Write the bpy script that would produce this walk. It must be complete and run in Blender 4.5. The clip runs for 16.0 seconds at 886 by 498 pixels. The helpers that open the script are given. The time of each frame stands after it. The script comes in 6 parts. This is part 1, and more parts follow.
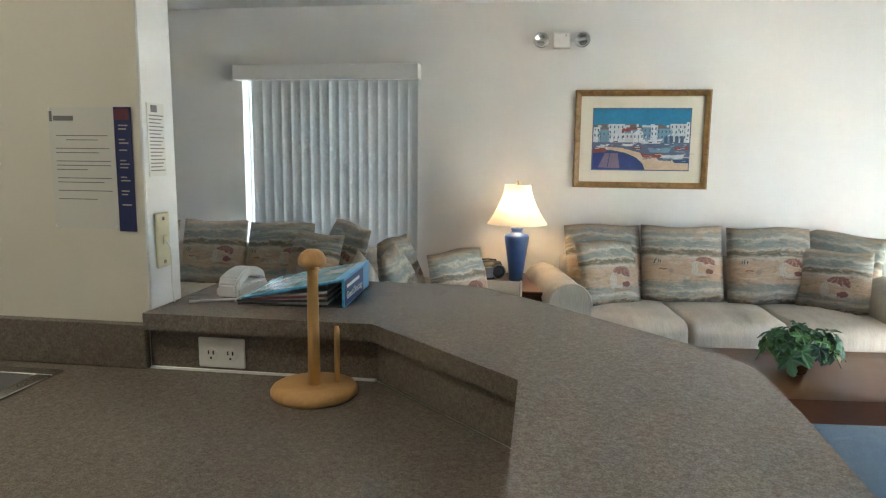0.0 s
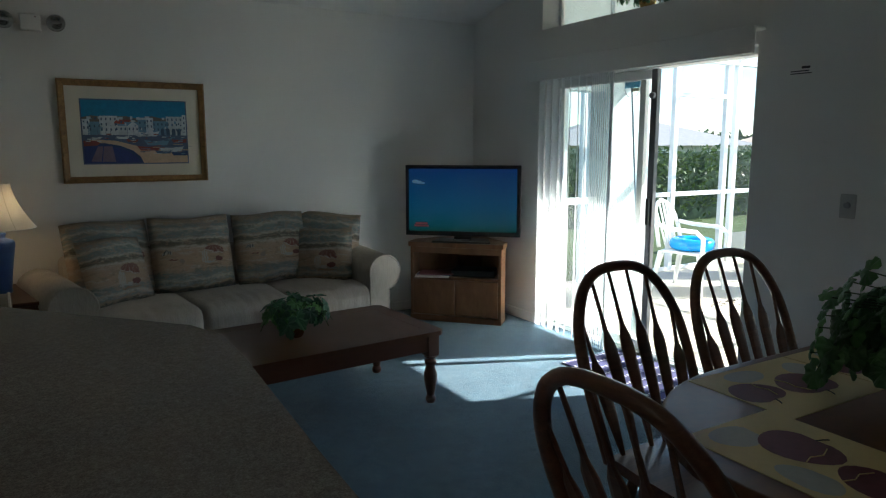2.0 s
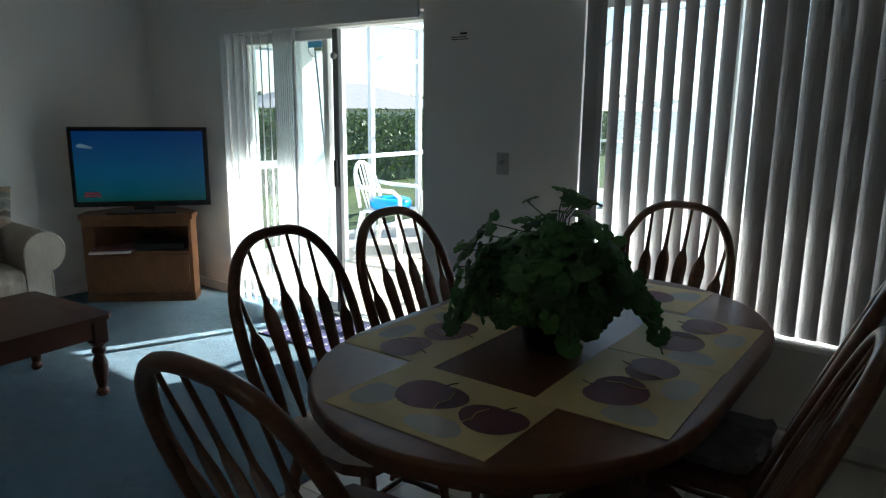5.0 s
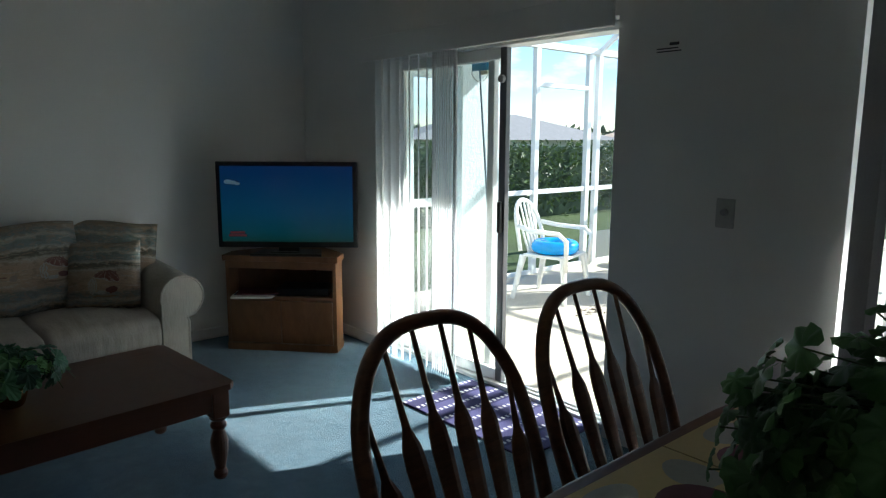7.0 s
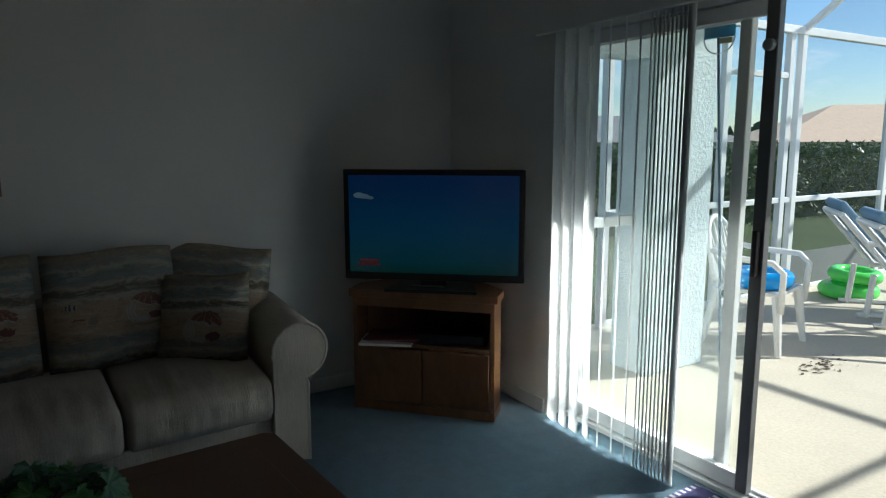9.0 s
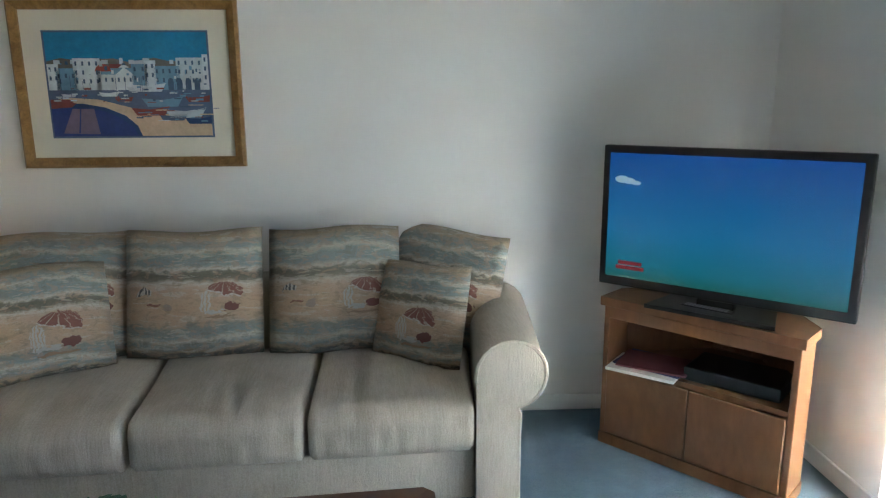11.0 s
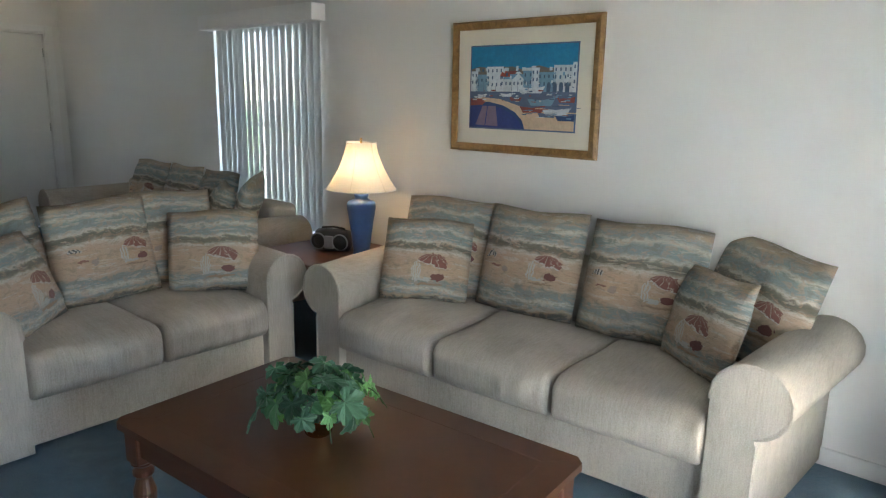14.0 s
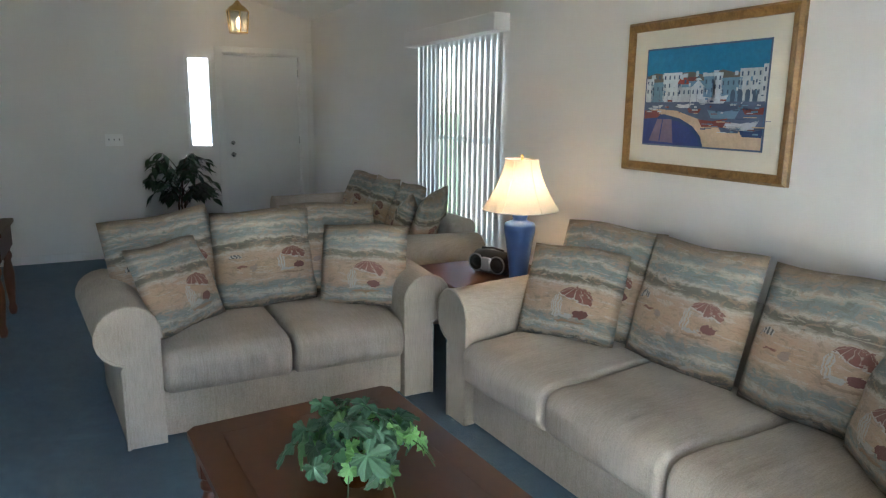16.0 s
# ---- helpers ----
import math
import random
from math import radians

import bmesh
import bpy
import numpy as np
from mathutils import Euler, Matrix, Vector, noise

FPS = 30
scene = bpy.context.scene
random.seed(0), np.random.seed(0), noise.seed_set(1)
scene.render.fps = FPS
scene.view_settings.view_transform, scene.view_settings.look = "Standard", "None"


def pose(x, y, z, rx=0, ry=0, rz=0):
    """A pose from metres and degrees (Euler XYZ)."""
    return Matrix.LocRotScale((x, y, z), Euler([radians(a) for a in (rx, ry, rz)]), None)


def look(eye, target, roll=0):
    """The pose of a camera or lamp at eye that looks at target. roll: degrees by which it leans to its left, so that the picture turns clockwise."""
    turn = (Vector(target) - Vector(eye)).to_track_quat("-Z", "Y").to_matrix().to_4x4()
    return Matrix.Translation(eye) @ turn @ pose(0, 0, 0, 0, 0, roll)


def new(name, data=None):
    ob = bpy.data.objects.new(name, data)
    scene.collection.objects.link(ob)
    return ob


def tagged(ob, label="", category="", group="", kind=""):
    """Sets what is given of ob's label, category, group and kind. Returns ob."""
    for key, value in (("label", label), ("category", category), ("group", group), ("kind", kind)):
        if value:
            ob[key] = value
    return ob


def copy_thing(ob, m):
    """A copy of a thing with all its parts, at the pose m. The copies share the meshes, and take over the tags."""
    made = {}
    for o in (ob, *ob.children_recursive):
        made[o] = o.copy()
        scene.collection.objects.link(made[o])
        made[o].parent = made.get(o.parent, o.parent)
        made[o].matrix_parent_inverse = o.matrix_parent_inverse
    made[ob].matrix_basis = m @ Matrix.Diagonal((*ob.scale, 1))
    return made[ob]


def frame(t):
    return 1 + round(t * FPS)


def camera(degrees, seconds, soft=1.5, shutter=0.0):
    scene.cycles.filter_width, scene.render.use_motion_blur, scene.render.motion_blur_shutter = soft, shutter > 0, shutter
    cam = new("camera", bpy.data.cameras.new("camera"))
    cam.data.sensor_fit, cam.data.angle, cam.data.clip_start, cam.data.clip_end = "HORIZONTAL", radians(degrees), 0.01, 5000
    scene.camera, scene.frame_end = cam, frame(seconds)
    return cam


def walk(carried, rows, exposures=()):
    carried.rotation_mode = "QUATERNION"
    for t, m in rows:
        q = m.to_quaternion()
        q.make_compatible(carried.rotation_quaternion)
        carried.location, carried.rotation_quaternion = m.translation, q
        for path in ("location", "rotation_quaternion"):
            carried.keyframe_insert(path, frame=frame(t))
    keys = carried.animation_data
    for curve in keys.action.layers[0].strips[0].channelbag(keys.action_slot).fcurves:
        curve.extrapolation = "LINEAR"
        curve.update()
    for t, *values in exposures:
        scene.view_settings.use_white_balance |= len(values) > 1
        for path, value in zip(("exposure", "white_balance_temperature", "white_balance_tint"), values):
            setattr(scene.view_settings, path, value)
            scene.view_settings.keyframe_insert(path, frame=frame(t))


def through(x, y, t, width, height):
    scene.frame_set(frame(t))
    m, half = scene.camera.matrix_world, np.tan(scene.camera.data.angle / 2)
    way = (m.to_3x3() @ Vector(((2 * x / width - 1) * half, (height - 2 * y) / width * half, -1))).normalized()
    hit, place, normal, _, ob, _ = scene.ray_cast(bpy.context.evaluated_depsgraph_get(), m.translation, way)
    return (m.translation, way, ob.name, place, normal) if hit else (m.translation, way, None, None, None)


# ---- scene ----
cam = camera(66.4, 16.0, 1.2)
METRES, EYE, TILT, LEAN, TURN = 5.05, 1.45, 0.0, 0.0, 8.5
ROWS = [
    (0.0, 0.0, 0.0, 0.0, 0.08, -8.21, -0.56),
    (0.5, -0.004, -0.0067, 0.0003, -11.18, -8.15, -0.47),
    (1.0, -0.0029, -0.0151, 0.0, -22.28, -8.19, -0.29),
    (1.5, 0.0067, -0.0262, 0.0008, -31.38, -8.48, 0.07),
    (2.0, 0.0135, -0.0387, 0.0016, -38.78, -8.75, 0.04),
    (2.5, 0.019, -0.0483, 0.0018, -45.48, -9.16, -0.4),
    (3.0, 0.0231, -0.0566, 0.0005, -53.21, -10.54, -0.77),
    (3.5, 0.0272, -0.0652, -0.0017, -59.81, -12.44, -0.64),
    (6.0, 0.1057, -0.037, -0.0001, -61.92, -11.67, -0.53),
    (6.5, 0.1418, -0.0037, -0.001, -55.65, -10.35, -0.24),
    (7.0, 0.1766, 0.0441, 0.0001, -49.03, -9.24, -0.26),
    (7.5, 0.1918, 0.1106, 0.0019, -49.44, -8.22, -0.96),
    (8.0, 0.2169, 0.1647, -0.0012, -47.67, -7.9, -0.72),
    (8.5, 0.2525, 0.2141, -0.0012, -43.98, -8.45, -0.2),
    (9.0, 0.2896, 0.2574, -0.0035, -39.8, -8.96, 0.14),
    (11.5, 0.4584, 0.3482, 0.0031, -2.2, -12.35, -0.33),
    (12.0, 0.4923, 0.3426, 0.0018, 7.18, -12.28, -1.5),
    (12.5, 0.5169, 0.3341, -0.0001, 15.84, -12.02, -2.62),
    (13.0, 0.5455, 0.3204, 0.0036, 22.64, -12.15, -2.78),
    (13.5, 0.5783, 0.3171, 0.0047, 27.85, -12.5, -2.32),
    (14.0, 0.6067, 0.3218, 0.0044, 32.83, -12.36, -1.18),
    (14.5, 0.6142, 0.3437, 0.0015, 37.57, -12.01, -0.66),
    (15.0, 0.6206, 0.3778, 0.0048, 43.3, -12.02, -1.04),
    (15.5, 0.6315, 0.4122, 0.0053, 48.73, -11.99, -0.97),
    (16.0, 0.6463, 0.4485, 0.006, 55.05, -11.62, -0.62),
]
EXPOSURES = [(0.0, 4.65, 6450, 9), (1.0, 4.1, 6450, 9), (1.5, 2.45, 6150, 5), (2.0, 1.8, 6000, 3), (3.5, 1.85, 6000, 3), (6.0, 1.8, 6000, 3), (7.0, 1.35, 5950, 2), (8.0, 0.68, 5900, 2),
             (9.2, 0.5, 5900, 2), (10.2, 2.3, 6000, 5), (11.3, 3.66, 6080, 8), (13.0, 3.74, 6250, 10), (14.5, 3.92, 6300, 10), (16.0, 4.03, 6300, 11)]
walk(cam, [(t, pose(0, 0, EYE, TILT, LEAN, TURN) @ pose(METRES * x, METRES * y, METRES * z, 90 + pitch, roll, yaw)) for t, x, y, z, yaw, pitch, roll in ROWS], EXPOSURES)

# ---- world, sun, window light ----
SUN_TO = Vector((-0.923, 0.385, -0.70)).normalized()
world = bpy.data.worlds.new("sky")
scene.world = world
world.use_nodes = True
wn = world.node_tree
sky = wn.nodes.new("ShaderNodeTexSky")
sky.sky_type, sky.sun_disc = "NISHITA", False
sky.sun_elevation = math.asin(-SUN_TO.z)
sky.air_density, sky.dust_density, sky.ozone_density = 1.0, 0.1, 4.0
sky.sun_rotation = math.atan2(-SUN_TO.x, -SUN_TO.y)
wn.nodes["Background"].inputs[1].default_value = 0.085
# broken cumulus over the blue
sky_at = wn.nodes.new("ShaderNodeTexCoord")
sky_map = wn.nodes.new("ShaderNodeMapping")
sky_map.inputs["Scale"].default_value = (2.2, 2.2, 6.0)
cumulus = wn.nodes.new("ShaderNodeTexNoise")
cumulus.inputs["Scale"].default_value, cumulus.inputs["Detail"].default_value, cumulus.inputs["Roughness"].default_value = 2.2, 8, 0.6
cover = wn.nodes.new("ShaderNodeMapRange")
cover.inputs["From Min"].default_value, cover.inputs["From Max"].default_value, cover.inputs["To Max"].default_value = 0.55, 0.72, 0.75
cloudy = wn.nodes.new("ShaderNodeMix")
cloudy.data_type = "RGBA"
cloudy.inputs[7].default_value = (8.5, 8.7, 9.0, 1)
wn.links.new(sky_at.outputs["Generated"], sky_map.inputs[0])
wn.links.new(sky_map.outputs[0], cumulus.inputs["Vector"])
wn.links.new(cumulus.outputs["Fac"], cover.inputs["Value"])
wn.links.new(cover.outputs[0], cloudy.inputs[0])
wn.links.new(sky.outputs[0], cloudy.inputs[6])
wn.links.new(cloudy.outputs[2], wn.nodes["Background"].inputs[0])
sun = new("sun", bpy.data.lights.new("sun", "SUN"))
sun.data.energy, sun.data.angle, sun.data.color = 5.0, radians(0.53), (1.0, 0.94, 0.85)
sun.rotation_mode = "QUATERNION"
sun.rotation_quaternion = SUN_TO.to_track_quat("-Z", "Y")


def window_lamp(eye, target, w, h, power, color=(0.86, 0.93, 1.0)):
    lamp = new("window_light", bpy.data.lights.new("window_light", "AREA"))
    lamp.data.shape, lamp.data.size, lamp.data.size_y = "RECTANGLE", w, h
    lamp.data.energy, lamp.data.color = power, color
    lamp.matrix_world = look(eye, target)
    return lamp


window_lamp((-1.65, 5.42, 1.25), (-1.65, 4, 1.25), 1.12, 1.4, 1.5, (0.92, 0.96, 1.0))
window_lamp((3.95, 0.58, 1.25), (2, 0.58, 1.25), 1.3, 1.4, 1.5)


# ---- materials ----
def nodes_of(name):
    m = bpy.data.materials.new(name)
    m.use_nodes = True
    nt = m.node_tree
    return m, nt, nt.nodes["Principled BSDF"]


def calc(nt, op, a, b=None, c=None):
    n = nt.nodes.new("ShaderNodeMath")
    n.operation = op
    for i, v in enumerate((a, b, c)):
        if v is None:
            continue
        if isinstance(v, (int, float)):
            n.inputs[i].default_value = v
        else:
            nt.links.new(v, n.inputs[i])
    return n.outputs[0]


def blend(nt, fac, a, b):
    n = nt.nodes.new("ShaderNodeMix")
    n.data_type = "RGBA"
    for i, v in ((0, fac), (6, a), (7, b)):
        if isinstance(v, (int, float)):
            n.inputs[i].default_value = v
        elif isinstance(v, tuple):
            n.inputs[i].default_value = (*v[:3], 1)
        else:
            nt.links.new(v, n.inputs[i])
    return n.outputs[2]


def coords(nt, kind="Object", scale=(1, 1, 1)):
    tc = nt.nodes.new("ShaderNodeTexCoord")
    mp = nt.nodes.new("ShaderNodeMapping")
    mp.inputs["Scale"].default_value = scale
    nt.links.new(tc.outputs[kind], mp.inputs[0])
    return mp.outputs[0]


def grain(nt, vec, scale, detail=4, rough=0.6, dist=0.0):
    n = nt.nodes.new("ShaderNodeTexNoise")
    n.inputs["Scale"].default_value = scale
    n.inputs["Detail"].default_value = detail
    n.inputs["Roughness"].default_value = rough
    n.inputs["Distortion"].default_value = dist
    nt.links.new(vec, n.inputs["Vector"])
    return n.outputs["Fac"]


def ramp(nt, fac, stops):
    n = nt.nodes.new("ShaderNodeValToRGB")
    cr = n.color_ramp
    while len(cr.elements) < len(stops):
        cr.elements.new(0.5)
    for e, (p, c) in zip(cr.elements, stops):
        e.position = p
        e.color = (*c, 1) if len(c) == 3 else c
    nt.links.new(fac, n.inputs[0])
    return n.outputs[0]


def bump(nt, height, strength, dist, bs):
    n = nt.nodes.new("ShaderNodeBump")
    n.inputs["Strength"].default_value = strength
    n.inputs["Distance"].default_value = dist
    nt.links.new(height, n.inputs["Height"])
    nt.links.new(n.outputs[0], bs.inputs["Normal"])


def plain(name, c, rough=0.5, metal=0.0, var=0.12, fine=60, coarse=2.5, relief=0.15, depth=0.002, stretch=(1, 1, 1), per_piece=0.0, sheen=0.0):
    """Colour with fine grain and broad stains, and a fine relief."""
    m, nt, bs = nodes_of(name)
    vec = coords(nt, "Object", stretch)
    f, g = grain(nt, vec, fine), grain(nt, vec, coarse, 3)
    mix = calc(nt, "ADD", calc(nt, "MULTIPLY", f, 0.5), calc(nt, "MULTIPLY", g, 0.5))
    dark, light = tuple(max(0, v * (1 - var)) for v in c), tuple(min(1, v * (1 + var)) for v in c)
    col = ramp(nt, mix, ((0.3, dark), (0.7, light)))
    if per_piece:
        oi = nt.nodes.new("ShaderNodeObjectInfo")
        hs = nt.nodes.new("ShaderNodeHueSaturation")
        nt.links.new(calc(nt, "ADD", calc(nt, "MULTIPLY", oi.outputs["Random"], per_piece * 2), 1 - per_piece), hs.inputs["Value"])
        nt.links.new(calc(nt, "ADD", calc(nt, "MULTIPLY", oi.outputs["Random"], 0.04), 0.48), hs.inputs["Hue"])
        nt.links.new(col, hs.inputs["Color"])
        col = hs.outputs[0]
    nt.links.new(col, bs.inputs["Base Color"])
    nt.links.new(calc(nt, "ADD", calc(nt, "MULTIPLY", g, 0.2), rough - 0.1), bs.inputs["Roughness"])
    bs.inputs["Metallic"].default_value = metal
    if sheen:
        bs.inputs["Sheen Weight"].default_value = sheen
    if relief:
        bump(nt, f, relief, depth, bs)
    return m


def wood(name, dark, light, rough=0.35, stretch=(1.2, 14, 14), coat=0.0):
    m, nt, bs = nodes_of(name)
    vec = coords(nt, "Object", stretch)
    a = grain(nt, vec, 3.0, 6, 0.65, 1.2)
    b = grain(nt, vec, 22, 3, 0.6)
    mix = calc(nt, "ADD", calc(nt, "MULTIPLY", a, 0.7), calc(nt, "MULTIPLY", b, 0.3))
    nt.links.new(ramp(nt, mix, ((0.32, dark), (0.5, tuple((p + q) / 2 for p, q in zip(dark, light))), (0.68, light))), bs.inputs["Base Color"])
    nt.links.new(calc(nt, "ADD", calc(nt, "MULTIPLY", b, 0.06), rough - 0.03), bs.inputs["Roughness"])
    bs.inputs["Coat Weight"].default_value = coat
    bs.inputs["Coat Roughness"].default_value = 0.15
    bump(nt, mix, 0.04, 0.001, bs)
    return m


def glow(name, c, strength):
    m, nt, bs = nodes_of(name)
    bs.inputs["Base Color"].default_value = (*c, 1)
    bs.inputs["Emission Color"].default_value = (*c, 1)
    bs.inputs["Emission Strength"].default_value = strength
    return m


def thin_cloth(name, c, through=0.35):
    """Cloth or vinyl that lets some light through."""
    m, nt, bs = nodes_of(name)
    vec = coords(nt, "Object")
    f = grain(nt, vec, 140, 3)
    col = ramp(nt, f, ((0.3, tuple(v * 0.92 for v in c)), (0.7, c)))
    nt.links.new(col, bs.inputs["Base Color"])
    bs.inputs["Roughness"].default_value = 0.6
    bump(nt, f, 0.1, 0.001, bs)
    tr = nt.nodes.new("ShaderNodeBsdfTranslucent")
    nt.links.new(col, tr.inputs[0])
    mx = nt.nodes.new("ShaderNodeMixShader")
    mx.inputs[0].default_value = through
    nt.links.new(bs.outputs[0], mx.inputs[1])
    nt.links.new(tr.outputs[0], mx.inputs[2])
    nt.links.new(mx.outputs[0], nt.nodes["Material Output"].inputs[0])
    return m


def leafy(name, c, var=0.35, through=0.3, rough=0.4):
    m, nt, bs = nodes_of(name)
    oi = nt.nodes.new("ShaderNodeObjectInfo")
    ge = nt.nodes.new("ShaderNodeNewGeometry")
    r = calc(nt, "FRACT", calc(nt, "ADD", oi.outputs["Random"], ge.outputs["Random Per Island"]))
    f = grain(nt, coords(nt, "Object"), 45, 4)
    mix = calc(nt, "ADD", calc(nt, "MULTIPLY", r, 0.6), calc(nt, "MULTIPLY", f, 0.4))
    col = ramp(nt, mix, ((0.15, tuple(v * (1 - var) for v in c)), (0.55, c), (0.9, (c[0] * 1.5, c[1] * (1 + var), c[2] * 1.2))))
    nt.links.new(col, bs.inputs["Base Color"])
    bs.inputs["Roughness"].default_value = rough
    bump(nt, f, 0.3, 0.002, bs)
    tr = nt.nodes.new("ShaderNodeBsdfTranslucent")
    nt.links.new(col, tr.inputs[0])
    mx = nt.nodes.new("ShaderNodeMixShader")
    mx.inputs[0].default_value = through
    nt.links.new(bs.outputs[0], mx.inputs[1])
    nt.links.new(tr.outputs[0], mx.inputs[2])
    nt.links.new(mx.outputs[0], nt.nodes["Material Output"].inputs[0])
    return m


def carpet_material():
    m, nt, bs = nodes_of("carpet")
    vec = coords(nt, "Object")
    f, g, h = grain(nt, vec, 170, 3, 0.7), grain(nt, vec, 14, 4), grain(nt, vec, 2.0, 3)
    mix = calc(nt, "ADD", calc(nt, "MULTIPLY", f, 0.45), calc(nt, "ADD", calc(nt, "MULTIPLY", g, 0.3), calc(nt, "MULTIPLY", h, 0.25)))
    nt.links.new(ramp(nt, mix, ((0.32, (0.026, 0.066, 0.104)), (0.5, (0.056, 0.128, 0.188)), (0.68, (0.115, 0.23, 0.325)))), bs.inputs["Base Color"])
    bs.inputs["Roughness"].default_value = 0.95
    bs.inputs["Sheen Weight"].default_value = 0.25
    bump(nt, calc(nt, "ADD", f, calc(nt, "MULTIPLY", g, 0.6)), 0.8, 0.012, bs)
    return m


def laminate_material():
    m, nt, bs = nodes_of("counter_laminate")
    vec = coords(nt, "Object")
    f, g = grain(nt, vec, 380, 2, 0.8), grain(nt, vec, 120, 3)
    mix = calc(nt, "ADD", calc(nt, "MULTIPLY", f, 0.65), calc(nt, "MULTIPLY", g, 0.35))
    nt.links.new(ramp(nt, mix, ((0.33, (0.098, 0.080, 0.065)), (0.5, (0.168, 0.142, 0.118)), (0.66, (0.265, 0.23, 0.196)))), bs.inputs["Base Color"])
    bs.inputs["Roughness"].default_value = 0.27
    bs.inputs["Specular IOR Level"].default_value = 0.5
    bump(nt, g, 0.05, 0.001, bs)
    return m


def upholstery_material():
    """Cream fabric with a fine rib."""
    m, nt, bs = nodes_of("cream_ribbed_upholstery")
    vec = coords(nt, "Object")
    rib = grain(nt, coords(nt, "Object", (150, 14, 14)), 1.0, 3, 0.7, 0.6)
    f, g = grain(nt, vec, 190, 3), grain(nt, vec, 3, 3)
    mix = calc(nt, "ADD", calc(nt, "MULTIPLY", rib, 0.28), calc(nt, "ADD", calc(nt, "MULTIPLY", f, 0.34), calc(nt, "MULTIPLY", g, 0.38)))
    nt.links.new(ramp(nt, mix, ((0.34, (0.332, 0.288, 0.231)), (0.5, (0.464, 0.409, 0.338)), (0.66, (0.577, 0.515, 0.43)))), bs.inputs["Base Color"])
    bs.inputs["Roughness"].default_value = 0.9
    bs.inputs["Sheen Weight"].default_value = 0.05
    pucker = grain(nt, coords(nt, "Object", (9, 2.2, 2.2)), 2.2, 4, 0.6, 0.8)
    bump(nt, calc(nt, "ADD", calc(nt, "MULTIPLY", pucker, 2.5), calc(nt, "ADD", calc(nt, "MULTIPLY", rib, 1.6), f)), 0.4, 0.003, bs)
    return m


def beach_print(name, motifs):
    """Woven beach scene: sea bands, sand, scrub, parasols and deck chairs."""
    m, nt, bs = nodes_of(name)
    tc = nt.nodes.new("ShaderNodeTexCoord")
    oi = nt.nodes.new("ShaderNodeObjectInfo")
    shift = nt.nodes.new("ShaderNodeCombineXYZ")
    nt.links.new(calc(nt, "MULTIPLY", oi.outputs["Random"], 7), shift.inputs[0])

    def field(sx, sy, scale, detail, dist):
        mp = nt.nodes.new("ShaderNodeMapping")
        mp.inputs["Scale"].default_value = (sx, sy, 1)
        nt.links.new(tc.outputs["UV"], mp.inputs[0])
        nt.links.new(shift.outputs[0], mp.inputs["Location"])
        return grain(nt, mp.outputs[0], scale, detail, 0.65, dist)

    sp = nt.nodes.new("ShaderNodeSeparateXYZ")
    nt.links.new(tc.outputs["UV"], sp.inputs[0])
    wob, streak, mottle, speck = field(1.6, 0.8, 2.2, 3, 0.4), field(1.3, 7, 3.0, 5, 0.7), field(2, 3, 5, 5, 1.0), field(6, 9, 9, 3, 0.3)
    jig = calc(nt, "MULTIPLY", calc(nt, "SUBTRACT", mottle, 0.5), 0.085)
    u, v = calc(nt, "ADD", sp.outputs[0], jig), calc(nt, "ADD", sp.outputs[1], jig)
    vv = calc(nt, "ADD", v, calc(nt, "ADD", calc(nt, "MULTIPLY", calc(nt, "SUBTRACT", wob, 0.5), 0.13), calc(nt, "MULTIPLY", calc(nt, "SUBTRACT", streak, 0.5), 0.06)))
    sea, sand, pale, scrub, tan = (0.245, 0.29, 0.28), (0.46, 0.34, 0.245), (0.54, 0.49, 0.41), (0.14, 0.13, 0.105), (0.40, 0.31, 0.21)
    col = ramp(nt, vv, ((0.0, scrub), (0.035, scrub), (0.06, tan), (0.09, sea), (0.14, pale), (0.17, sea), (0.23, (0.24, 0.26, 0.23)), (0.27, sand), (0.40, (0.47, 0.34, 0.23)), (0.53, sand),
                        (0.58, pale), (0.605, (0.20, 0.18, 0.14)), (0.635, scrub), (0.665, (0.19, 0.18, 0.145)), (0.69, pale), (0.72, sea), (0.80, (0.24, 0.29, 0.27)), (0.84, pale), (0.87, sea), (0.91, (0.31, 0.30, 0.26)), (0.95, tan), (1.0, (0.30, 0.25, 0.18))))
    col = blend(nt, calc(nt, "MULTIPLY", calc(nt, "GREATER_THAN", streak, 0.575), 0.5), col, pale)
    col = blend(nt, calc(nt, "MULTIPLY", calc(nt, "LESS_THAN", streak, 0.41), 0.32), col, (0.18, 0.15, 0.105))
    col = blend(nt, calc(nt, "MULTIPLY", calc(nt, "GREATER_THAN", mottle, 0.55), 0.38), col, (0.46, 0.30, 0.20))
    col = blend(nt, calc(nt, "MULTIPLY", calc(nt, "LESS_THAN", mottle, 0.43), 0.3), col, (0.19, 0.165, 0.12))

    def inside(cx, cy, rx, ry):
        du = calc(nt, "DIVIDE", calc(nt, "SUBTRACT", u, cx), rx)
        dv = calc(nt, "DIVIDE", calc(nt, "SUBTRACT", v, cy), ry)
        return calc(nt, "LESS_THAN", calc(nt, "ADD", calc(nt, "MULTIPLY", du, du), calc(nt, "MULTIPLY", dv, dv)), 1.0)

    maroon = blend(nt, mottle, (0.13, 0.035, 0.03), (0.26, 0.10, 0.08))
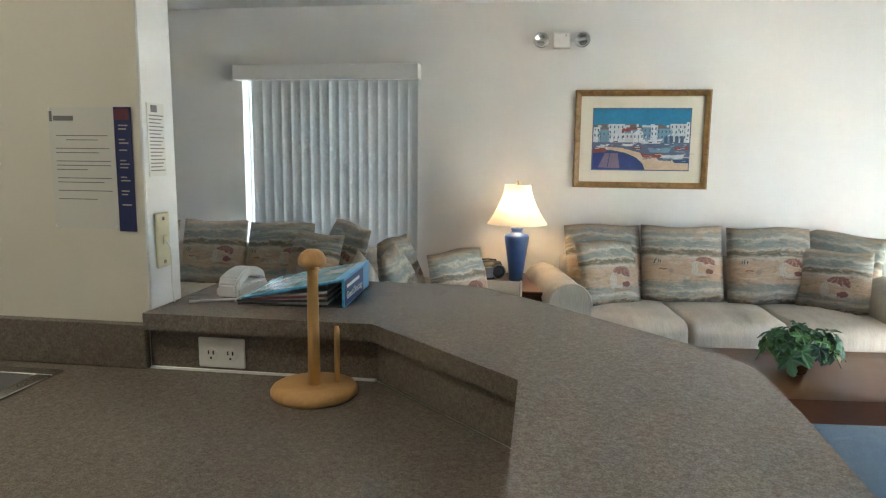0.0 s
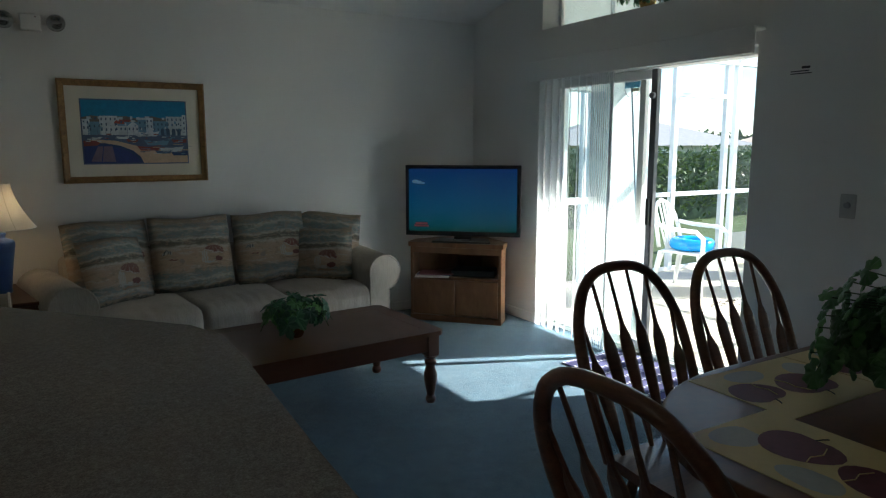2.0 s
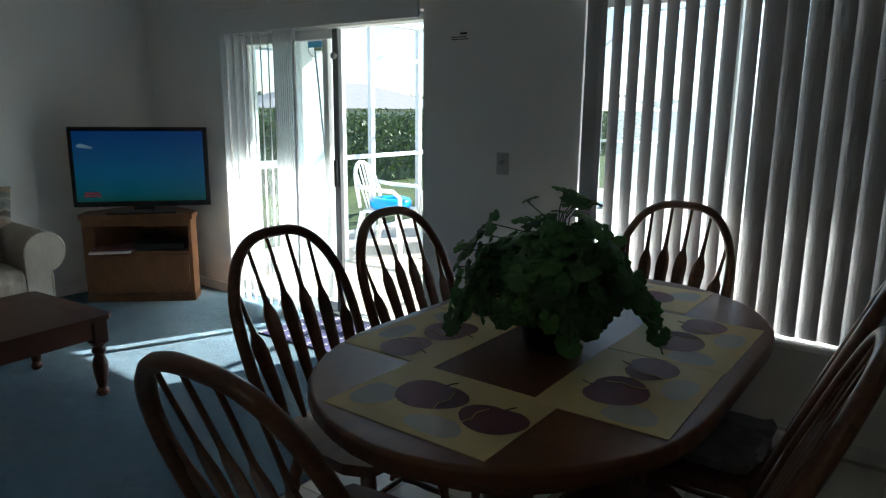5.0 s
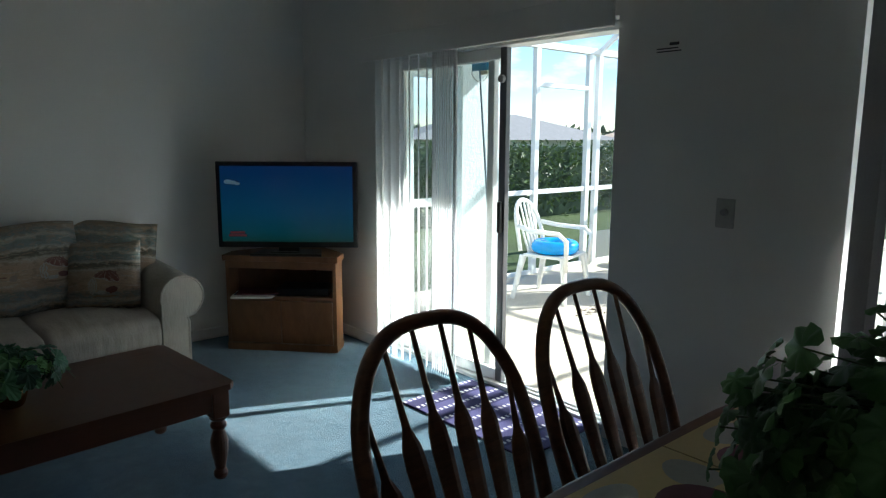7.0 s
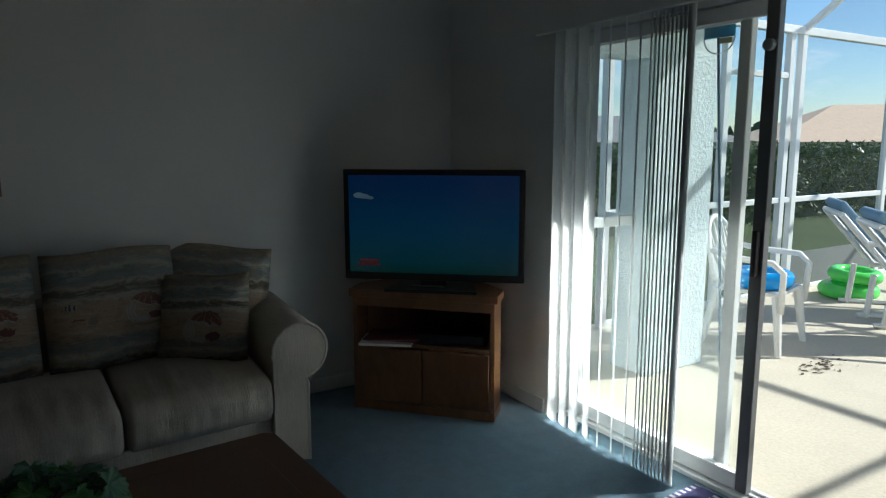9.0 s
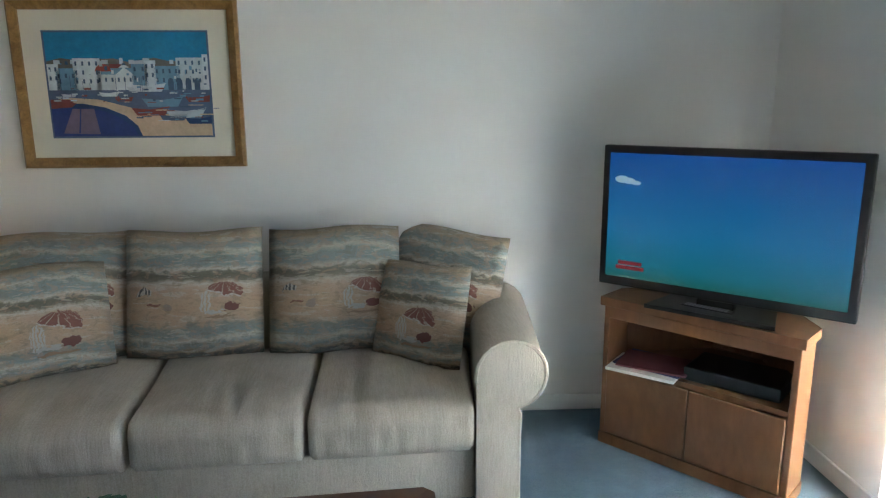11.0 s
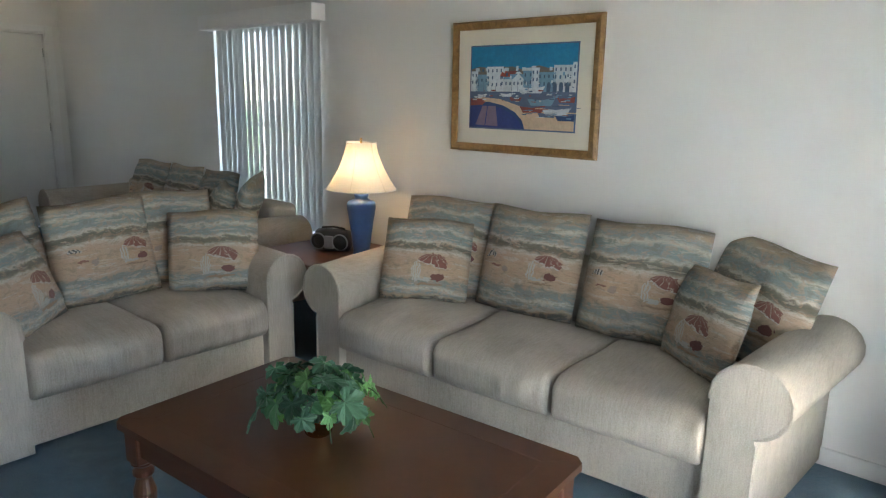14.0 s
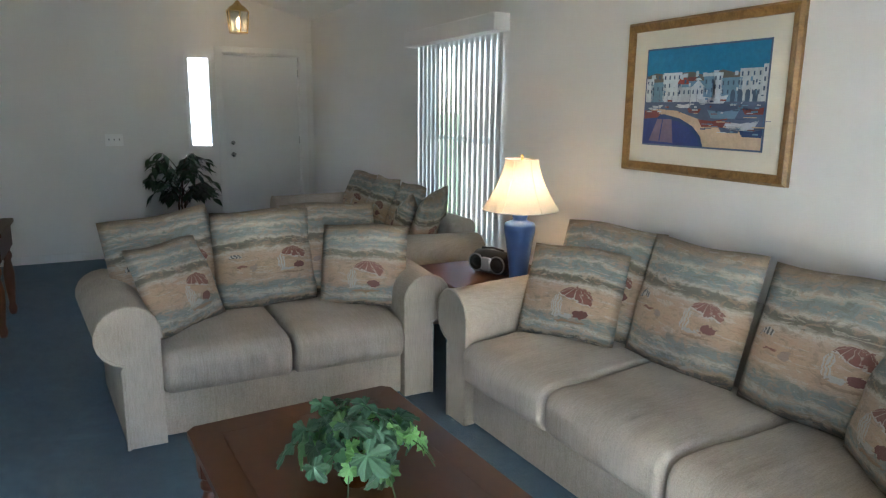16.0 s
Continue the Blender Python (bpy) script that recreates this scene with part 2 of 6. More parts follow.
    for cx, cy, k in motifs:
        tilt = calc(nt, "ADD", v, calc(nt, "MULTIPLY", u, 0.28))
        top = calc(nt, "GREATER_THAN", tilt, cy + 0.28 * cx - 0.015 * k)
        canopy = calc(nt, "MULTIPLY", inside(cx, cy, 0.125 * k, 0.085 * k), top)
        col = blend(nt, calc(nt, "MULTIPLY", canopy, 0.88), col, maroon)
        fan = calc(nt, "SINE", calc(nt, "MULTIPLY", calc(nt, "DIVIDE", calc(nt, "SUBTRACT", u, cx), calc(nt, "SUBTRACT", calc(nt, "ADD", v, 0.001), cy + 0.10 * k)), 9.0))
        col = blend(nt, calc(nt, "MULTIPLY", canopy, calc(nt, "GREATER_THAN", fan, 0.9)), col, (0.42, 0.34, 0.28))
        rib = calc(nt, "LESS_THAN", calc(nt, "ABSOLUTE", calc(nt, "SUBTRACT", tilt, cy + 0.28 * cx - 0.02 * k)), 0.006)
        col = blend(nt, calc(nt, "MULTIPLY", inside(cx, cy, 0.135 * k, 0.085 * k), rib), col, (0.5, 0.46, 0.4))
        slats = calc(nt, "GREATER_THAN", calc(nt, "SINE", calc(nt, "MULTIPLY", u, 240.0)), -0.4)
        col = blend(nt, calc(nt, "MULTIPLY", inside(cx - 0.13 * k, cy - 0.08 * k, 0.042 * k, 0.085 * k), slats), col, (0.47, 0.46, 0.42))
        col = blend(nt, inside(cx - 0.07 * k, cy - 0.15 * k, 0.07 * k, 0.014 * k), col, (0.42, 0.41, 0.38))
        col = blend(nt, inside(cx + 0.05 * k, cy - 0.12 * k, 0.055 * k, 0.035 * k), col, (0.17, 0.07, 0.06))
        col = blend(nt, inside(cx - 0.02 * k, cy - 0.19 * k, 0.12 * k, 0.012 * k), col, (0.30, 0.21, 0.14))
        if k <= 1.0:
            small = calc(nt, "MULTIPLY", inside(0.17, 0.50, 0.055, 0.045), calc(nt, "GREATER_THAN", v, 0.49))
            stripe = calc(nt, "GREATER_THAN", calc(nt, "SINE", calc(nt, "MULTIPLY", u, 210)), 0.0)
            col = blend(nt, small, col, blend(nt, stripe, (0.10, 0.10, 0.10), (0.46, 0.43, 0.38)))
            col = blend(nt, inside(0.23, 0.41, 0.05, 0.012), col, (0.24, 0.12, 0.09))
            col = blend(nt, inside(0.33, 0.39, 0.035, 0.03), col, blend(nt, speck, (0.20, 0.12, 0.09), (0.45, 0.40, 0.34)))
    col = blend(nt, calc(nt, "MULTIPLY", calc(nt, "GREATER_THAN", speck, 0.57), 0.16), col, (0.13, 0.11, 0.09))
    nt.links.new(col, bs.inputs["Base Color"])
    bs.inputs["Roughness"].default_value = 0.92
    bs.inputs["Sheen Weight"].default_value = 0.1
    weave = grain(nt, coords(nt, "Object"), 220, 2, 0.7)
    fold = grain(nt, coords(nt, "Object", (1, 1, 2)), 7, 3, 0.55, 0.8)
    bump(nt, calc(nt, "ADD", calc(nt, "MULTIPLY", fold, 4), weave), 0.5, 0.008, bs)
    return m


WALL = plain("wall_paint", (0.78, 0.77, 0.75), 0.75, var=0.03, fine=240, coarse=1.2, relief=0.35, depth=0.0025)
KITCHEN_WALL = plain("kitchen_wall_paint", (0.78, 0.75, 0.66), 0.7, var=0.03, fine=240, coarse=1.5, relief=0.3, depth=0.002)
CEILING = plain("ceiling_texture", (0.8, 0.8, 0.79), 0.9, var=0.04, fine=120, relief=0.6, depth=0.004)
TRIM = plain("white_trim_paint", (0.8, 0.8, 0.79), 0.4, var=0.03, relief=0.05)
CARPET = carpet_material()
TILE = plain("pale_vinyl_tile", (0.57, 0.54, 0.48), 0.35, var=0.07, fine=30, coarse=3, relief=0.1, per_piece=0.04)
GROUT = plain("grout", (0.42, 0.39, 0.35), 0.9)
LAMINATE = laminate_material()
UPHOLSTERY = upholstery_material()
PRINT_BIG = beach_print("beach_print_fabric", ((0.74, 0.50, 1.0),))
PRINT_SMALL = beach_print("beach_print_small", ((0.60, 0.44, 1.35),))
TABLE_CHERRY = plain("glossy_cherry_tabletop", (0.092, 0.032, 0.012), 0.36, var=0.18, fine=26, coarse=2.5, relief=0.0)
CHERRY = wood("cherry_stained_wood", (0.088, 0.028, 0.012), (0.112, 0.038, 0.0165), 0.42, stretch=(1.2, 10, 10), coat=0.0)
DARK_OAK = wood("dark_oak", (0.075, 0.028, 0.016), (0.20, 0.08, 0.04), 0.32, coat=0.3)
TABLE_OAK = plain("glossy_oak_tabletop", (0.155, 0.056, 0.023), 0.36, var=0.28, fine=24, coarse=3, relief=0.0)
LIGHT_OAK = wood("light_oak_veneer", (0.13, 0.055, 0.023), (0.235, 0.108, 0.048), 0.42, stretch=(1.5, 1.5, 0.6))
BEECH = wood("beech", (0.50, 0.27, 0.09), (0.66, 0.39, 0.16), 0.4, stretch=(6, 6, 1))
GILT = wood("gilt_wood", (0.16, 0.08, 0.025), (0.40, 0.23, 0.08), 0.35, stretch=(6, 6, 6))
MATBOARD = plain("cream_mat_board", (0.72, 0.68, 0.58), 0.85, var=0.02, relief=0.05)
VINYL = thin_cloth("white_vinyl_vane", (0.86, 0.87, 0.88), 0.70)
NORTH_VINYL = thin_cloth("thick_white_vinyl_vane", (0.74, 0.745, 0.74), 0.15)
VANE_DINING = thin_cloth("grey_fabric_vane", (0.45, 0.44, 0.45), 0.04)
SHADE = thin_cloth("cream_lampshade_cloth", (0.86, 0.81, 0.72), 0.36)
BLUE_CERAMIC = plain("blue_ceramic_glaze", (0.045, 0.11, 0.30), 0.37, var=0.25, fine=14, coarse=5, relief=0.1)
BLACK = plain("black_plastic", (0.012, 0.012, 0.013), 0.35, relief=0.05)
GREY_PLASTIC = plain("grey_plastic", (0.25, 0.26, 0.27), 0.4, relief=0.05)
WHITE_PLASTIC = plain("white_plastic", (0.75, 0.74, 0.71), 0.4, var=0.04, relief=0.05)
BRIGHT_WHITE = plain("bright_white_plastic", (0.88, 0.88, 0.87), 0.35, var=0.02, relief=0.02)
INK_PALE = plain("grey_print", (0.22, 0.22, 0.23), 0.7, relief=0)
IVORY = plain("ivory_plastic", (0.68, 0.62, 0.42), 0.4, var=0.04, relief=0.03)
CHROME = plain("brushed_steel", (0.6, 0.6, 0.6), 0.22, metal=1.0, var=0.05, relief=0.03)
BRASS = plain("brass", (0.62, 0.42, 0.16), 0.2, metal=1.0, var=0.08, relief=0.03)
ALUMINIUM = plain("white_aluminium", (0.74, 0.75, 0.75), 0.4, var=0.03, relief=0.03)
DARK_ALUMINIUM = plain("bronze_aluminium", (0.12, 0.12, 0.125), 0.4, var=0.06, relief=0.03)
STUCCO = plain("pale_blue_stucco", (0.58, 0.66, 0.70), 0.9, var=0.08, fine=45, relief=0.9, depth=0.012)
CONCRETE = plain("cream_pool_deck", (0.56, 0.50, 0.40), 0.85, var=0.14, fine=55, coarse=1.3, relief=0.5, depth=0.004)
GRASS = plain("lawn", (0.05, 0.08, 0.024), 0.95, var=0.45, fine=30, coarse=0.8, relief=1.0, depth=0.03)
HEDGE = leafy("hedge_leaf", (0.07, 0.11, 0.035), 0.5, 0.2)
BARK = plain("bark", (0.09, 0.06, 0.04), 0.9, var=0.3, fine=25, relief=0.6, depth=0.004)
IVY = leafy("ivy_leaf", (0.085, 0.20, 0.115), 0.6, 0.2)
YOUNG_IVY = leafy("young_ivy_leaf", (0.16, 0.36, 0.13), 0.5, 0.25)
POTHOS = leafy("pothos_leaf", (0.10, 0.23, 0.08), 0.45, 0.28)
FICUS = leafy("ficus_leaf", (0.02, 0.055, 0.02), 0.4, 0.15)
STEM = plain("green_stem", (0.05, 0.09, 0.03), 0.6)
WICKER = plain("wicker", (0.25, 0.12, 0.06), 0.6, var=0.3, fine=40, relief=0.5)
PAPER = plain("white_paper", (0.74, 0.73, 0.69), 0.7, var=0.02, relief=0.03)
INK = plain("dark_ink", (0.05, 0.05, 0.06), 0.7, relief=0)
NAVY = plain("navy_card", (0.025, 0.035, 0.13), 0.5, relief=0.02)
SKY_BLUE_CARD = plain("blue_card", (0.05, 0.30, 0.55), 0.35, relief=0.02)
COVER_PRINT = plain("cover_print", (0.20, 0.36, 0.40), 0.15, var=0.55, fine=9, coarse=14, relief=0.02)
MAROON = plain("maroon_print", (0.16, 0.045, 0.06), 0.55, var=0.2, relief=0.02)
PEAR_GREY = plain("grey_print", (0.48, 0.47, 0.42), 0.55, var=0.08, relief=0.02)
SEAT_PAD = plain("grey_patterned_seat_pad", (0.24, 0.235, 0.25), 0.9, var=0.5, fine=18, coarse=6, relief=0.3)
PLACEMAT = plain("cream_vinyl_placemat", (0.72, 0.57, 0.27), 0.55, var=0.04, relief=0.05)
CUSHION_BLUE = plain("blue_grey_canvas", (0.16, 0.26, 0.36), 0.85, var=0.2, relief=0.3)
FLOAT_BLUE = plain("blue_inflatable_vinyl", (0.02, 0.30, 0.72), 0.2, relief=0.02)
FLOAT_GREEN = plain("green_inflatable_vinyl", (0.12, 0.62, 0.10), 0.2, relief=0.02)
ROOF_PINK = plain("terracotta_roof", (0.70, 0.53, 0.39), 0.85, var=0.12, fine=6, relief=0.4, depth=0.02)
ROOF_GREY = plain("grey_roof", (0.22, 0.22, 0.23), 0.85, var=0.15, fine=6, relief=0.4, depth=0.02)
HOUSE_WALL = plain("house_stucco", (0.55, 0.5, 0.42), 0.9, var=0.06)
DARK_GLASS = plain("dark_window", (0.03, 0.04, 0.05), 0.1, relief=0)
KICK = plain("grey_kick_panel", (0.16, 0.17, 0.17), 0.6, var=0.1, relief=0.05)
FAR_WOODS = leafy("far_woods", (0.05, 0.08, 0.04), 0.4, 0.1)
FROST = thin_cloth("obscure_glass", (0.85, 0.88, 0.9), 0.8)
BULB = glow("bulb_glow", (1.0, 0.72, 0.38), 1.6)

GLASS, gnt, gbs = nodes_of("window_glass")
gbs.inputs["Base Color"].default_value = (0.95, 0.98, 0.97, 1)
gbs.inputs["Transmission Weight"].default_value = 1.0
gbs.inputs["Roughness"].default_value = 0.0
gbs.inputs["IOR"].default_value = 1.45

SCREEN, snt, sbs = nodes_of("insect_screen")
sbs.inputs["Base Color"].default_value = (0.06, 0.065, 0.07, 1)
stp = snt.nodes.new("ShaderNodeBsdfTransparent")
smx = snt.nodes.new("ShaderNodeMixShader")
smx.inputs[0].default_value = 0.16
snt.links.new(stp.outputs[0], smx.inputs[1])
snt.links.new(sbs.outputs[0], smx.inputs[2])
snt.links.new(smx.outputs[0], snt.nodes["Material Output"].inputs[0])


# ---- mesh helpers ----
def mesh_of(name, bm, material, smooth=False):
    me = bpy.data.meshes.new(name)
    bm.normal_update()
    bm.to_mesh(me)
    bm.free()
    for m in (material if isinstance(material, (list, tuple)) else [material]):
        me.materials.append(m)
    if smooth:
        for p in me.polygons:
            p.use_smooth = True
    return me


def part(name, bm, material, parent=None, label="", smooth=False):
    ob = new(name, mesh_of(name, bm, material, smooth))
    if parent is not None:
        ob.parent = parent
    if label:
        ob["label"] = label
    return ob


def thing(name, m, label, category, group="", kind=""):
    ob = new(name)
    ob.empty_display_size = 0.1
    ob.matrix_basis = m
    return tagged(ob, label, category, group, kind)


def solid(name, bm, material, label="", category="", kind="structure", group="", smooth=False):
    return tagged(part(name, bm, material, None, "", smooth), label, category, group, kind)


def box(bm, x0, y0, z0, x1, y1, z1, bevel=0.0, mat=0, seg=1):
    r = bmesh.ops.create_cube(bm, size=1)
    vs = r["verts"]
    bmesh.ops.transform(bm, verts=vs, matrix=Matrix.Translation(((x0 + x1) / 2, (y0 + y1) / 2, (z0 + z1) / 2)) @ Matrix.Diagonal((abs(x1 - x0), abs(y1 - y0), abs(z1 - z0), 1)))
    faces = {f for v in vs for f in v.link_faces}
    for f in faces:
        f.material_index = mat
    if bevel:
        es = list({e for v in vs for e in v.link_edges})
        out = bmesh.ops.bevel(bm, geom=es, offset=bevel, segments=seg, profile=0.5, affect="EDGES")
        for f in out["faces"]:
            f.material_index = mat
    return vs


def bx(x0, y0, z0, x1, y1, z1, bevel=0.0, seg=1):
    bm = bmesh.new()
    box(bm, x0, y0, z0, x1, y1, z1, bevel, 0, seg)
    return bm


def lathe(profile, seg=20, bm=None, at=(0, 0, 0), squash=1.0):
    """Turn (radius, height) pairs round the z axis."""
    bm = bm or bmesh.new()
    rings = []
    for r, z in profile:
        rings.append([bm.verts.new((at[0] + r * math.cos(2 * math.pi * i / seg), at[1] + squash * r * math.sin(2 * math.pi * i / seg), at[2] + z)) for i in range(seg)])
    for a, b in zip(rings, rings[1:]):
        for i in range(seg):
            bm.faces.new((a[i], a[(i + 1) % seg], b[(i + 1) % seg], b[i]))
    bm.faces.new(list(reversed(rings[0])))
    bm.faces.new(rings[-1])
    return bm


def tube(points, radius, seg=8, bm=None, flat=1.0, closed=False):
    """A round or flattened rod along points; radius may be a list."""
    bm = bm or bmesh.new()
    pts = [Vector(p) for p in points]
    n = len(pts)
    rings, side = [], None
    for i, p in enumerate(pts):
        if closed:
            d = (pts[(i + 1) % n] - pts[i - 1]).normalized()
        else:
            d = (pts[min(i + 1, n - 1)] - pts[max(i - 1, 0)]).normalized()
        if side is None:
            side = d.orthogonal().normalized()
        side = (side - d * side.dot(d)).normalized()
        up = d.cross(side)
        r = radius[i] if isinstance(radius, (list, tuple)) else radius
        rings.append([bm.verts.new(p + side * r * math.cos(2 * math.pi * k / seg) + up * r * flat * math.sin(2 * math.pi * k / seg)) for k in range(seg)])
    pairs = list(zip(rings, rings[1:])) + ([(rings[-1], rings[0])] if closed else [])
    for a, b in pairs:
        for k in range(seg):
            bm.faces.new((a[k], a[(k + 1) % seg], b[(k + 1) % seg], b[k]))
    if not closed:
        bm.faces.new(list(reversed(rings[0])))
        bm.faces.new(rings[-1])
    return bm


def prism(outline, z0, z1, bevel=0.0, bm=None, seg=2):
    """A flat outline (x, y) raised from z0 to z1, with eased edges."""
    bm = bm or bmesh.new()
    a = [bm.verts.new((x, y, z0)) for x, y in outline]
    b = [bm.verts.new((x, y, z1)) for x, y in outline]
    n = len(a)
    bm.faces.new(list(reversed(a)))
    top = bm.faces.new(b)
    for i in range(n):
        bm.faces.new((a[i], a[(i + 1) % n], b[(i + 1) % n], b[i]))
    bmesh.ops.recalc_face_normals(bm, faces=bm.faces[:])
    if bevel:
        es = [e for e in bm.edges if all(v.co.z == z1 for v in e.verts) or all(v.co.z == z0 for v in e.verts)]
        bmesh.ops.bevel(bm, geom=es, offset=bevel, segments=seg, profile=0.5, affect="EDGES")
    return bm


def turn(bm, m):
    bmesh.ops.transform(bm, verts=bm.verts[:], matrix=m)
    return bm


def wall_slab(name, axis, at, thick, a0, a1, z0, z1, holes, material, label):
    """An upright wall along x or y, with openings (a0, a1, z0, z1) that go through it. z1 may be a function of the place along it."""
    bm = bmesh.new()
    cuts = sorted({a0, a1, *[h[0] for h in holes], *[h[1] for h in holes]})
    top = z1 if callable(z1) else (lambda a: z1)

    def block(p, q, lo, hi_p, hi_q):
        c = [(p, lo), (q, lo), (q, hi_q), (p, hi_p)]
        lay = []
        for off in (at, at + thick):
            lay.append([bm.verts.new((a, off, z) if axis == "x" else (off, a, z)) for a, z in c])
        bm.faces.new(lay[0]), bm.faces.new(lay[1][::-1])
        for i in range(4):
            bm.faces.new((lay[0][i], lay[1][i], lay[1][(i + 1) % 4], lay[0][(i + 1) % 4]))

    for p, q in zip(cuts, cuts[1:]):
        low = z0
        for h in sorted([h for h in holes if h[0] <= p and h[1] >= q], key=lambda h: h[2]):
            if h[2] > low:
                block(p, q, low, h[2], h[2])
            low = h[3]
        block(p, q, low, top(p), top(q))
    bmesh.ops.remove_doubles(bm, verts=bm.verts[:], dist=0.0005)
    bmesh.ops.recalc_face_normals(bm, faces=bm.faces[:])
    return solid(name, bm, material, label, "wall")


# ---- the shell of the house ----
NORTH, EAST, DOORWALL = 5.10, 3.50, -5.50
RIDGE = 1.0


def roof_z(y):
    return 2.52 + 0.24 * (NORTH - y) if y > RIDGE else 2.52 + 0.24 * (NORTH - RIDGE) - 0.24 * (RIDGE - y)


wall_slab("wall_north", "x", NORTH, 0.2, DOORWALL - 0.2, EAST + 0.22, 0, 2.53, [(-2.352, -1.03, 0.52, 2.0)], WALL, "white textured drywall wall behind the sofa")
wall_slab("wall_east", "y", EAST, 0.22, -3.2, NORTH, 0, roof_z, [(2.24, 4.13, -0.02, 2.0), (2.24, 4.12, 2.335, 2.85), (-0.1, 1.24, 0.5, 1.98), (RIDGE, RIDGE, 0, 0)], WALL, "white drywall wall with sliding door and high plant shelf window")
wall_slab("wall_west", "y", -4.57, 0.12, 1.58, 3.05, 0, roof_z, [], WALL, "white drywall wall beside the entry")
wall_slab("wall_entry_return", "x", 2.93, 0.12, DOORWALL, -4.57, 0, roof_z(3.05), [], WALL, "white drywall return wall of the entry")
wall_slab("wall_door", "y", DOORWALL - 0.2, 0.2, 2.93, NORTH, 0, roof_z, [(3.66, 3.88, 1.04, 2.03), (4.02, 4.95, -0.02, 2.11)], WALL, "white drywall wall with the front door")
wall_slab("wall_kitchen", "x", 1.45, 0.13, -4.57, -0.92, 0, roof_z(1.45), [], KITCHEN_WALL, "cream painted kitchen wall with pinned notices")
wall_slab("wall_kitchen_west", "y", -3.3, 0.12, -3.2, 1.45, 0, roof_z, [(RIDGE, RIDGE, 0, 0)], KITCHEN_WALL, "cream painted kitchen end wall")
wall_slab("wall_south", "x", -3.3, 0.12, -3.3, EAST + 0.22, 0, roof_z(-3.25), [], WALL, "white drywall back wall")

bm = bmesh.new()
for y0, y1 in ((NORTH + 0.2, RIDGE), (RIDGE, -3.3)):
    za, zb = roof_z(y0), roof_z(y1)
    q = [(-5.7, y0, za), (EAST + 0.22, y0, za), (EAST + 0.22, y1, zb), (-5.7, y1, zb)]
    lo = [bm.verts.new(p) for p in q]
    hi = [bm.verts.new((x, y, z + 0.15)) for x, y, z in q]
    bm.faces.new(lo), bm.faces.new(hi[::-1])
    for i in range(4):
        bm.faces.new((lo[i], lo[(i + 1) % 4], hi[(i + 1) % 4], hi[i]))
bmesh.ops.recalc_face_normals(bm, faces=bm.faces[:])
solid("ceiling", bm, CEILING, "white textured vaulted ceiling", "ceiling")

solid("floor", bx(-5.7, -3.3, -0.12, EAST + 0.22, NORTH + 0.2, -0.012), GROUT, "house floor slab under carpet and tile", "floor")
bm = bmesh.new()
box(bm, -5.5, 1.62, -0.011, EAST + 0.1, NORTH, 0.0)
solid("floor_carpet", bm, CARPET, "worn blue wall-to-wall carpet", "carpet")
solid("floor_tile", bx(-3.18, -3.18, -0.0115, EAST, 1.617, -0.006), GROUT, "pale vinyl tile floor under the dining table", "floor")

for nm, b in (("baseboard", bx(-4.45, NORTH - 0.012, 0, EAST, NORTH, 0.08, 0.004)), ("baseboard", bx(EAST - 0.012, -3, 0, EAST, 2.2, 0.08, 0.004)),
              ("baseboard", bx(EAST - 0.012, 4.16, 0, EAST, NORTH - 0.012, 0.08, 0.004)), ("baseboard", bx(-4.45, 1.58, 0, -4.438, 3.05, 0.08, 0.004))):
    solid(nm, b, TRIM, "white painted baseboard", "baseboard")


# ---- kitchen bar ----
BAR_TOP, COUNTER = 1.07, 0.93
inner = [(-0.92, 1.42), (-0.37, 1.42), (-0.035, 1.105), (-0.03, 0.22)]
outer = [(0.365, 0.22), (0.372, 0.6), (0.388, 1.03), (0.385, 1.22), (0.345, 1.33), (0.25, 1.44), (0.13, 1.57), (0.0, 1.72), (-0.156, 1.87), (-0.24, 1.90), (-0.92, 1.90)]
bar = thing("breakfast_bar", Matrix(), "speckled grey-brown laminate breakfast bar with angled corner", "bar counter")
part("bar_top", prism(inner + outer, BAR_TOP - 0.04, BAR_TOP, 0.004), LAMINATE, bar)
wall_in = [(-0.92, 1.468), (-0.356, 1.468), (0.008, 1.121), (0.011, 0.24)]
wall_out = [(0.10, 0.24), (0.10, 1.20), (-0.30, 1.60), (-0.92, 1.60)]
part("half_wall", prism(wall_in + wall_out, 0, BAR_TOP - 0.04), WALL, bar, "white half wall under the bar")
splash_in = [(-0.92, 1.4485), (-0.364, 1.4485), (-0.012, 1.113), (-0.009, 0.25)]
part("backsplash", prism(splash_in + wall_in[::-1], COUNTER, BAR_TOP - 0.04), LAMINATE, bar, "speckled laminate backsplash")
part("caulk", prism([(-0.92, 1.441), (-0.369, 1.441), (-0.366, 1.449), (-0.92, 1.449)], COUNTER, COUNTER + 0.005), TRIM, bar)
cab = thing("kitchen_counter", Matrix(), "speckled grey-brown laminate kitchen worktop", "kitchen counter")
part("worktop", prism([(-3.1, 1.447), (-0.366, 1.447), (-0.014, 1.112), (-0.012, 0.25), (-0.70, 0.25), (-0.70, 0.72), (-0.86, 0.82), (-3.1, 0.82)], COUNTER - 0.04, COUNTER, 0.004), LAMINATE, cab)
part("wall_splash", bx(-3.1, 1.43, COUNTER, -0.921, 1.449, COUNTER + 0.11, 0.003), LAMINATE, cab)
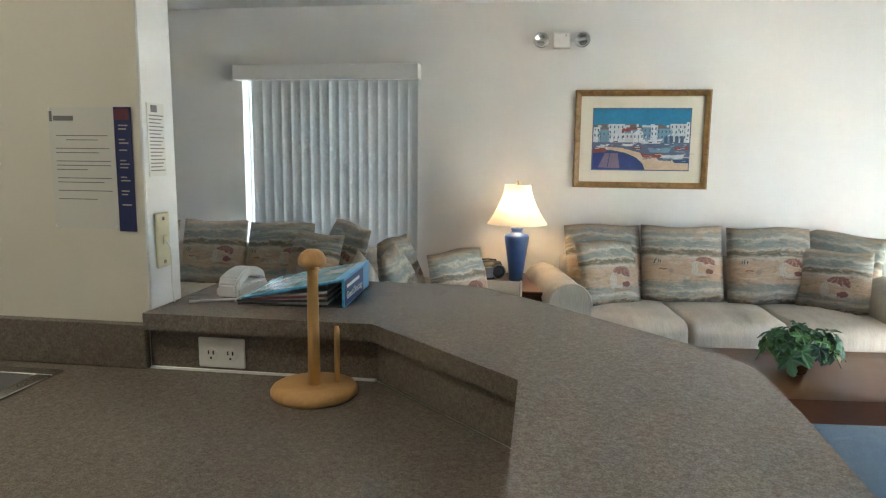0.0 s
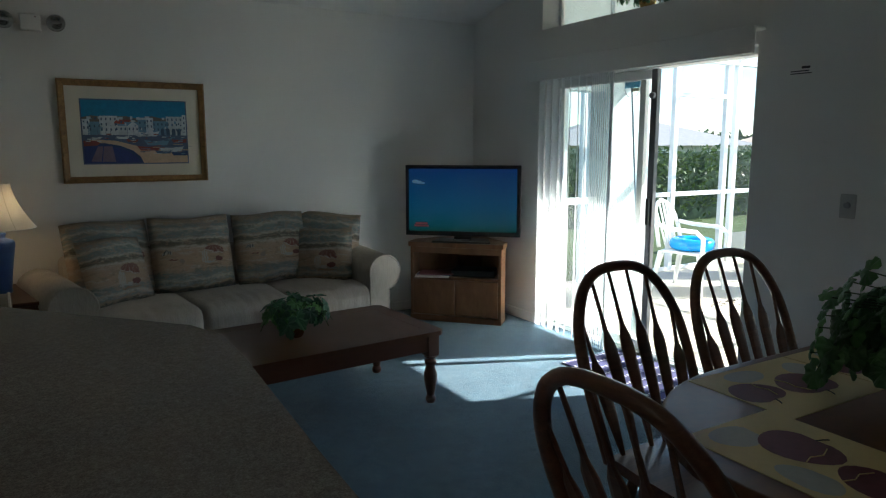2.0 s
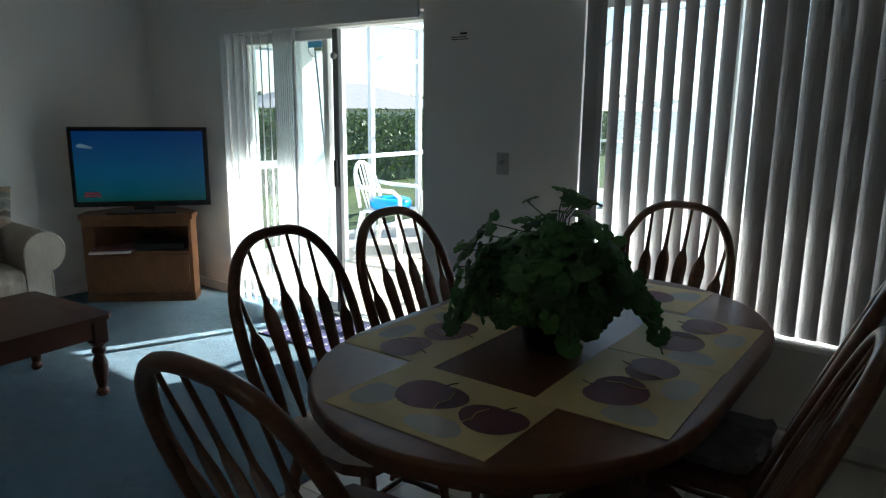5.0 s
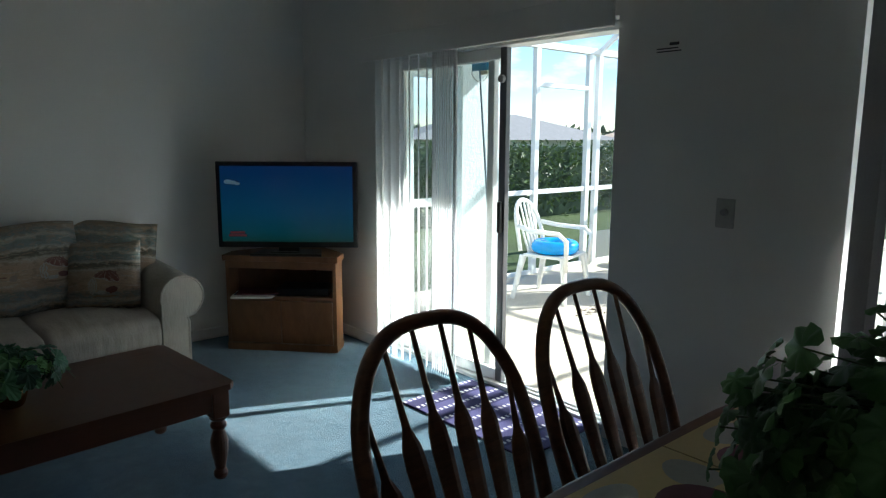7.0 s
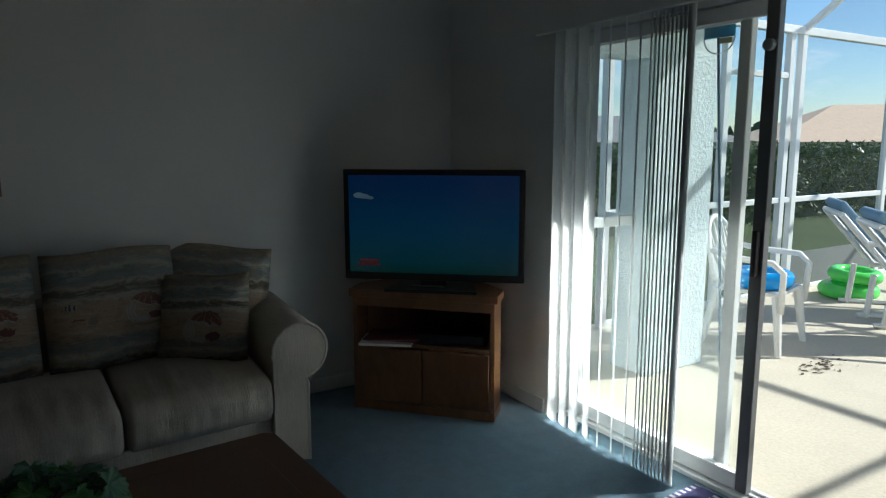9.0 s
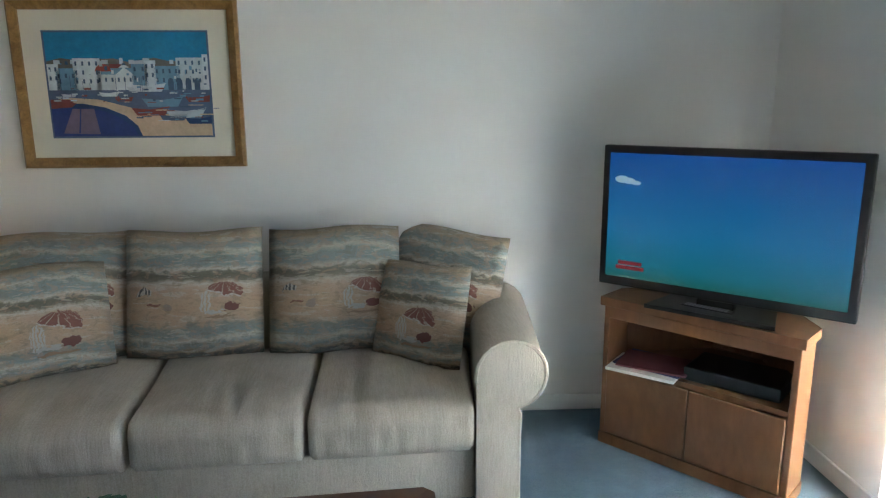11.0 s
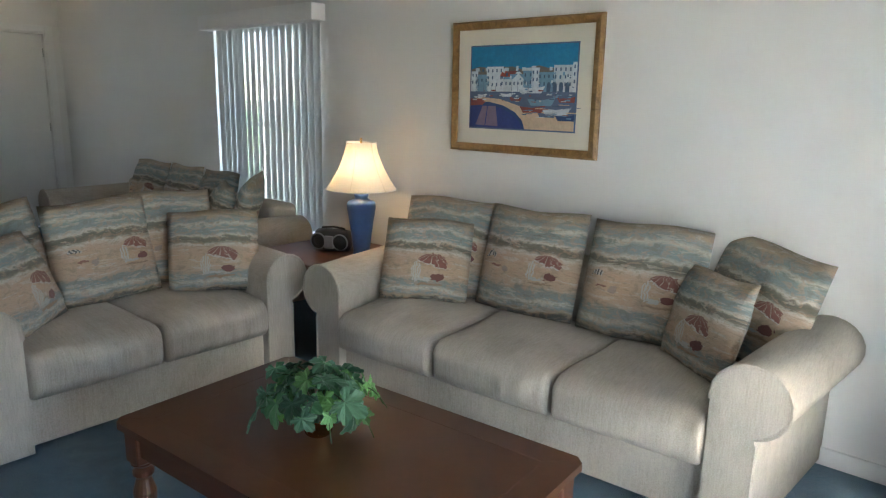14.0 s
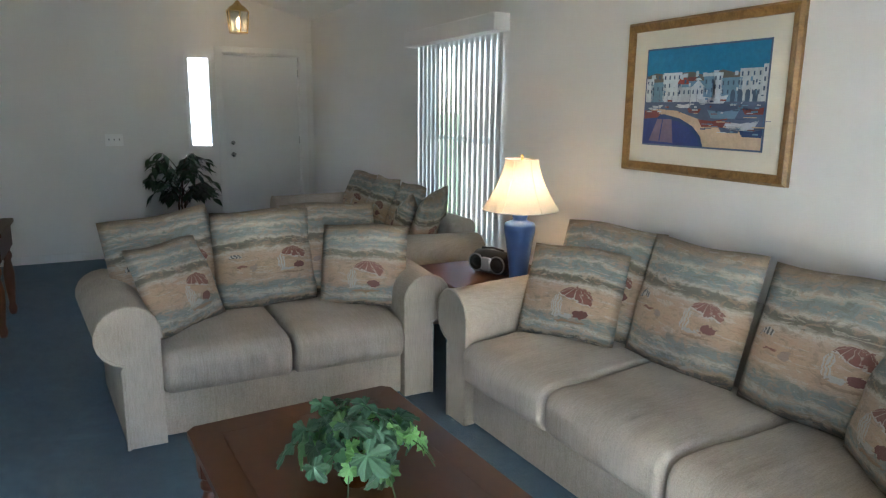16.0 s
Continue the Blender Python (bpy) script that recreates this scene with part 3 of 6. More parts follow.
part("cabinet_body", prism([(-3.1, 1.43), (-0.40, 1.43), (-0.10, 1.13), (-0.10, 0.27), (-0.66, 0.27), (-0.66, 0.70), (-0.84, 0.86), (-3.1, 0.86)], 0, COUNTER - 0.045), LIGHT_OAK, cab, "oak base cabinets")
sink = thing("kitchen_sink", pose(-1.5, 1.12, COUNTER), "stainless steel sink set in the worktop", "sink")
bm = bmesh.new()
for r in ((-0.40, -0.26, 0.40, -0.22), (-0.40, 0.22, 0.40, 0.26), (-0.40, -0.22, -0.36, 0.22), (0.36, -0.22, 0.40, 0.22)):
    box(bm, r[0], r[1], 0.0, r[2], r[3], 0.006, 0.002)
part("rim", bm, CHROME, sink)
part("basin", bx(-0.36, -0.22, 0.001, 0.36, 0.22, 0.003), DARK_ALUMINIUM, sink)


def outlet(name, m, mat_, label, kind):
    t = thing(name, m, label, kind)
    part("plate", bx(-0.058, -0.006, -0.036, 0.058, 0, 0.036, 0.003), mat_, t)
    return t


ot = outlet("power_outlet", pose(-0.738, 1.4475, 0.977), WHITE_PLASTIC, "white double power outlet on the laminate backsplash", "outlet")
for sx in (-0.024, 0.024):
    part("socket", turn(lathe([(0.016, 0), (0.016, 0.004), (0.014, 0.005)], 16), pose(sx, -0.005, -0.004, 90)), WHITE_PLASTIC, ot)
    bm = bmesh.new()
    for dx in (-0.006, 0.006):
        box(bm, sx + dx - 0.0015, -0.0115, -0.003, sx + dx + 0.0015, -0.0095, 0.006)
    box(bm, sx - 0.002, -0.0115, -0.014, sx + 0.002, -0.0095, -0.009)
    part("slots", bm, INK, ot)

kl = thing("kitchen_ceiling_light", pose(-2.1, 0.2, roof_z(0.2) - 0.125), "white fluorescent kitchen ceiling light, lit", "ceiling light")
part("housing", bx(-0.62, -0.17, 0.04, 0.62, 0.17, 0.12, 0.01), TRIM, kl)
part("diffuser", bx(-0.60, -0.15, 0.0, 0.60, 0.15, 0.039, 0.012, 2), glow("fluorescent_diffuser", (1.0, 0.92, 0.74), 0.65), kl, "glowing diffuser")

# white end of the kitchen wall, with its small fittings
solid("trim_wall_end", bx(-0.921, 1.447, BAR_TOP + 0.0, -0.913, 1.583, 3.3, 0.003), TRIM, "white painted wall end", "trim")
pl = thing("phone_jack_plate", pose(-0.912, 1.50, 1.232, 0, 0, 90), "ivory plastic wall plate with two screws", "wall plate")
part("plate", bx(-0.028, -0.008, -0.066, 0.028, 0, 0.066, 0.003), IVORY, pl)
for z in (-0.052, 0.052):
    part("screw", turn(lathe([(0.005, 0), (0.004, 0.002)], 10), pose(0, -0.008, z, 90)), CHROME, pl)
part("jack", bx(-0.008, -0.014, -0.01, 0.008, -0.008, 0.012, 0.002), IVORY, pl)
part("cord", tube([(0.0, -0.013, 0.0), (0.004, -0.022, -0.02), (0.012, -0.018, -0.06), (0.020, -0.012, -0.11), (0.030, -0.010, -0.158)], 0.0022, 6), BRIGHT_WHITE, pl, "white phone cord")
nt_ = thing("notice_slip", pose(-0.912, 1.50, 1.47, 0, 0, 90), "small white printed notice taped to the wall end", "notice")
part("sheet", bx(-0.035, -0.002, -0.085, 0.035, 0, 0.085), PAPER, nt_)
bm = bmesh.new()
for i in range(16):
    box(bm, -0.029, -0.0035, 0.055 - i * 0.0085, 0.029 - 0.006 * (i % 3), -0.0022, 0.0575 - i * 0.0085)
box(bm, -0.02, -0.0035, 0.064, 0.004, -0.0022, 0.08)
part("printed_lines", bm, INK_PALE, nt_)["kind"] = "stuff"
nb = thing("notice_poster", pose(-1.045, 1.4495, 1.402), "cream printed notice with a navy side band on the wall", "notice")
part("sheet", bx(-0.104, -0.002, -0.141, 0.062, 0, 0.141), PAPER, nb)
part("side_band", bx(0.063, -0.003, -0.145, 0.105, 0, 0.141), NAVY, nb)
bm = bmesh.new()
for i, (a, b) in enumerate(((-0.085, 0.045), (-0.06, 0.02), (0, 0), (-0.088, 0.048), (-0.088, 0.02), (0, 0), (-0.088, 0.05), (-0.088, 0.05), (-0.088, -0.01), (0, 0), (-0.088, 0.05), (-0.088, 0.03), (0, 0), (-0.088, 0.05), (0, 0), (-0.088, 0.01))):
    if b > a:
        box(bm, a, -0.0035, 0.075 - i * 0.0098, b, -0.0022, 0.0768 - i * 0.0098)
box(bm, -0.10, -0.0035, 0.108, -0.094, -0.0022, 0.132), box(bm, -0.09, -0.0035, 0.110, -0.04, -0.0022, 0.121)
part("printed_lines", bm, INK_PALE, nb)["kind"] = "stuff"
bm = bmesh.new()
for i, z in enumerate((0.098, 0.090, 0.066, 0.058, 0.042, 0.018, 0.010, 0.002, -0.020, -0.028, -0.052, -0.060, -0.084)):
    box(bm, 0.074, -0.0045, z, 0.097 - 0.004 * (i % 3), -0.0032, z + 0.003)
part("band_lines", bm, PEAR_GREY, nb)["kind"] = "stuff"
part("band_picture", bx(0.066, -0.0045, 0.112, 0.102, -0.0032, 0.137), MAROON, nb)
for x, z in ((-0.098, -0.135), (0.058, -0.135), (-0.098, 0.135)):
    part("pin", turn(lathe([(0.004, 0), (0.004, 0.003), (0.0, 0.004)], 10), pose(x, -0.002, z, 90)), BRIGHT_WHITE, nb)

# phone, binder and paper towel stand on the bar
ph = thing("telephone", pose(-0.80, 1.70, BAR_TOP, 0, 0, 86), "white plastic desk telephone on the bar", "telephone")
def swept_block(rows_):
    """A block along x from cross-sections (x, half width, bottom, top)."""
    bm = bmesh.new()
    secs = [[bm.verts.new(c) for c in ((x, -w, a), (x, w, a), (x, w, b), (x, -w, b))] for x, w, a, b in rows_]
    for p, q in zip(secs, secs[1:]):
        for k in range(4):
            bm.faces.new((p[k], p[(k + 1) % 4], q[(k + 1) % 4], q[k]))
    bm.faces.new(secs[0][::-1]), bm.faces.new(secs[-1])
    bmesh.ops.recalc_face_normals(bm, faces=bm.faces[:])
    bmesh.ops.bevel(bm, geom=bm.edges[:], offset=0.0045, segments=2, affect="EDGES", clamp_overlap=True)
    return bm


part("base", swept_block([(-0.095, 0.036, 0, 0.024), (-0.02, 0.040, 0, 0.034), (0.06, 0.040, 0, 0.030), (0.09, 0.036, 0, 0.024)]), BRIGHT_WHITE, ph)
part("handset", swept_block([(-0.098, 0.026, 0.012, 0.034), (-0.085, 0.032, 0.018, 0.052), (-0.045, 0.029, 0.033, 0.066), (0.0, 0.026, 0.046, 0.072), (0.045, 0.028, 0.036, 0.066), (0.08, 0.032, 0.024, 0.050), (0.093, 0.026, 0.018, 0.034)]), BRIGHT_WHITE, ph)
ph.scale = (0.85, 0.9, 0.95)
part("cord", tube([(-0.085, -0.02, 0.02), (-0.13, -0.05, 0.004), (-0.17, 0.02, 0.004), (-0.2, 0.06, 0.004)], 0.003, 6), WHITE_PLASTIC, ph)

bi = thing("guest_binder", pose(-0.615, 1.695, BAR_TOP, 0, 0, 3), "thick light blue ring binder of papers with navy spine label", "binder")
part("back_cover", bx(-0.135, -0.145, 0, 0.13, 0.145, 0.004), BLACK, bi)
bm = bmesh.new()
vs = box(bm, -0.125, -0.145, 0.066, 0.13, 0.145, 0.070)
for v in vs:
    if v.co.x < 0:
        v.co.z -= 0.052
part("front_cover", bm, SKY_BLUE_CARD, bi, "light blue plastic cover")
bm = bmesh.new()
vs = box(bm, -0.11, -0.125, 0.0705, 0.105, 0.125, 0.0715)
for v in vs:
    v.co.z -= 0.204 * (0.13 - v.co.x)
part("cover_sheet", bm, COVER_PRINT, bi, "pale green and blue printed cover sheet in a clear sleeve")
part("spine", bx(0.128, -0.145, 0, 0.134, 0.145, 0.072), SKY_BLUE_CARD, bi)
part("spine_label", bx(0.1345, -0.143, 0.004, 0.136, 0.06, 0.066), NAVY, bi, "navy label with white lettering")
for k in range(5):
    bm = bmesh.new()
    vs = box(bm, -0.145 + 0.006 * k, -0.138 - 0.004 * (k % 2), 0.005 + 0.007 * k, 0.09, 0.138, 0.0105 + 0.007 * k)
    for v in vs:
        if v.co.x < 0 and k:
            v.co.z -= 0.0055 * k
    part("page", bm, (PAPER, INK, PAPER, MAROON, PAPER)[k], bi)
for y in (-0.08, 0.0, 0.08):
    part("ring", tube([(0.10 + 0.026 * math.cos(a), y, 0.034 + 0.026 * math.sin(a)) for a in [2 * math.pi * k / 14 for k in range(14)]], 0.002, 5, closed=True), CHROME, bi)
txt = bpy.data.curves.new("lettering", "FONT")
txt.body, txt.size, txt.extrude, txt.align_x, txt.align_y = "Guest Directory", 0.026, 0.0004, "CENTER", "CENTER"
txt.materials.append(PAPER)
lt = new("lettering", txt)
lt.parent, lt.matrix_basis = bi, pose(0.1365, -0.042, 0.026, 90, 0, 90)
bm = bmesh.new()
box(bm, 0.136, -0.125, 0.046, 0.1366, 0.01, 0.054)
part("printed_line", bm, PAPER, bi)

tw = thing("paper_towel_stand", pose(-0.478, 1.345, COUNTER), "turned beech paper towel stand, empty, on the worktop", "towel stand")
part("base", lathe([(0.088, 0), (0.093, 0.005), (0.093, 0.013), (0.089, 0.019), (0.078, 0.0225), (0.0, 0.023)], 40), BEECH, tw, smooth=True)
part("pole", lathe([(0.0135, 0.02), (0.0125, 0.12), (0.0115, 0.268), (0.0145, 0.270), (0.015, 0.275), (0.011, 0.279), (0.012, 0.284)], 18), BEECH, tw, smooth=True)
part("knob", lathe([(0.012, 0.280), (0.026, 0.281), (0.0295, 0.286), (0.029, 0.294), (0.024, 0.306), (0.013, 0.314), (0.0, 0.316)], 24), BEECH, tw, smooth=True)
part("side_rod", lathe([(0.006, 0.02), (0.006, 0.14), (0.004, 0.146), (0.0, 0.147)], 12, at=(0.045, 0.02, 0)), BEECH, tw, smooth=True)


# ---- sofas ----
def pillow_mesh(name, w, h, d, material, seed):
    rnd = random.Random(seed)
    bm = bmesh.new()
    uv = bm.loops.layers.uv.new("UVMap")
    n = 14
    ph_ = [rnd.uniform(0, 6.28) for _ in range(4)]
    sides = []
    for s in (-1, 1):
        g = []
        for j in range(n + 1):
            row = []
            for i in range(n + 1):
                u, v = i / n * 2 - 1, j / n * 2 - 1
                pin = 1 - 0.07 * (u * u) * (1 - v * v) - 0.0
                pin2 = 1 - 0.07 * (v * v) * (1 - u * u)
                t = max(0.0, (1 - abs(u) ** 3) * (1 - abs(v) ** 3)) ** 0.68
                wr = 0.006 * math.sin(5 * u + ph_[0] + 3 * v) * t + 0.005 * math.sin(7 * v + ph_[1] - 4 * u) * t
                row.append(bm.verts.new((u * w / 2 * pin2, s * (d / 2 * t + wr) , h / 2 + v * h / 2 * pin + 0.008 * math.sin(3 * u + ph_[2]) * abs(v))))
            g.append(row)
        sides.append(g)
    for s, g in zip((-1, 1), sides):
        for j in range(n):
            for i in range(n):
                q = (g[j][i], g[j][i + 1], g[j + 1][i + 1], g[j + 1][i])
                uvq = ((i, j), (i + 1, j), (i + 1, j + 1), (i, j + 1))
                if s > 0:
                    q, uvq = q[::-1], uvq[::-1]
                f = bm.faces.new(q)
                for lp, (a, b) in zip(f.loops, uvq):
                    lp[uv].uv = (a / n, b / n)
    bmesh.ops.remove_doubles(bm, verts=bm.verts[:], dist=0.0004)
    return mesh_of(name, bm, material, True)


PILLOWS = [pillow_mesh("throw_pillow", 0.52, 0.50, 0.17, PRINT_BIG, k) for k in range(3)]
SMALL_PILLOWS = [pillow_mesh("small_pillow", 0.465, 0.44, 0.16, PRINT_SMALL, k + 9) for k in range(3)]


def pillow(m, small, k, label, group, scale=1.0):
    ob = new("throw_pillow", (SMALL_PILLOWS if small else PILLOWS)[k % 3])
    ob.matrix_basis = m @ Matrix.Diagonal((scale, scale, scale, 1))
    return tagged(ob, label, "pillow", group)


def puff(x0, y0, z0, x1, y1, z1, crown, seed, rnd_=0.05):
    """A stuffed seat cushion with soft corners, a crowned top and puckers along the front."""
    bm = bmesh.new()
    cx, cy, cz = (x0 + x1) / 2, (y0 + y1) / 2, (z0 + z1) / 2
    hx, hy, hz = (x1 - x0) / 2, (y1 - y0) / 2, (z1 - z0) / 2
    bmesh.ops.create_cube(bm, size=2)
    bmesh.ops.subdivide_edges(bm, edges=bm.edges[:], cuts=31, use_grid_fill=True)
    for v in bm.verts:
        x, y, z = v.co
        q = []
        for c, h, rr in ((x, hx, 0.022), (y, hy, 0.07), (z, hz, 0.066)):
            core = max(-(h - rr), min(h - rr, c * h))
            q.append((core, (c * h - core) / rr, rr))
        ln = math.sqrt(sum(b * b for a, b, rr in q)) or 1.0
        ln = max(1.0, ln)
        x, y, z = [(a + rr * b / ln) / h for (a, b, rr), h in zip(q, (hx, hy, hz))]
        px, py, pz = cx + x * hx, cy + y * hy, cz + z * hz
        if z > 0:
            pz += crown * (1 - x * x) * (1 - y * y) * z
            u = x * hx
            fade = max(0.0, min(1.0, 0.55 - 0.9 * y)) * (1 - x ** 6)
            fold = noise.noise((u * 38 + seed, y * 1.1 + u * 4 + 0.3, seed + 0.41)) + 0.7 * noise.noise((u * 70 + 3 * seed, y * 2.4 + 0.2, seed + 5.37))
            pz += (0.0085 * fold * fade + 0.008 * noise.noise((u * 5 + 0.3, y * 2.0, seed + 9.3))) * z
        if y < -0.5:
            py += 0.009 * noise.noise((x * hx * 28 + seed, z * 0.8 + 0.2, seed + 0.41)) * (1 - z * z)
            py -= 0.02 * (1 - x * x) * (1 - z * z)
        v.co = (px, py, pz)
    return bm


def arm_mesh(inner_x, side, y0, y1, top, r):
    """A rolled sofa arm along y; side is +1 where it rolls out to +x."""
    prof = [(0.0, 0.02), (0.0, top - r * 1.15)]
    cx, cz = r, top - r
    for i in range(15):
        a = math.pi * (1.0 - i / 14 * 1.44)
        prof.append((cx + r * math.cos(a), cz + r * math.sin(a)))
    prof += [(0.158, top - 2 * r - 0.022), (0.156, 0.3), (0.156, 0.02)]
    bm = bmesh.new()
    lay = []
    for y, k in ((y0, 0.985), (y0 + 0.015, 1.0), (y0 + 0.3, 1.0), (y1 - 0.2, 0.99), (y1, 0.985)):
        lay.append([bm.verts.new((inner_x + side * (x * k + 0.075 * (1 - k)), y, z * k + 0.3 * (1 - k))) for x, z in prof])
    n = len(prof)
    for a, b in zip(lay, lay[1:]):
        for i in range(n):
            bm.faces.new((a[i], a[(i + 1) % n], b[(i + 1) % n], b[i]))
    bm.faces.new(lay[0]), bm.faces.new(lay[-1][::-1])
    bmesh.ops.recalc_face_normals(bm, faces=bm.faces[:])
    pipe = [(inner_x + side * x, y0 + 0.004, z) for x, z in prof]
    return bm, pipe


def sofa(name, m, width, cushions, label, group=""):
    """Origin at the front middle on the floor; the seat looks to -y."""
    s = thing(name, m, label, "sofa", group)
    hw, deep, arm = width / 2, 0.90, 0.19
    ix = hw - arm
    part("base", bx(-ix, 0.05, 0.03, ix, deep - 0.02, 0.25, 0.012, 2), UPHOLSTERY, s)
    bm = bx(-ix - 0.02, deep - 0.22, 0.05, ix + 0.02, deep, 0.72, 0.05, 4)
    for v in bm.verts:
        if v.co.z > 0.5:
            v.co.y += 0.03
    part("backrest", bm, UPHOLSTERY, s, smooth=True)
    for side in (-1, 1):
        b, pipe = arm_mesh(side * ix, side, 0.0, deep - 0.04, 0.655, 0.126)
        a = part("arm", b, UPHOLSTERY, s)
        for p_ in a.data.polygons:
            p_.use_smooth = len(p_.vertices) == 4
        part("piping", tube(pipe[1:], 0.0085, 6), UPHOLSTERY, a)
    w = 2 * ix / cushions
    for i in range(cushions):
        part("seat_cushion", puff(-ix + i * w + 0.003, -0.025, 0.24, -ix + (i + 1) * w - 0.003, deep - 0.2, 0.436, 0.024, i * 2.1), UPHOLSTERY, s, smooth=True)
    for o in s.children_recursive:
        for v in o.data.vertices:
            v.co.x *= 1 + 0.115 * max(0.0, v.co.y) / deep
    return s


SOFA_M = pose(1.19, 4.20, 0, 0, 0, 4.0)
sofa("three_seat_sofa", SOFA_M, 2.16, 3, "cream ribbed fabric three-seat sofa with rolled arms and piping", "living room sofas")
for k, (x, y, z, lean, tw_, yaw) in enumerate(((-0.70, 0.58, 0.445, -19, 0, 12), (-0.19, 0.57, 0.44, -17, 0, 0), (0.385, 0.56, 0.44, -17, 0, -2), (0.80, 0.64, 0.41, -18, 3, -32))):
    pillow(SOFA_M @ pose(x, y, z, lean, tw_, yaw), False, k, "large beach print throw pillow leaning on the sofa back", "sofa pillows", 1.06)
pillow(SOFA_M @ pose(-0.685, 0.40, 0.445, -22, 2, 28), True, 0, "small beach print throw pillow in the sofa corner", "sofa pillows")
pillow(SOFA_M @ pose(0.70, 0.385, 0.44, -19, -3, -38), True, 1, "small beach print throw pillow tilted against the sofa arm", "sofa pillows", 0.92)

LOVE_M = pose(-0.12, 3.45, 0, 0, 0, 90.5)
sofa("loveseat", LOVE_M, 1.52, 2, "cream ribbed fabric two-seat loveseat with rolled arms", "living room sofas")
for k, (x, y, z, lean, tw_, yaw) in enumerate(((-0.44, 0.60, 0.44, -16, -6, 10), (0.02, 0.54, 0.44, -17, 1, 5), (0.40, 0.63, 0.44, -14, 0, -6))):
    pillow(LOVE_M @ pose(x, y, z, lean, tw_, yaw), False, k + 1, "large beach print throw pillow leaning on the loveseat back", "loveseat pillows", 1.04)
pillow(LOVE_M @ pose(-0.39, 0.32, 0.44, -26, 1, 42), True, 2, "small beach print throw pillow tilted against the loveseat arm", "loveseat pillows")
pillow(LOVE_M @ pose(0.455, 0.315, 0.44, -14, 0, -36), True, 0, "small beach print throw pillow on the loveseat seat", "loveseat pillows")

FAR_M = pose(-2.42, 4.14, 0, 0, 0, 0)
sofa("window_sofa", FAR_M, 2.44, 3, "cream fabric sofa under the north window", "living room sofas")
for k, (x, y, z, lean, tw_, yaw) in enumerate(((-0.64, 0.60, 0.43, -18, 0, 4), (-0.08, 0.60, 0.43, -18, 0, 0), (0.45, 0.59, 0.43, -19, 0, -2), (0.90, 0.60, 0.44, -17, 5, -44))):
    pillow(FAR_M @ pose(x, y, z, lean, tw_, yaw), False, k, "large beach print throw pillow on the window sofa", "window sofa pillows")
pillow(FAR_M @ pose(0.74, 0.44, 0.44, -22, 0, -22), True, 1, "small beach print throw pillow on the window sofa", "window sofa pillows")


# ---- coffee table ----
def turned_leg(h, r):
    k = h / 0.4
    return [(r * 0.55, 0), (r * 0.75, 0.012 * k), (r * 0.8, 0.03 * k), (r * 0.55, 0.05 * k), (r * 0.6, 0.06 * k), (r * 0.95, 0.14 * k), (r * 1.0, 0.19 * k), (r * 0.62, 0.245 * k), (r * 0.9, 0.26 * k), (r * 0.9, 0.275 * k), (r * 0.6, 0.29 * k), (r, 0.305 * k), (r, 0.31 * k)]


CT = pose(1.275, 3.32, 0, 0, 0, 4.5)
ct = thing("coffee_table", CT, "cherry-stained wooden coffee table with turned legs", "coffee table")
part("tabletop", bx(-0.5693, -0.2793, 0.405, 0.5693, 0.2793, 0.4298, 0.0008), TABLE_CHERRY, ct)
for k, (u, v) in enumerate(((0.665, 0.375), (0.375, 0.665), (0.665, 0.375), (0.375, 0.665))):
    # each border board lies along its own x, outer edge at -v
    bm = prism([(-u + 0.028, -v), (u - 0.028, -v), (u - 0.0145, -v + 0.0135), (u - 0.0955, -v + 0.0955), (-u + 0.0955, -v + 0.0955), (-u + 0.0145, -v + 0.0135)], 0.405, 0.43, 0.004)
    part("border_board", bm, TABLE_CHERRY, ct).matrix_basis = pose(0, 0, 0, 0, 0, 90 * k)
for x0, y0, x1, y1 in ((-0.58, -0.34, 0.58, -0.32), (-0.58, 0.32, 0.58, 0.34), (-0.63, -0.29, -0.61, 0.29), (0.61, -0.29, 0.63, 0.29)):
    part("apron", bx(x0, y0, 0.31, x1, y1, 0.405, 0.003), CHERRY, ct)
for sx in (-1, 1):
    for sy in (-1, 1):
        bm = lathe(turned_leg(0.36, 0.038), 18, at=(sx * 0.605, sy * 0.315, 0))
        box(bm, sx * 0.605 - 0.037, sy * 0.315 - 0.037, 0.28, sx * 0.605 + 0.037, sy * 0.315 + 0.037, 0.405, 0.004)
        lg = part("leg", bm, CHERRY, ct)


# ---- television and its corner stand ----
TS = pose(2.935, 4.485, 0, 0, 0, -47)
ts = thing("tv_stand", TS, "light oak veneer corner television stand with two doors", "tv stand")
foot = [(-0.39, 0.0), (0.39, 0.0), (0.39, 0.17), (0.12, 0.50), (-0.12, 0.50), (-0.39, 0.17)]
trap = [(-0.375, 0.012), (0.375, 0.012), (0.375, 0.16), (0.11, 0.48), (-0.11, 0.48), (-0.375, 0.16)]
part("plinth", prism(foot, 0, 0.05, 0.004), LIGHT_OAK, ts)
part("top", prism([(x * 1.03, y - 0.008) for x, y in foot], 0.625, 0.665, 0.006), LIGHT_OAK, ts)
part("shelf", prism(trap, 0.36, 0.38), LIGHT_OAK, ts)
part("top_rail", bx(-0.375, 0.004, 0.575, 0.375, 0.022, 0.625, 0.002), LIGHT_OAK, ts)
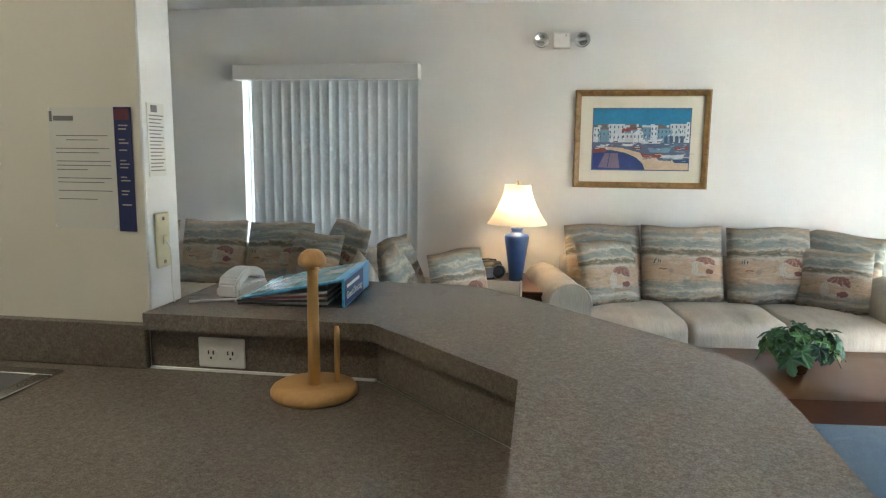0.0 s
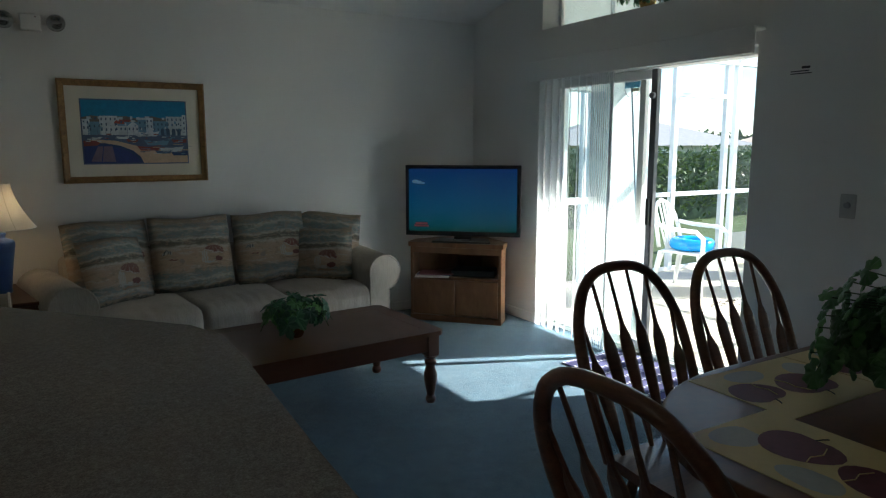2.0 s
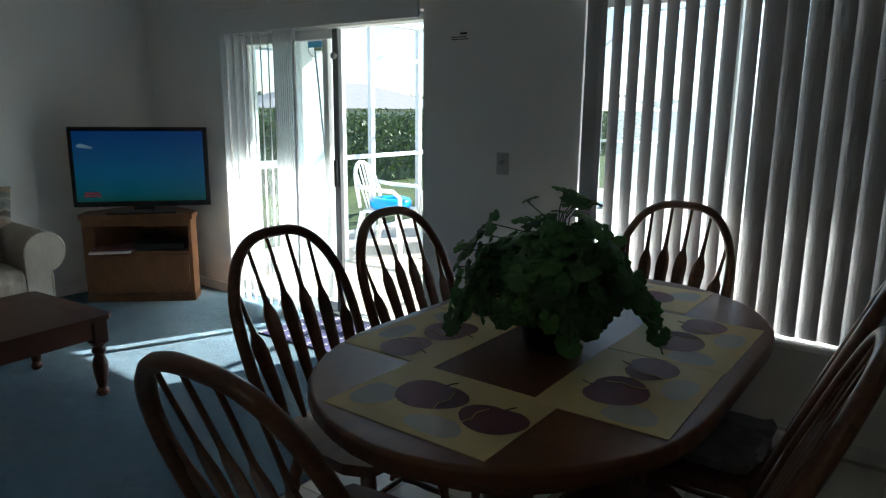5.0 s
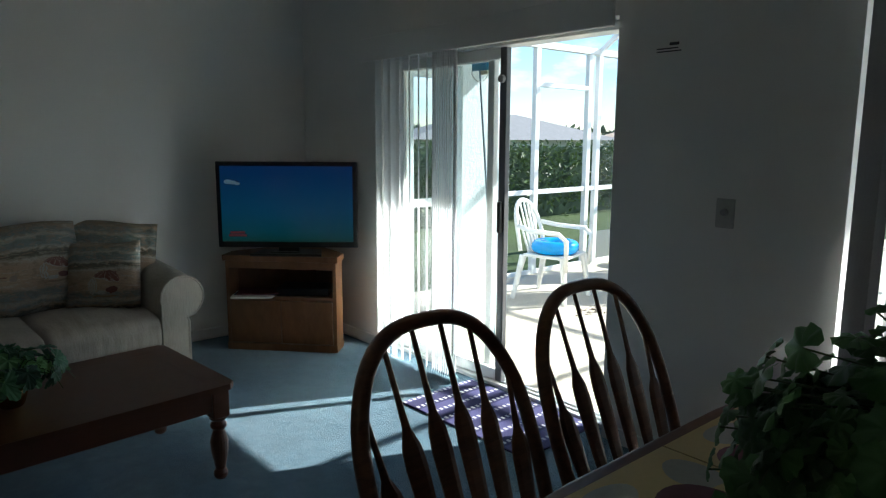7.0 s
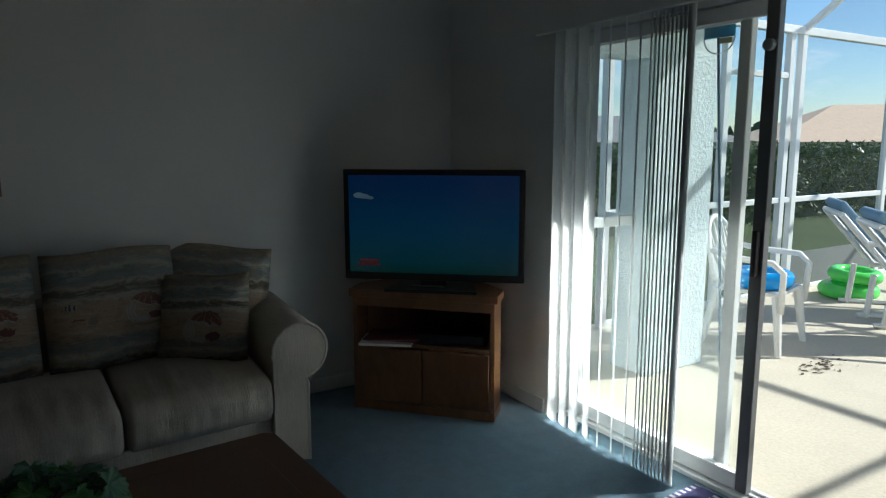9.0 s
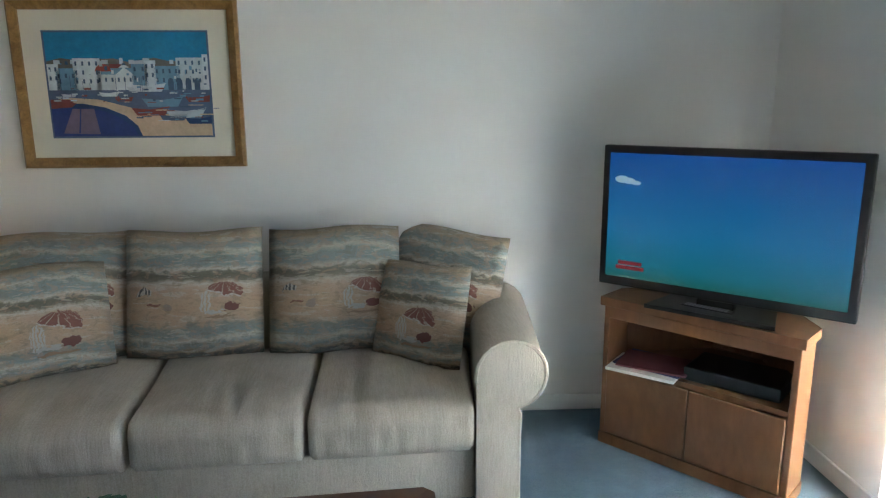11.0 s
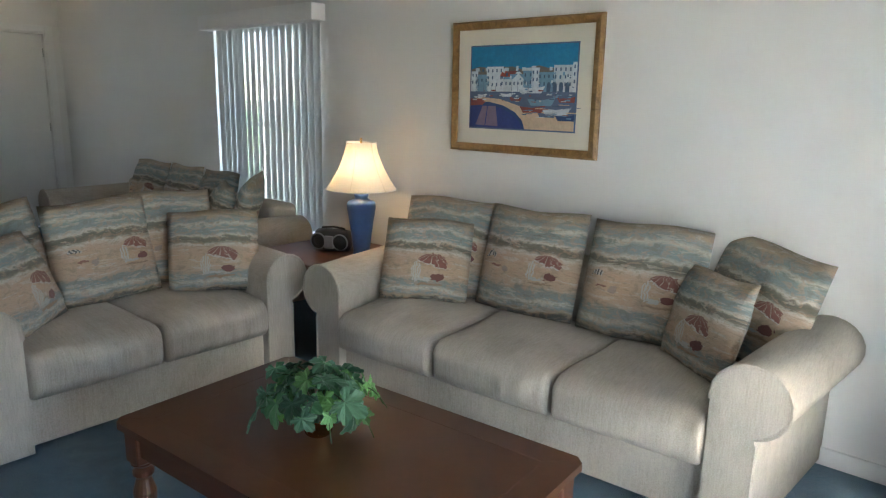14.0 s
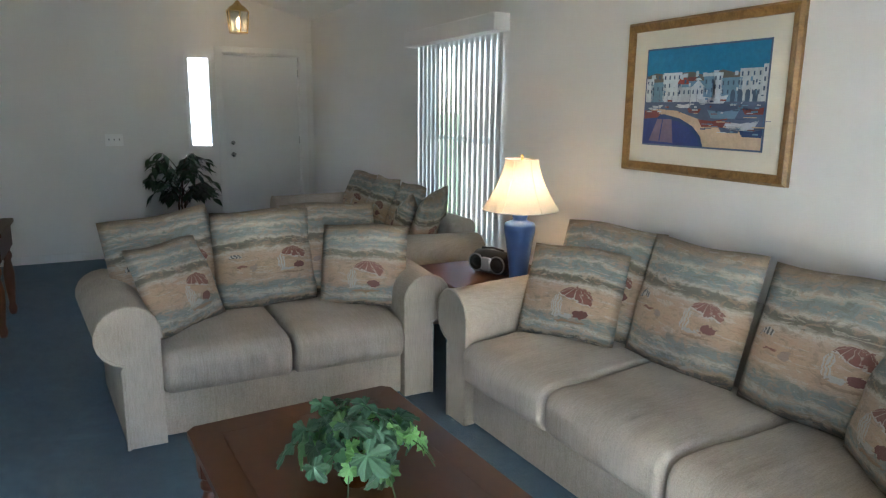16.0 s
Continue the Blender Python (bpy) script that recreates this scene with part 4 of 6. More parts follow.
for sx in (-1, 1):
    part("side_panel", bx(sx * 0.375 - 0.012, 0.004, 0.05, sx * 0.375 + 0.012, 0.165, 0.625, 0.002), LIGHT_OAK, ts)
    q = [(sx * 0.38, 0.165), (sx * 0.115, 0.49), (sx * 0.10, 0.485), (sx * 0.362, 0.165)]
    part("back_panel", prism(q if sx > 0 else q[::-1], 0.05, 0.625), LIGHT_OAK, ts)
    d = part("door", bx(min(0.003 * sx, sx * 0.36), -0.006, 0.06, max(0.003 * sx, sx * 0.36), 0.008, 0.355, 0.003), LIGHT_OAK, ts)
part("back_panel", bx(-0.115, 0.475, 0.05, 0.115, 0.488, 0.625), LIGHT_OAK, ts)
cb_ = thing("cable_box", TS @ pose(0.13, 0.16, 0.38, 0, 0, 4), "black cable box with trailing cables on the stand shelf", "cable box")
part("case", bx(-0.18, -0.11, 0, 0.18, 0.11, 0.055, 0.004), BLACK, cb_)
part("cable", tube([(-0.17, -0.1, 0.01), (-0.2, -0.12, 0.006), (-0.25, -0.06, 0.006), (-0.22, 0.05, 0.006)], 0.004, 6), BLACK, cb_)
for k, (dx, dy, ry, mt) in enumerate(((0, -0.035, 9, PAPER), (0.01, 0.012, 4, NAVY), (0.02, 0.0, 14, MAROON))):
    mg = solid("magazine", bx(-0.14, -0.10, 0, 0.14, 0.10, 0.006 + 0.006 * (k == 0)), mt, ("white bound papers", "dark glossy magazine", "colourful glossy magazine")[k] + " stacked on the stand shelf", "magazine", kind="", group="magazines")
    mg.matrix_basis = TS @ pose(-0.20 + dx, 0.075 + dy, 0.38 + (0, 0.0125, 0.019)[k], 0, 0, ry)

TVM = pose(3.025, 4.515, 0, 0, 0, -41)
tv = thing("television", TVM, "black flat screen television switched on, blue picture", "television")
part("bezel", bx(-0.475, -0.02, 0.715, 0.475, 0.02, 1.295, 0.006, 2), BLACK, tv)
part("back_shell", bx(-0.36, 0.02, 0.80, 0.36, 0.065, 1.22, 0.02, 2), BLACK, tv)
part("neck", bx(-0.07, 0.0, 0.68, 0.07, 0.04, 0.74, 0.004), BLACK, tv)
part("foot", prism([(-0.24, -0.10), (0.24, -0.10), (0.20, 0.12), (-0.20, 0.12)], 0.666, 0.682, 0.006), BLACK, tv)
SCREEN_ON, tnt, tbs = nodes_of("tv_picture")
tsp = tnt.nodes.new("ShaderNodeSeparateXYZ")
tnt.links.new(coords(tnt, "Generated"), tsp.inputs[0])
tcol = ramp(tnt, tsp.outputs[2], ((0.0, (0.02, 0.16, 0.14)), (0.12, (0.02, 0.22, 0.30)), (0.4, (0.02, 0.22, 0.46)), (1.0, (0.01, 0.10, 0.40))))
tbs.inputs["Base Color"].default_value = (0.01, 0.01, 0.012, 1)
tbs.inputs["Roughness"].default_value = 0.15
tnt.links.new(tcol, tbs.inputs["Emission Color"])
tbs.inputs["Emission Strength"].default_value = 0.045
part("screen", bx(-0.445, -0.0225, 0.755, 0.445, -0.0205, 1.265), SCREEN_ON, tv, "lit blue screen")
CLOUD = glow("tv_cloud", (0.35, 0.5, 0.6), 0.03)
TVRED = glow("tv_mark", (0.30, 0.04, 0.05), 0.03)
bm = bmesh.new()
for x, z, r, sq in ((-0.39, 1.16, 0.03, 0.5), (-0.36, 1.155, 0.026, 0.5), (-0.33, 1.148, 0.02, 0.45)):
    turn_ = pose(x, -0.0235, z, 90) @ Matrix.Diagonal((1, sq, 1, 1))
    bmesh.ops.create_circle(bm, cap_ends=True, segments=18, radius=r, matrix=turn_)
part("picture_cloud", bm, CLOUD, tv)
bm = bmesh.new()
box(bm, -0.40, -0.0245, 0.79, -0.28, -0.023, 0.805), box(bm, -0.39, -0.0245, 0.81, -0.29, -0.023, 0.825)
part("picture_mark", bm, TVRED, tv)
rc = thing("remote_control", TS @ pose(0.02, 0.07, 0.665, 0, 0, 2), "black remote control with grey keys lying on the stand", "remote control")
part("case", bx(-0.10, -0.024, 0, 0.10, 0.024, 0.02, 0.005, 2), BLACK, rc)
bm = bmesh.new()
for i in range(12):
    for j in range(3):
        box(bm, -0.085 + i * 0.014, -0.016 + j * 0.012, 0.02, -0.076 + i * 0.014, -0.008 + j * 0.012, 0.0225)
part("keys", bm, GREY_PLASTIC, rc)


# ---- framed print ----
pc = thing("framed_picture", pose(0.67, NORTH, 1.548), "gilt wood framed print of a white harbour town with boats", "picture")
W2, H2 = 0.472, 0.350
fr = [(0, 0), (0.0, -0.018), (0.012, -0.030), (0.028, -0.024), (0.044, -0.020), (0.046, 0)]
for nm, a0, b0, ax in (("frame_rail", -1, 1, "x"), ("frame_rail", 1, -1, "x"), ("frame_stile", -1, 1, "z"), ("frame_stile", 1, -1, "z")):
    bm = bmesh.new()
    ends = []
    for e in (-1, 1):
        ring = []
        for inn, dep in fr:
            if ax == "x":
                ring.append(bm.verts.new((e * (W2 - inn), dep, a0 * (H2 - inn))))
            else:
                ring.append(bm.verts.new((a0 * (W2 - inn), dep, e * (H2 - inn))))
        ends.append(ring)
    for i in range(len(fr)):
        j = (i + 1) % len(fr)
        bm.faces.new((ends[0][i], ends[0][j], ends[1][j], ends[1][i]))
    bmesh.ops.recalc_face_normals(bm, faces=bm.faces[:])
    part(nm, bm, GILT, pc, "worn gilt frame moulding")
part("mat_board", bx(-W2 + 0.04, -0.010, -H2 + 0.04, W2 - 0.04, -0.004, H2 - 0.04), MATBOARD, pc)
PAINT = {k: plain("print_" + k, c, 0.5, var=0.16, fine=60, coarse=22, relief=0) for k, c in dict(sky=(0.02, 0.22, 0.42), hills=(0.16, 0.14, 0.13), white=(0.62, 0.68, 0.72), shade=(0.16, 0.30, 0.44), window=(0.06, 0.11, 0.19), dome=(0.35, 0.07, 0.05), sand=(0.62, 0.47, 0.33), sea=(0.03, 0.07, 0.19), hull=(0.10, 0.14, 0.24), red=(0.25, 0.07, 0.06), pale=(0.52, 0.58, 0.62), blush=(0.20, 0.15, 0.22), boat=(0.035, 0.06, 0.22)).items()}
pkeys = list(PAINT)
bm = bmesh.new()
PW, PH = 0.335, 0.215


def patch(pts, key, lift):
    """One flat field of colour on the print; corners in shares of its width and height."""
    vs = [bm.verts.new(((u * 2 - 1) * PW, -0.0105 - 0.0003 * lift, (v * 2 - 1) * PH)) for u, v in pts]
    f = bm.faces.new(vs)
    f.material_index = pkeys.index(key)


def rect(u0, v0, u1, v1, key, lift):
    patch(((u0, v0), (u1, v0), (u1, v1), (u0, v1)), key, lift)


rnd = random.Random(4)
rect(-0.012, -0.018, 1.012, 1.018, "hull", 0)
rect(0, 0, 1, 1, "sky", 1)
patch([(0, 0.6), (1, 0.6), (1, 0.74)] + [(1 - i / 12, 0.74 + 0.02 * math.sin(i * 1.9)) for i in range(1, 13)], "hills", 2)
for i in range(22):
    u = rnd.uniform(0.0, 0.95)
    rect(u, 0.70, u + rnd.uniform(0.02, 0.05), 0.73 + rnd.uniform(0, 0.03), "pale", 3)
rect(0, 0.42, 1, 0.66, "shade", 3)
for u0, u1, v1, key in ((0.0, 0.07, 0.70, "white"), (0.05, 0.18, 0.64, "shade"), (0.16, 0.33, 0.755, "white"), (0.30, 0.42, 0.60, "pale"), (0.42, 0.53, 0.60, "white"), (0.52, 0.62, 0.70, "shade"), (0.60, 0.67, 0.73, "white"), (0.66, 0.82, 0.68, "shade"), (0.80, 0.97, 0.76, "pale"), (0.965, 1.0, 0.79, "white")):
    rect(u0, 0.44, u1, v1, key, 4)
    n = max(1, int((u1 - u0) / 0.035))
    for i in range(n):
        for j in range(3):
            v = v1 - 0.07 - j * 0.085
            if v > 0.5:
                a = u0 + (i + 0.3) * (u1 - u0) / n
                rect(a, v, a + 0.012, v + 0.04, "window", 6)
patch([(0.42, 0.60), (0.53, 0.60), (0.475, 0.67)], "white", 5)
patch([(0.345 + 0.05 * math.cos(a), 0.63 + 0.07 * math.sin(a)) for a in [i * math.pi / 10 for i in range(11)]], "dome", 5)
for i in range(4):
    c = 0.76 + i * 0.055
    patch([(c - 0.018, 0.43), (c + 0.018, 0.43), (c + 0.018, 0.52)] + [(c + 0.018 * math.cos(a), 0.52 + 0.045 * math.sin(a)) for a in [j * math.pi / 8 for j in range(1, 8)]] + [(c - 0.018, 0.52)], "window", 7)
rect(0, 0.08, 1, 0.45, "hull", 8)
patch([(0.25, 0.0), (1, 0.0), (1, 0.13), (0.8, 0.19), (0.52, 0.27), (0.3, 0.36), (0.1, 0.38), (0.05, 0.36), (0.35, 0.25)], "sand", 9)
rect(0, 0.30, 0.14, 0.36, "red", 10)
patch([(0, 0), (0.555, 0.0), (0.53, 0.10), (0.46, 0.20), (0.34, 0.28), (0.2, 0.32), (0, 0.32)], "sea", 10)
patch([(0, 0), (0.53, 0.0), (0.50, 0.09), (0.42, 0.18), (0.33, 0.245), (0.2, 0.28), (0, 0.27)], "boat", 10.5)
patch([(0.06, 0.03), (0.29, 0.02), (0.265, 0.27), (0.13, 0.27)], "blush", 11)
patch([(0.155, 0.03), (0.165, 0.03), (0.185, 0.27), (0.178, 0.27)], "boat", 11.5)
patch([(0.0, 0.27), (0.13, 0.285), (0.16, 0.325), (0.0, 0.315)], "red", 11)
patch([(0.44, 0.665), (0.475, 0.70), (0.51, 0.665)], "white", 6)
rect(0.385, 0.66, 0.455, 0.70, "red", 6)
for cx, cy, w, key in ((0.12, 0.40, 0.10, "pale"), (0.26, 0.42, 0.09, "hull"), (0.37, 0.41, 0.13, "white"), (0.55, 0.46, 0.14, "pale"), (0.62, 0.47, 0.22, "white"), (0.46, 0.36, 0.12, "red"), (0.70, 0.33, 0.26, "shade"), (0.62, 0.24, 0.24, "red"), (0.84, 0.22, 0.26, "pale"), (0.93, 0.36, 0.18, "red"), (0.93, 0.15, 0.2, "sea"), (0.76, 0.18, 0.18, "hull")):
    h = w * 0.42
    patch([(max(0, cx - w / 2), cy + h * 0.35), (cx - w * 0.36, cy - h * 0.4), (min(1, cx + w * 0.36), cy - h * 0.4), (min(1, cx + w / 2), cy + h * 0.5), (cx, cy + h * 0.2)], key, 12)
for i in range(46):
    u, v = rnd.uniform(0.02, 0.95), rnd.uniform(0.335, 0.47)
    rect(u, v, u + rnd.uniform(0.008, 0.05), v + rnd.uniform(0.006, 0.02), rnd.choice(("hull", "white", "red", "pale", "window", "shade")), 13)
for i in range(26):
    u, v = rnd.uniform(0.45, 0.96), rnd.uniform(0.12, 0.34)
    rect(u, v, u + rnd.uniform(0.02, 0.10), v + rnd.uniform(0.005, 0.014), rnd.choice(("hull", "window", "white", "red", "sand", "shade")), 14)
for i in range(12):
    u = rnd.uniform(0.04, 0.95)
    rect(u, 0.36, u + 0.003, rnd.uniform(0.48, 0.60), "hull", 15)
for i in range(30):
    u, v = rnd.uniform(0.0, 0.98), rnd.uniform(0.46, 0.70)
    rect(u, v, u + rnd.uniform(0.006, 0.02), v + rnd.uniform(0.01, 0.05), rnd.choice(("window", "shade", "white", "pale")), 7)
bmesh.ops.recalc_face_normals(bm, faces=bm.faces[:])
for f in bm.faces:
    if f.normal.y > 0:
        f.normal_flip()
part("print", bm, [PAINT[k] for k in pkeys], pc, "harbour print in blue, white and sand")


# ---- lamp, end table, radio ----
et = thing("end_table", pose(-0.36, 4.68, 0), "cherry-stained end table in the sofa corner", "end table")
part("tabletop", bx(-0.40, -0.34, 0.53, 0.40, 0.34, 0.555, 0.006, 2), CHERRY, et)
part("apron", bx(-0.37, -0.31, 0.43, 0.37, 0.31, 0.53, 0.003), CHERRY, et)
for sx in (-1, 1):
    for sy in (-1, 1):
        part("leg", lathe(turned_leg(0.43 / 0.775, 0.032), 14, at=(sx * 0.35, sy * 0.29, 0)), CHERRY, et, smooth=True)
lp = thing("table_lamp", pose(-0.185, 4.73, 0.555), "blue ceramic table lamp, lit, with a cream bell shade", "lamp")
part("body", lathe([(0.050, 0), (0.052, 0.012), (0.050, 0.03), (0.060, 0.12), (0.074, 0.22), (0.085, 0.285), (0.086, 0.31), (0.080, 0.325), (0.045, 0.338), (0.036, 0.348), (0.044, 0.365), (0.040, 0.372), (0.0, 0.374)], 28), BLUE_CERAMIC, lp, smooth=True)
part("neck", lathe([(0.012, 0.37), (0.012, 0.42), (0.02, 0.425), (0.02, 0.46), (0.0, 0.462)], 12), BRASS, lp)
part("harp", tube([(-0.02, 0, 0.44), (-0.055, 0, 0.50), (-0.05, 0, 0.60), (0, 0, 0.665), (0.05, 0, 0.60), (0.055, 0, 0.50), (0.02, 0, 0.44)], 0.003, 6), BRASS, lp)
part("finial", lathe([(0.006, 0.66), (0.008, 0.675), (0.004, 0.682), (0.009, 0.69), (0.0, 0.70)], 12), BRASS, lp)
bm = bmesh.new()
rings = []
for i in range(11):
    t = i / 10
    z = 0.40 + 0.27 * t
    r = 0.205 * (1 - t) ** 1.6 + 0.088 * (1 - (1 - t) ** 1.6)
    rings.append([bm.verts.new((r * (1 + 0.012 * math.cos(6 * a)) * math.cos(a), r * (1 + 0.012 * math.cos(6 * a)) * math.sin(a), z)) for a in [2 * math.pi * k / 48 for k in range(48)]])
for a, b in zip(rings, rings[1:]):
    for k in range(48):
        bm.faces.new((a[k], a[(k + 1) % 48], b[(k + 1) % 48], b[k]))
sh = part("shade", bm, SHADE, lp, "cream cloth bell shade", smooth=True)
for i in (0, 10):
    t = i / 10
    z, r = 0.40 + 0.27 * t, 0.205 * (1 - t) ** 1.6 + 0.088 * (1 - (1 - t) ** 1.6)
    part("shade_trim", tube([(r * 1.004 * math.cos(a), r * 1.004 * math.sin(a), z) for a in [2 * math.pi * k / 36 for k in range(36)]], 0.003, 6, closed=True), WHITE_PLASTIC, sh)
for k in range(6):
    a = math.pi / 3 * k
    seam = []
    for i in range(11):
        t = i / 10
        r = (0.205 * (1 - t) ** 1.6 + 0.088 * (1 - (1 - t) ** 1.6)) * 1.014
        seam.append((r * math.cos(a), r * math.sin(a), 0.40 + 0.27 * t))
    part("shade_seam", tube(seam, 0.0016, 5), MATBOARD, sh)
part("bulb", lathe([(0.012, 0.46), (0.018, 0.48), (0.03, 0.52), (0.028, 0.545), (0.0, 0.565)], 16), BULB, lp, "lit bulb", smooth=True)
pt = new("table_lamp_light", bpy.data.lights.new("table_lamp_light", "POINT"))
pt.data.energy, pt.data.color, pt.data.shadow_soft_size = 0.6, (1.0, 0.68, 0.38), 0.035
pt.location = (-0.185, 4.73, 0.555 + 0.495)

rd = thing("portable_stereo", pose(-0.395, 4.69, 0.555, 0, 0, 24), "small black and silver portable stereo on the end table", "stereo")
part("body", turn(lathe([(0.05, -0.13), (0.075, -0.12), (0.08, -0.05), (0.08, 0.05), (0.075, 0.12), (0.05, 0.13)], 22), pose(0, 0, 0.08, 0, 90, 0)), BLACK, rd, smooth=True)
for sx in (-0.085, 0.085):
    part("speaker", turn(lathe([(0.058, 0), (0.058, 0.012), (0.046, 0.016), (0.03, 0.008), (0.012, 0.006), (0.008, 0.014), (0.0, 0.015)], 24), pose(sx, -0.062, 0.078, 90)), BLACK, rd, "black speaker", smooth=True)
for sx in (-0.085, 0.085):
    part("speaker_rim", tube([(sx + 0.056 * math.cos(a), -0.075, 0.078 + 0.056 * math.sin(a)) for a in [2 * math.pi * k / 28 for k in range(28)]], 0.005, 6, closed=True), GREY_PLASTIC, rd, "silver speaker rim", smooth=True)
rd.scale = (0.86, 0.86, 0.86)
part("control_panel", bx(-0.035, -0.088, 0.03, 0.035, -0.06, 0.12, 0.006), GREY_PLASTIC, rd)
part("handle", tube([(-0.09, 0, 0.14), (-0.085, 0, 0.165), (0, 0, 0.175), (0.085, 0, 0.165), (0.09, 0, 0.14)], 0.008, 8), BLACK, rd)

# emergency light high on the wall
em = thing("emergency_light", pose(0.085, NORTH, 2.24), "white emergency light with two chrome lamp heads", "emergency light")
part("case", bx(-0.06, -0.075, -0.055, 0.06, 0, 0.05, 0.008, 2), WHITE_PLASTIC, em)
for sx in (-0.145, 0.145):
    h_ = part("lamp_head", turn(lathe([(0.02, -0.05), (0.045, -0.035), (0.055, 0.0), (0.055, 0.012), (0.048, 0.012), (0.03, -0.012), (0.0, -0.02)], 24), pose(sx, -0.06, 0.0, 82, 0, 4 if sx < 0 else -8)), CHROME, em, "chrome lamp head", smooth=True)
    part("bracket", bx(min(sx, sx * 0.4), -0.04, -0.012, max(sx, sx * 0.4), -0.02, 0.012), WHITE_PLASTIC, em)
part("indicator", turn(lathe([(0.005, 0), (0.0, 0.003)], 10), pose(0.03, -0.076, 0.03, 90)), MAROON, em)


# ---- sliding door ----
sd = tagged(new("door_slider"), "sliding glass patio door with white aluminium frame, half open", "sliding door", "", "structure")
FX = EAST + 0.13
for b in (bx(FX - 0.05, 2.243, -0.004, FX + 0.07, 4.127, 0.022, 0.003), bx(FX - 0.05, 2.243, 1.955, FX + 0.07, 4.127, 1.997, 0.003), bx(FX - 0.05, 2.243, 0.022, FX + 0.07, 2.285, 1.955, 0.003), bx(FX - 0.05, 4.085, 0.022, FX + 0.07, 4.127, 1.955, 0.003)):
    part("door_frame", b, ALUMINIUM, sd)
for y in (-0.012, 0.03):
    part("track", bx(FX + y, 2.29, 0.022, FX + y + 0.004, 4.08, 0.03), CHROME, sd)


def glass_panel(y0, y1, x, mat_near, label):
    p = part("door_panel", bx(x - 0.018, y0, 0.03, x + 0.018, y0 + 0.052, 1.95, 0.003), mat_near, sd, label)
    for b in (bx(x - 0.018, y1 - 0.06, 0.03, x + 0.018, y1, 1.95, 0.003), bx(x - 0.018, y0 + 0.052, 0.03, x + 0.018, y1 - 0.06, 0.10, 0.003), bx(x - 0.018, y0 + 0.052, 1.89, x + 0.018, y1 - 0.06, 1.95, 0.003)):
        part("panel_rail", b, ALUMINIUM, p)
    g = part("pane", bx(x - 0.003, y0 + 0.052, 0.10, x + 0.003, y1 - 0.06, 1.89), GLASS, p)
    g.visible_shadow = False
    return p


dp = glass_panel(3.033, 4.08, FX - 0.012, DARK_ALUMINIUM, "sliding panel pushed open")
glass_panel(3.17, 4.084, FX + 0.032, ALUMINIUM, "fixed glass panel")
part("door_handle", bx(FX - 0.055, 3.045, 0.92, FX - 0.03, 3.07, 1.10, 0.006, 2), BLACK, dp, "black pull handle")
part("lock", turn(lathe([(0.022, 0), (0.022, 0.02), (0.015, 0.024), (0.0, 0.024)], 16), pose(FX - 0.03, 3.06, 1.78, 0, -90, 0)), GREY_PLASTIC, dp, "round grey door alarm")

vx = 3.452
vb = thing("door_vertical_blind", pose(vx, 0, 0), "white vinyl vertical blind drawn back beside the sliding door", "blind")
part("valance", bx(-0.055, 2.20, 1.94, -0.035, 4.17, 2.085, 0.004), WALL, vb)
part("valance_top", bx(-0.035, 2.20, 2.067, 0.047, 4.17, 2.085, 0.004), WALL, vb)
part("head_rail", bx(-0.02, 2.24, 1.965, 0.02, 4.14, 1.989, 0.002), ALUMINIUM, vb)


def vane_mesh(w, z0, z1, mat_, arch=0.007):
    bm = bmesh.new()
    cols = []
    for i in range(7):
        u = i / 6 * 2 - 1
        bow = arch * (1 - u * u)
        cols.append([[bm.verts.new((u * w / 2, bow + s * 0.0005, z)) for z in (z0, z1)] for s in (-1, 1)])
    for a, b in zip(cols, cols[1:]):
        bm.faces.new((a[0][0], b[0][0], b[0][1], a[0][1]))
        bm.faces.new((a[1][1], b[1][1], b[1][0], a[1][0]))
        bm.faces.new((a[0][1], b[0][1], b[1][1], a[1][1]))
        bm.faces.new((a[1][0], b[1][0], b[0][0], a[0][0]))
    return mesh_of("vane", bm, mat_, False)


def vanes(parent, mesh, places):
    for x, y, yaw in places:
        v = new("vane", mesh)
        v.parent, v.matrix_basis = parent, pose(x, y, 0, 0, 0, yaw)


rnd = random.Random(11)
door_vane = vane_mesh(0.089, 0.018, 1.966, VINYL, 0.004)
places = [(0, y, a) for y, a in ((4.045, 80), (3.965, 72), (3.885, 76), (3.80, 64), (3.715, 47), (3.625, 46.5), (3.545, 46))]
places += [(0, 3.487 - 0.0205 * i, 43.5 + rnd.uniform(-1.5, 1.5)) for i in range(9)]
places += [(0, 3.303 - 0.008 * i, 46 + rnd.uniform(-3, 3)) for i in range(4)]
vanes(vb, door_vane, places)

# north window with blind
w1 = tagged(new("window_1"), "white framed window behind vertical blinds", "window", "", "structure")
for b in (bx(-2.352, 5.20, 0.52, -1.03, 5.25, 0.56), bx(-2.352, 5.20, 1.96, -1.03, 5.25, 2.0), bx(-2.352, 5.20, 0.56, -2.335, 5.25, 1.96), bx(-1.047, 5.20, 0.56, -1.03, 5.25, 1.96), bx(-2.335, 5.205, 1.24, -1.047, 5.245, 1.28)):
    part("window_frame", b, ALUMINIUM, w1)
part("window_sill", bx(-2.38, 5.0, 0.492, -0.925, 5.20, 0.519, 0.006), TRIM, w1)
for z0, z1 in ((0.56, 1.24), (1.28, 1.96)):
    g = part("pane", bx(-2.335, 5.222, z0, -1.047, 5.228, z1), GLASS, w1)
    g.visible_shadow = False
nbm = thing("window_vertical_blind", pose(0, 5.068, 0), "white vinyl vertical blind, nearly closed, at the north window", "blind")
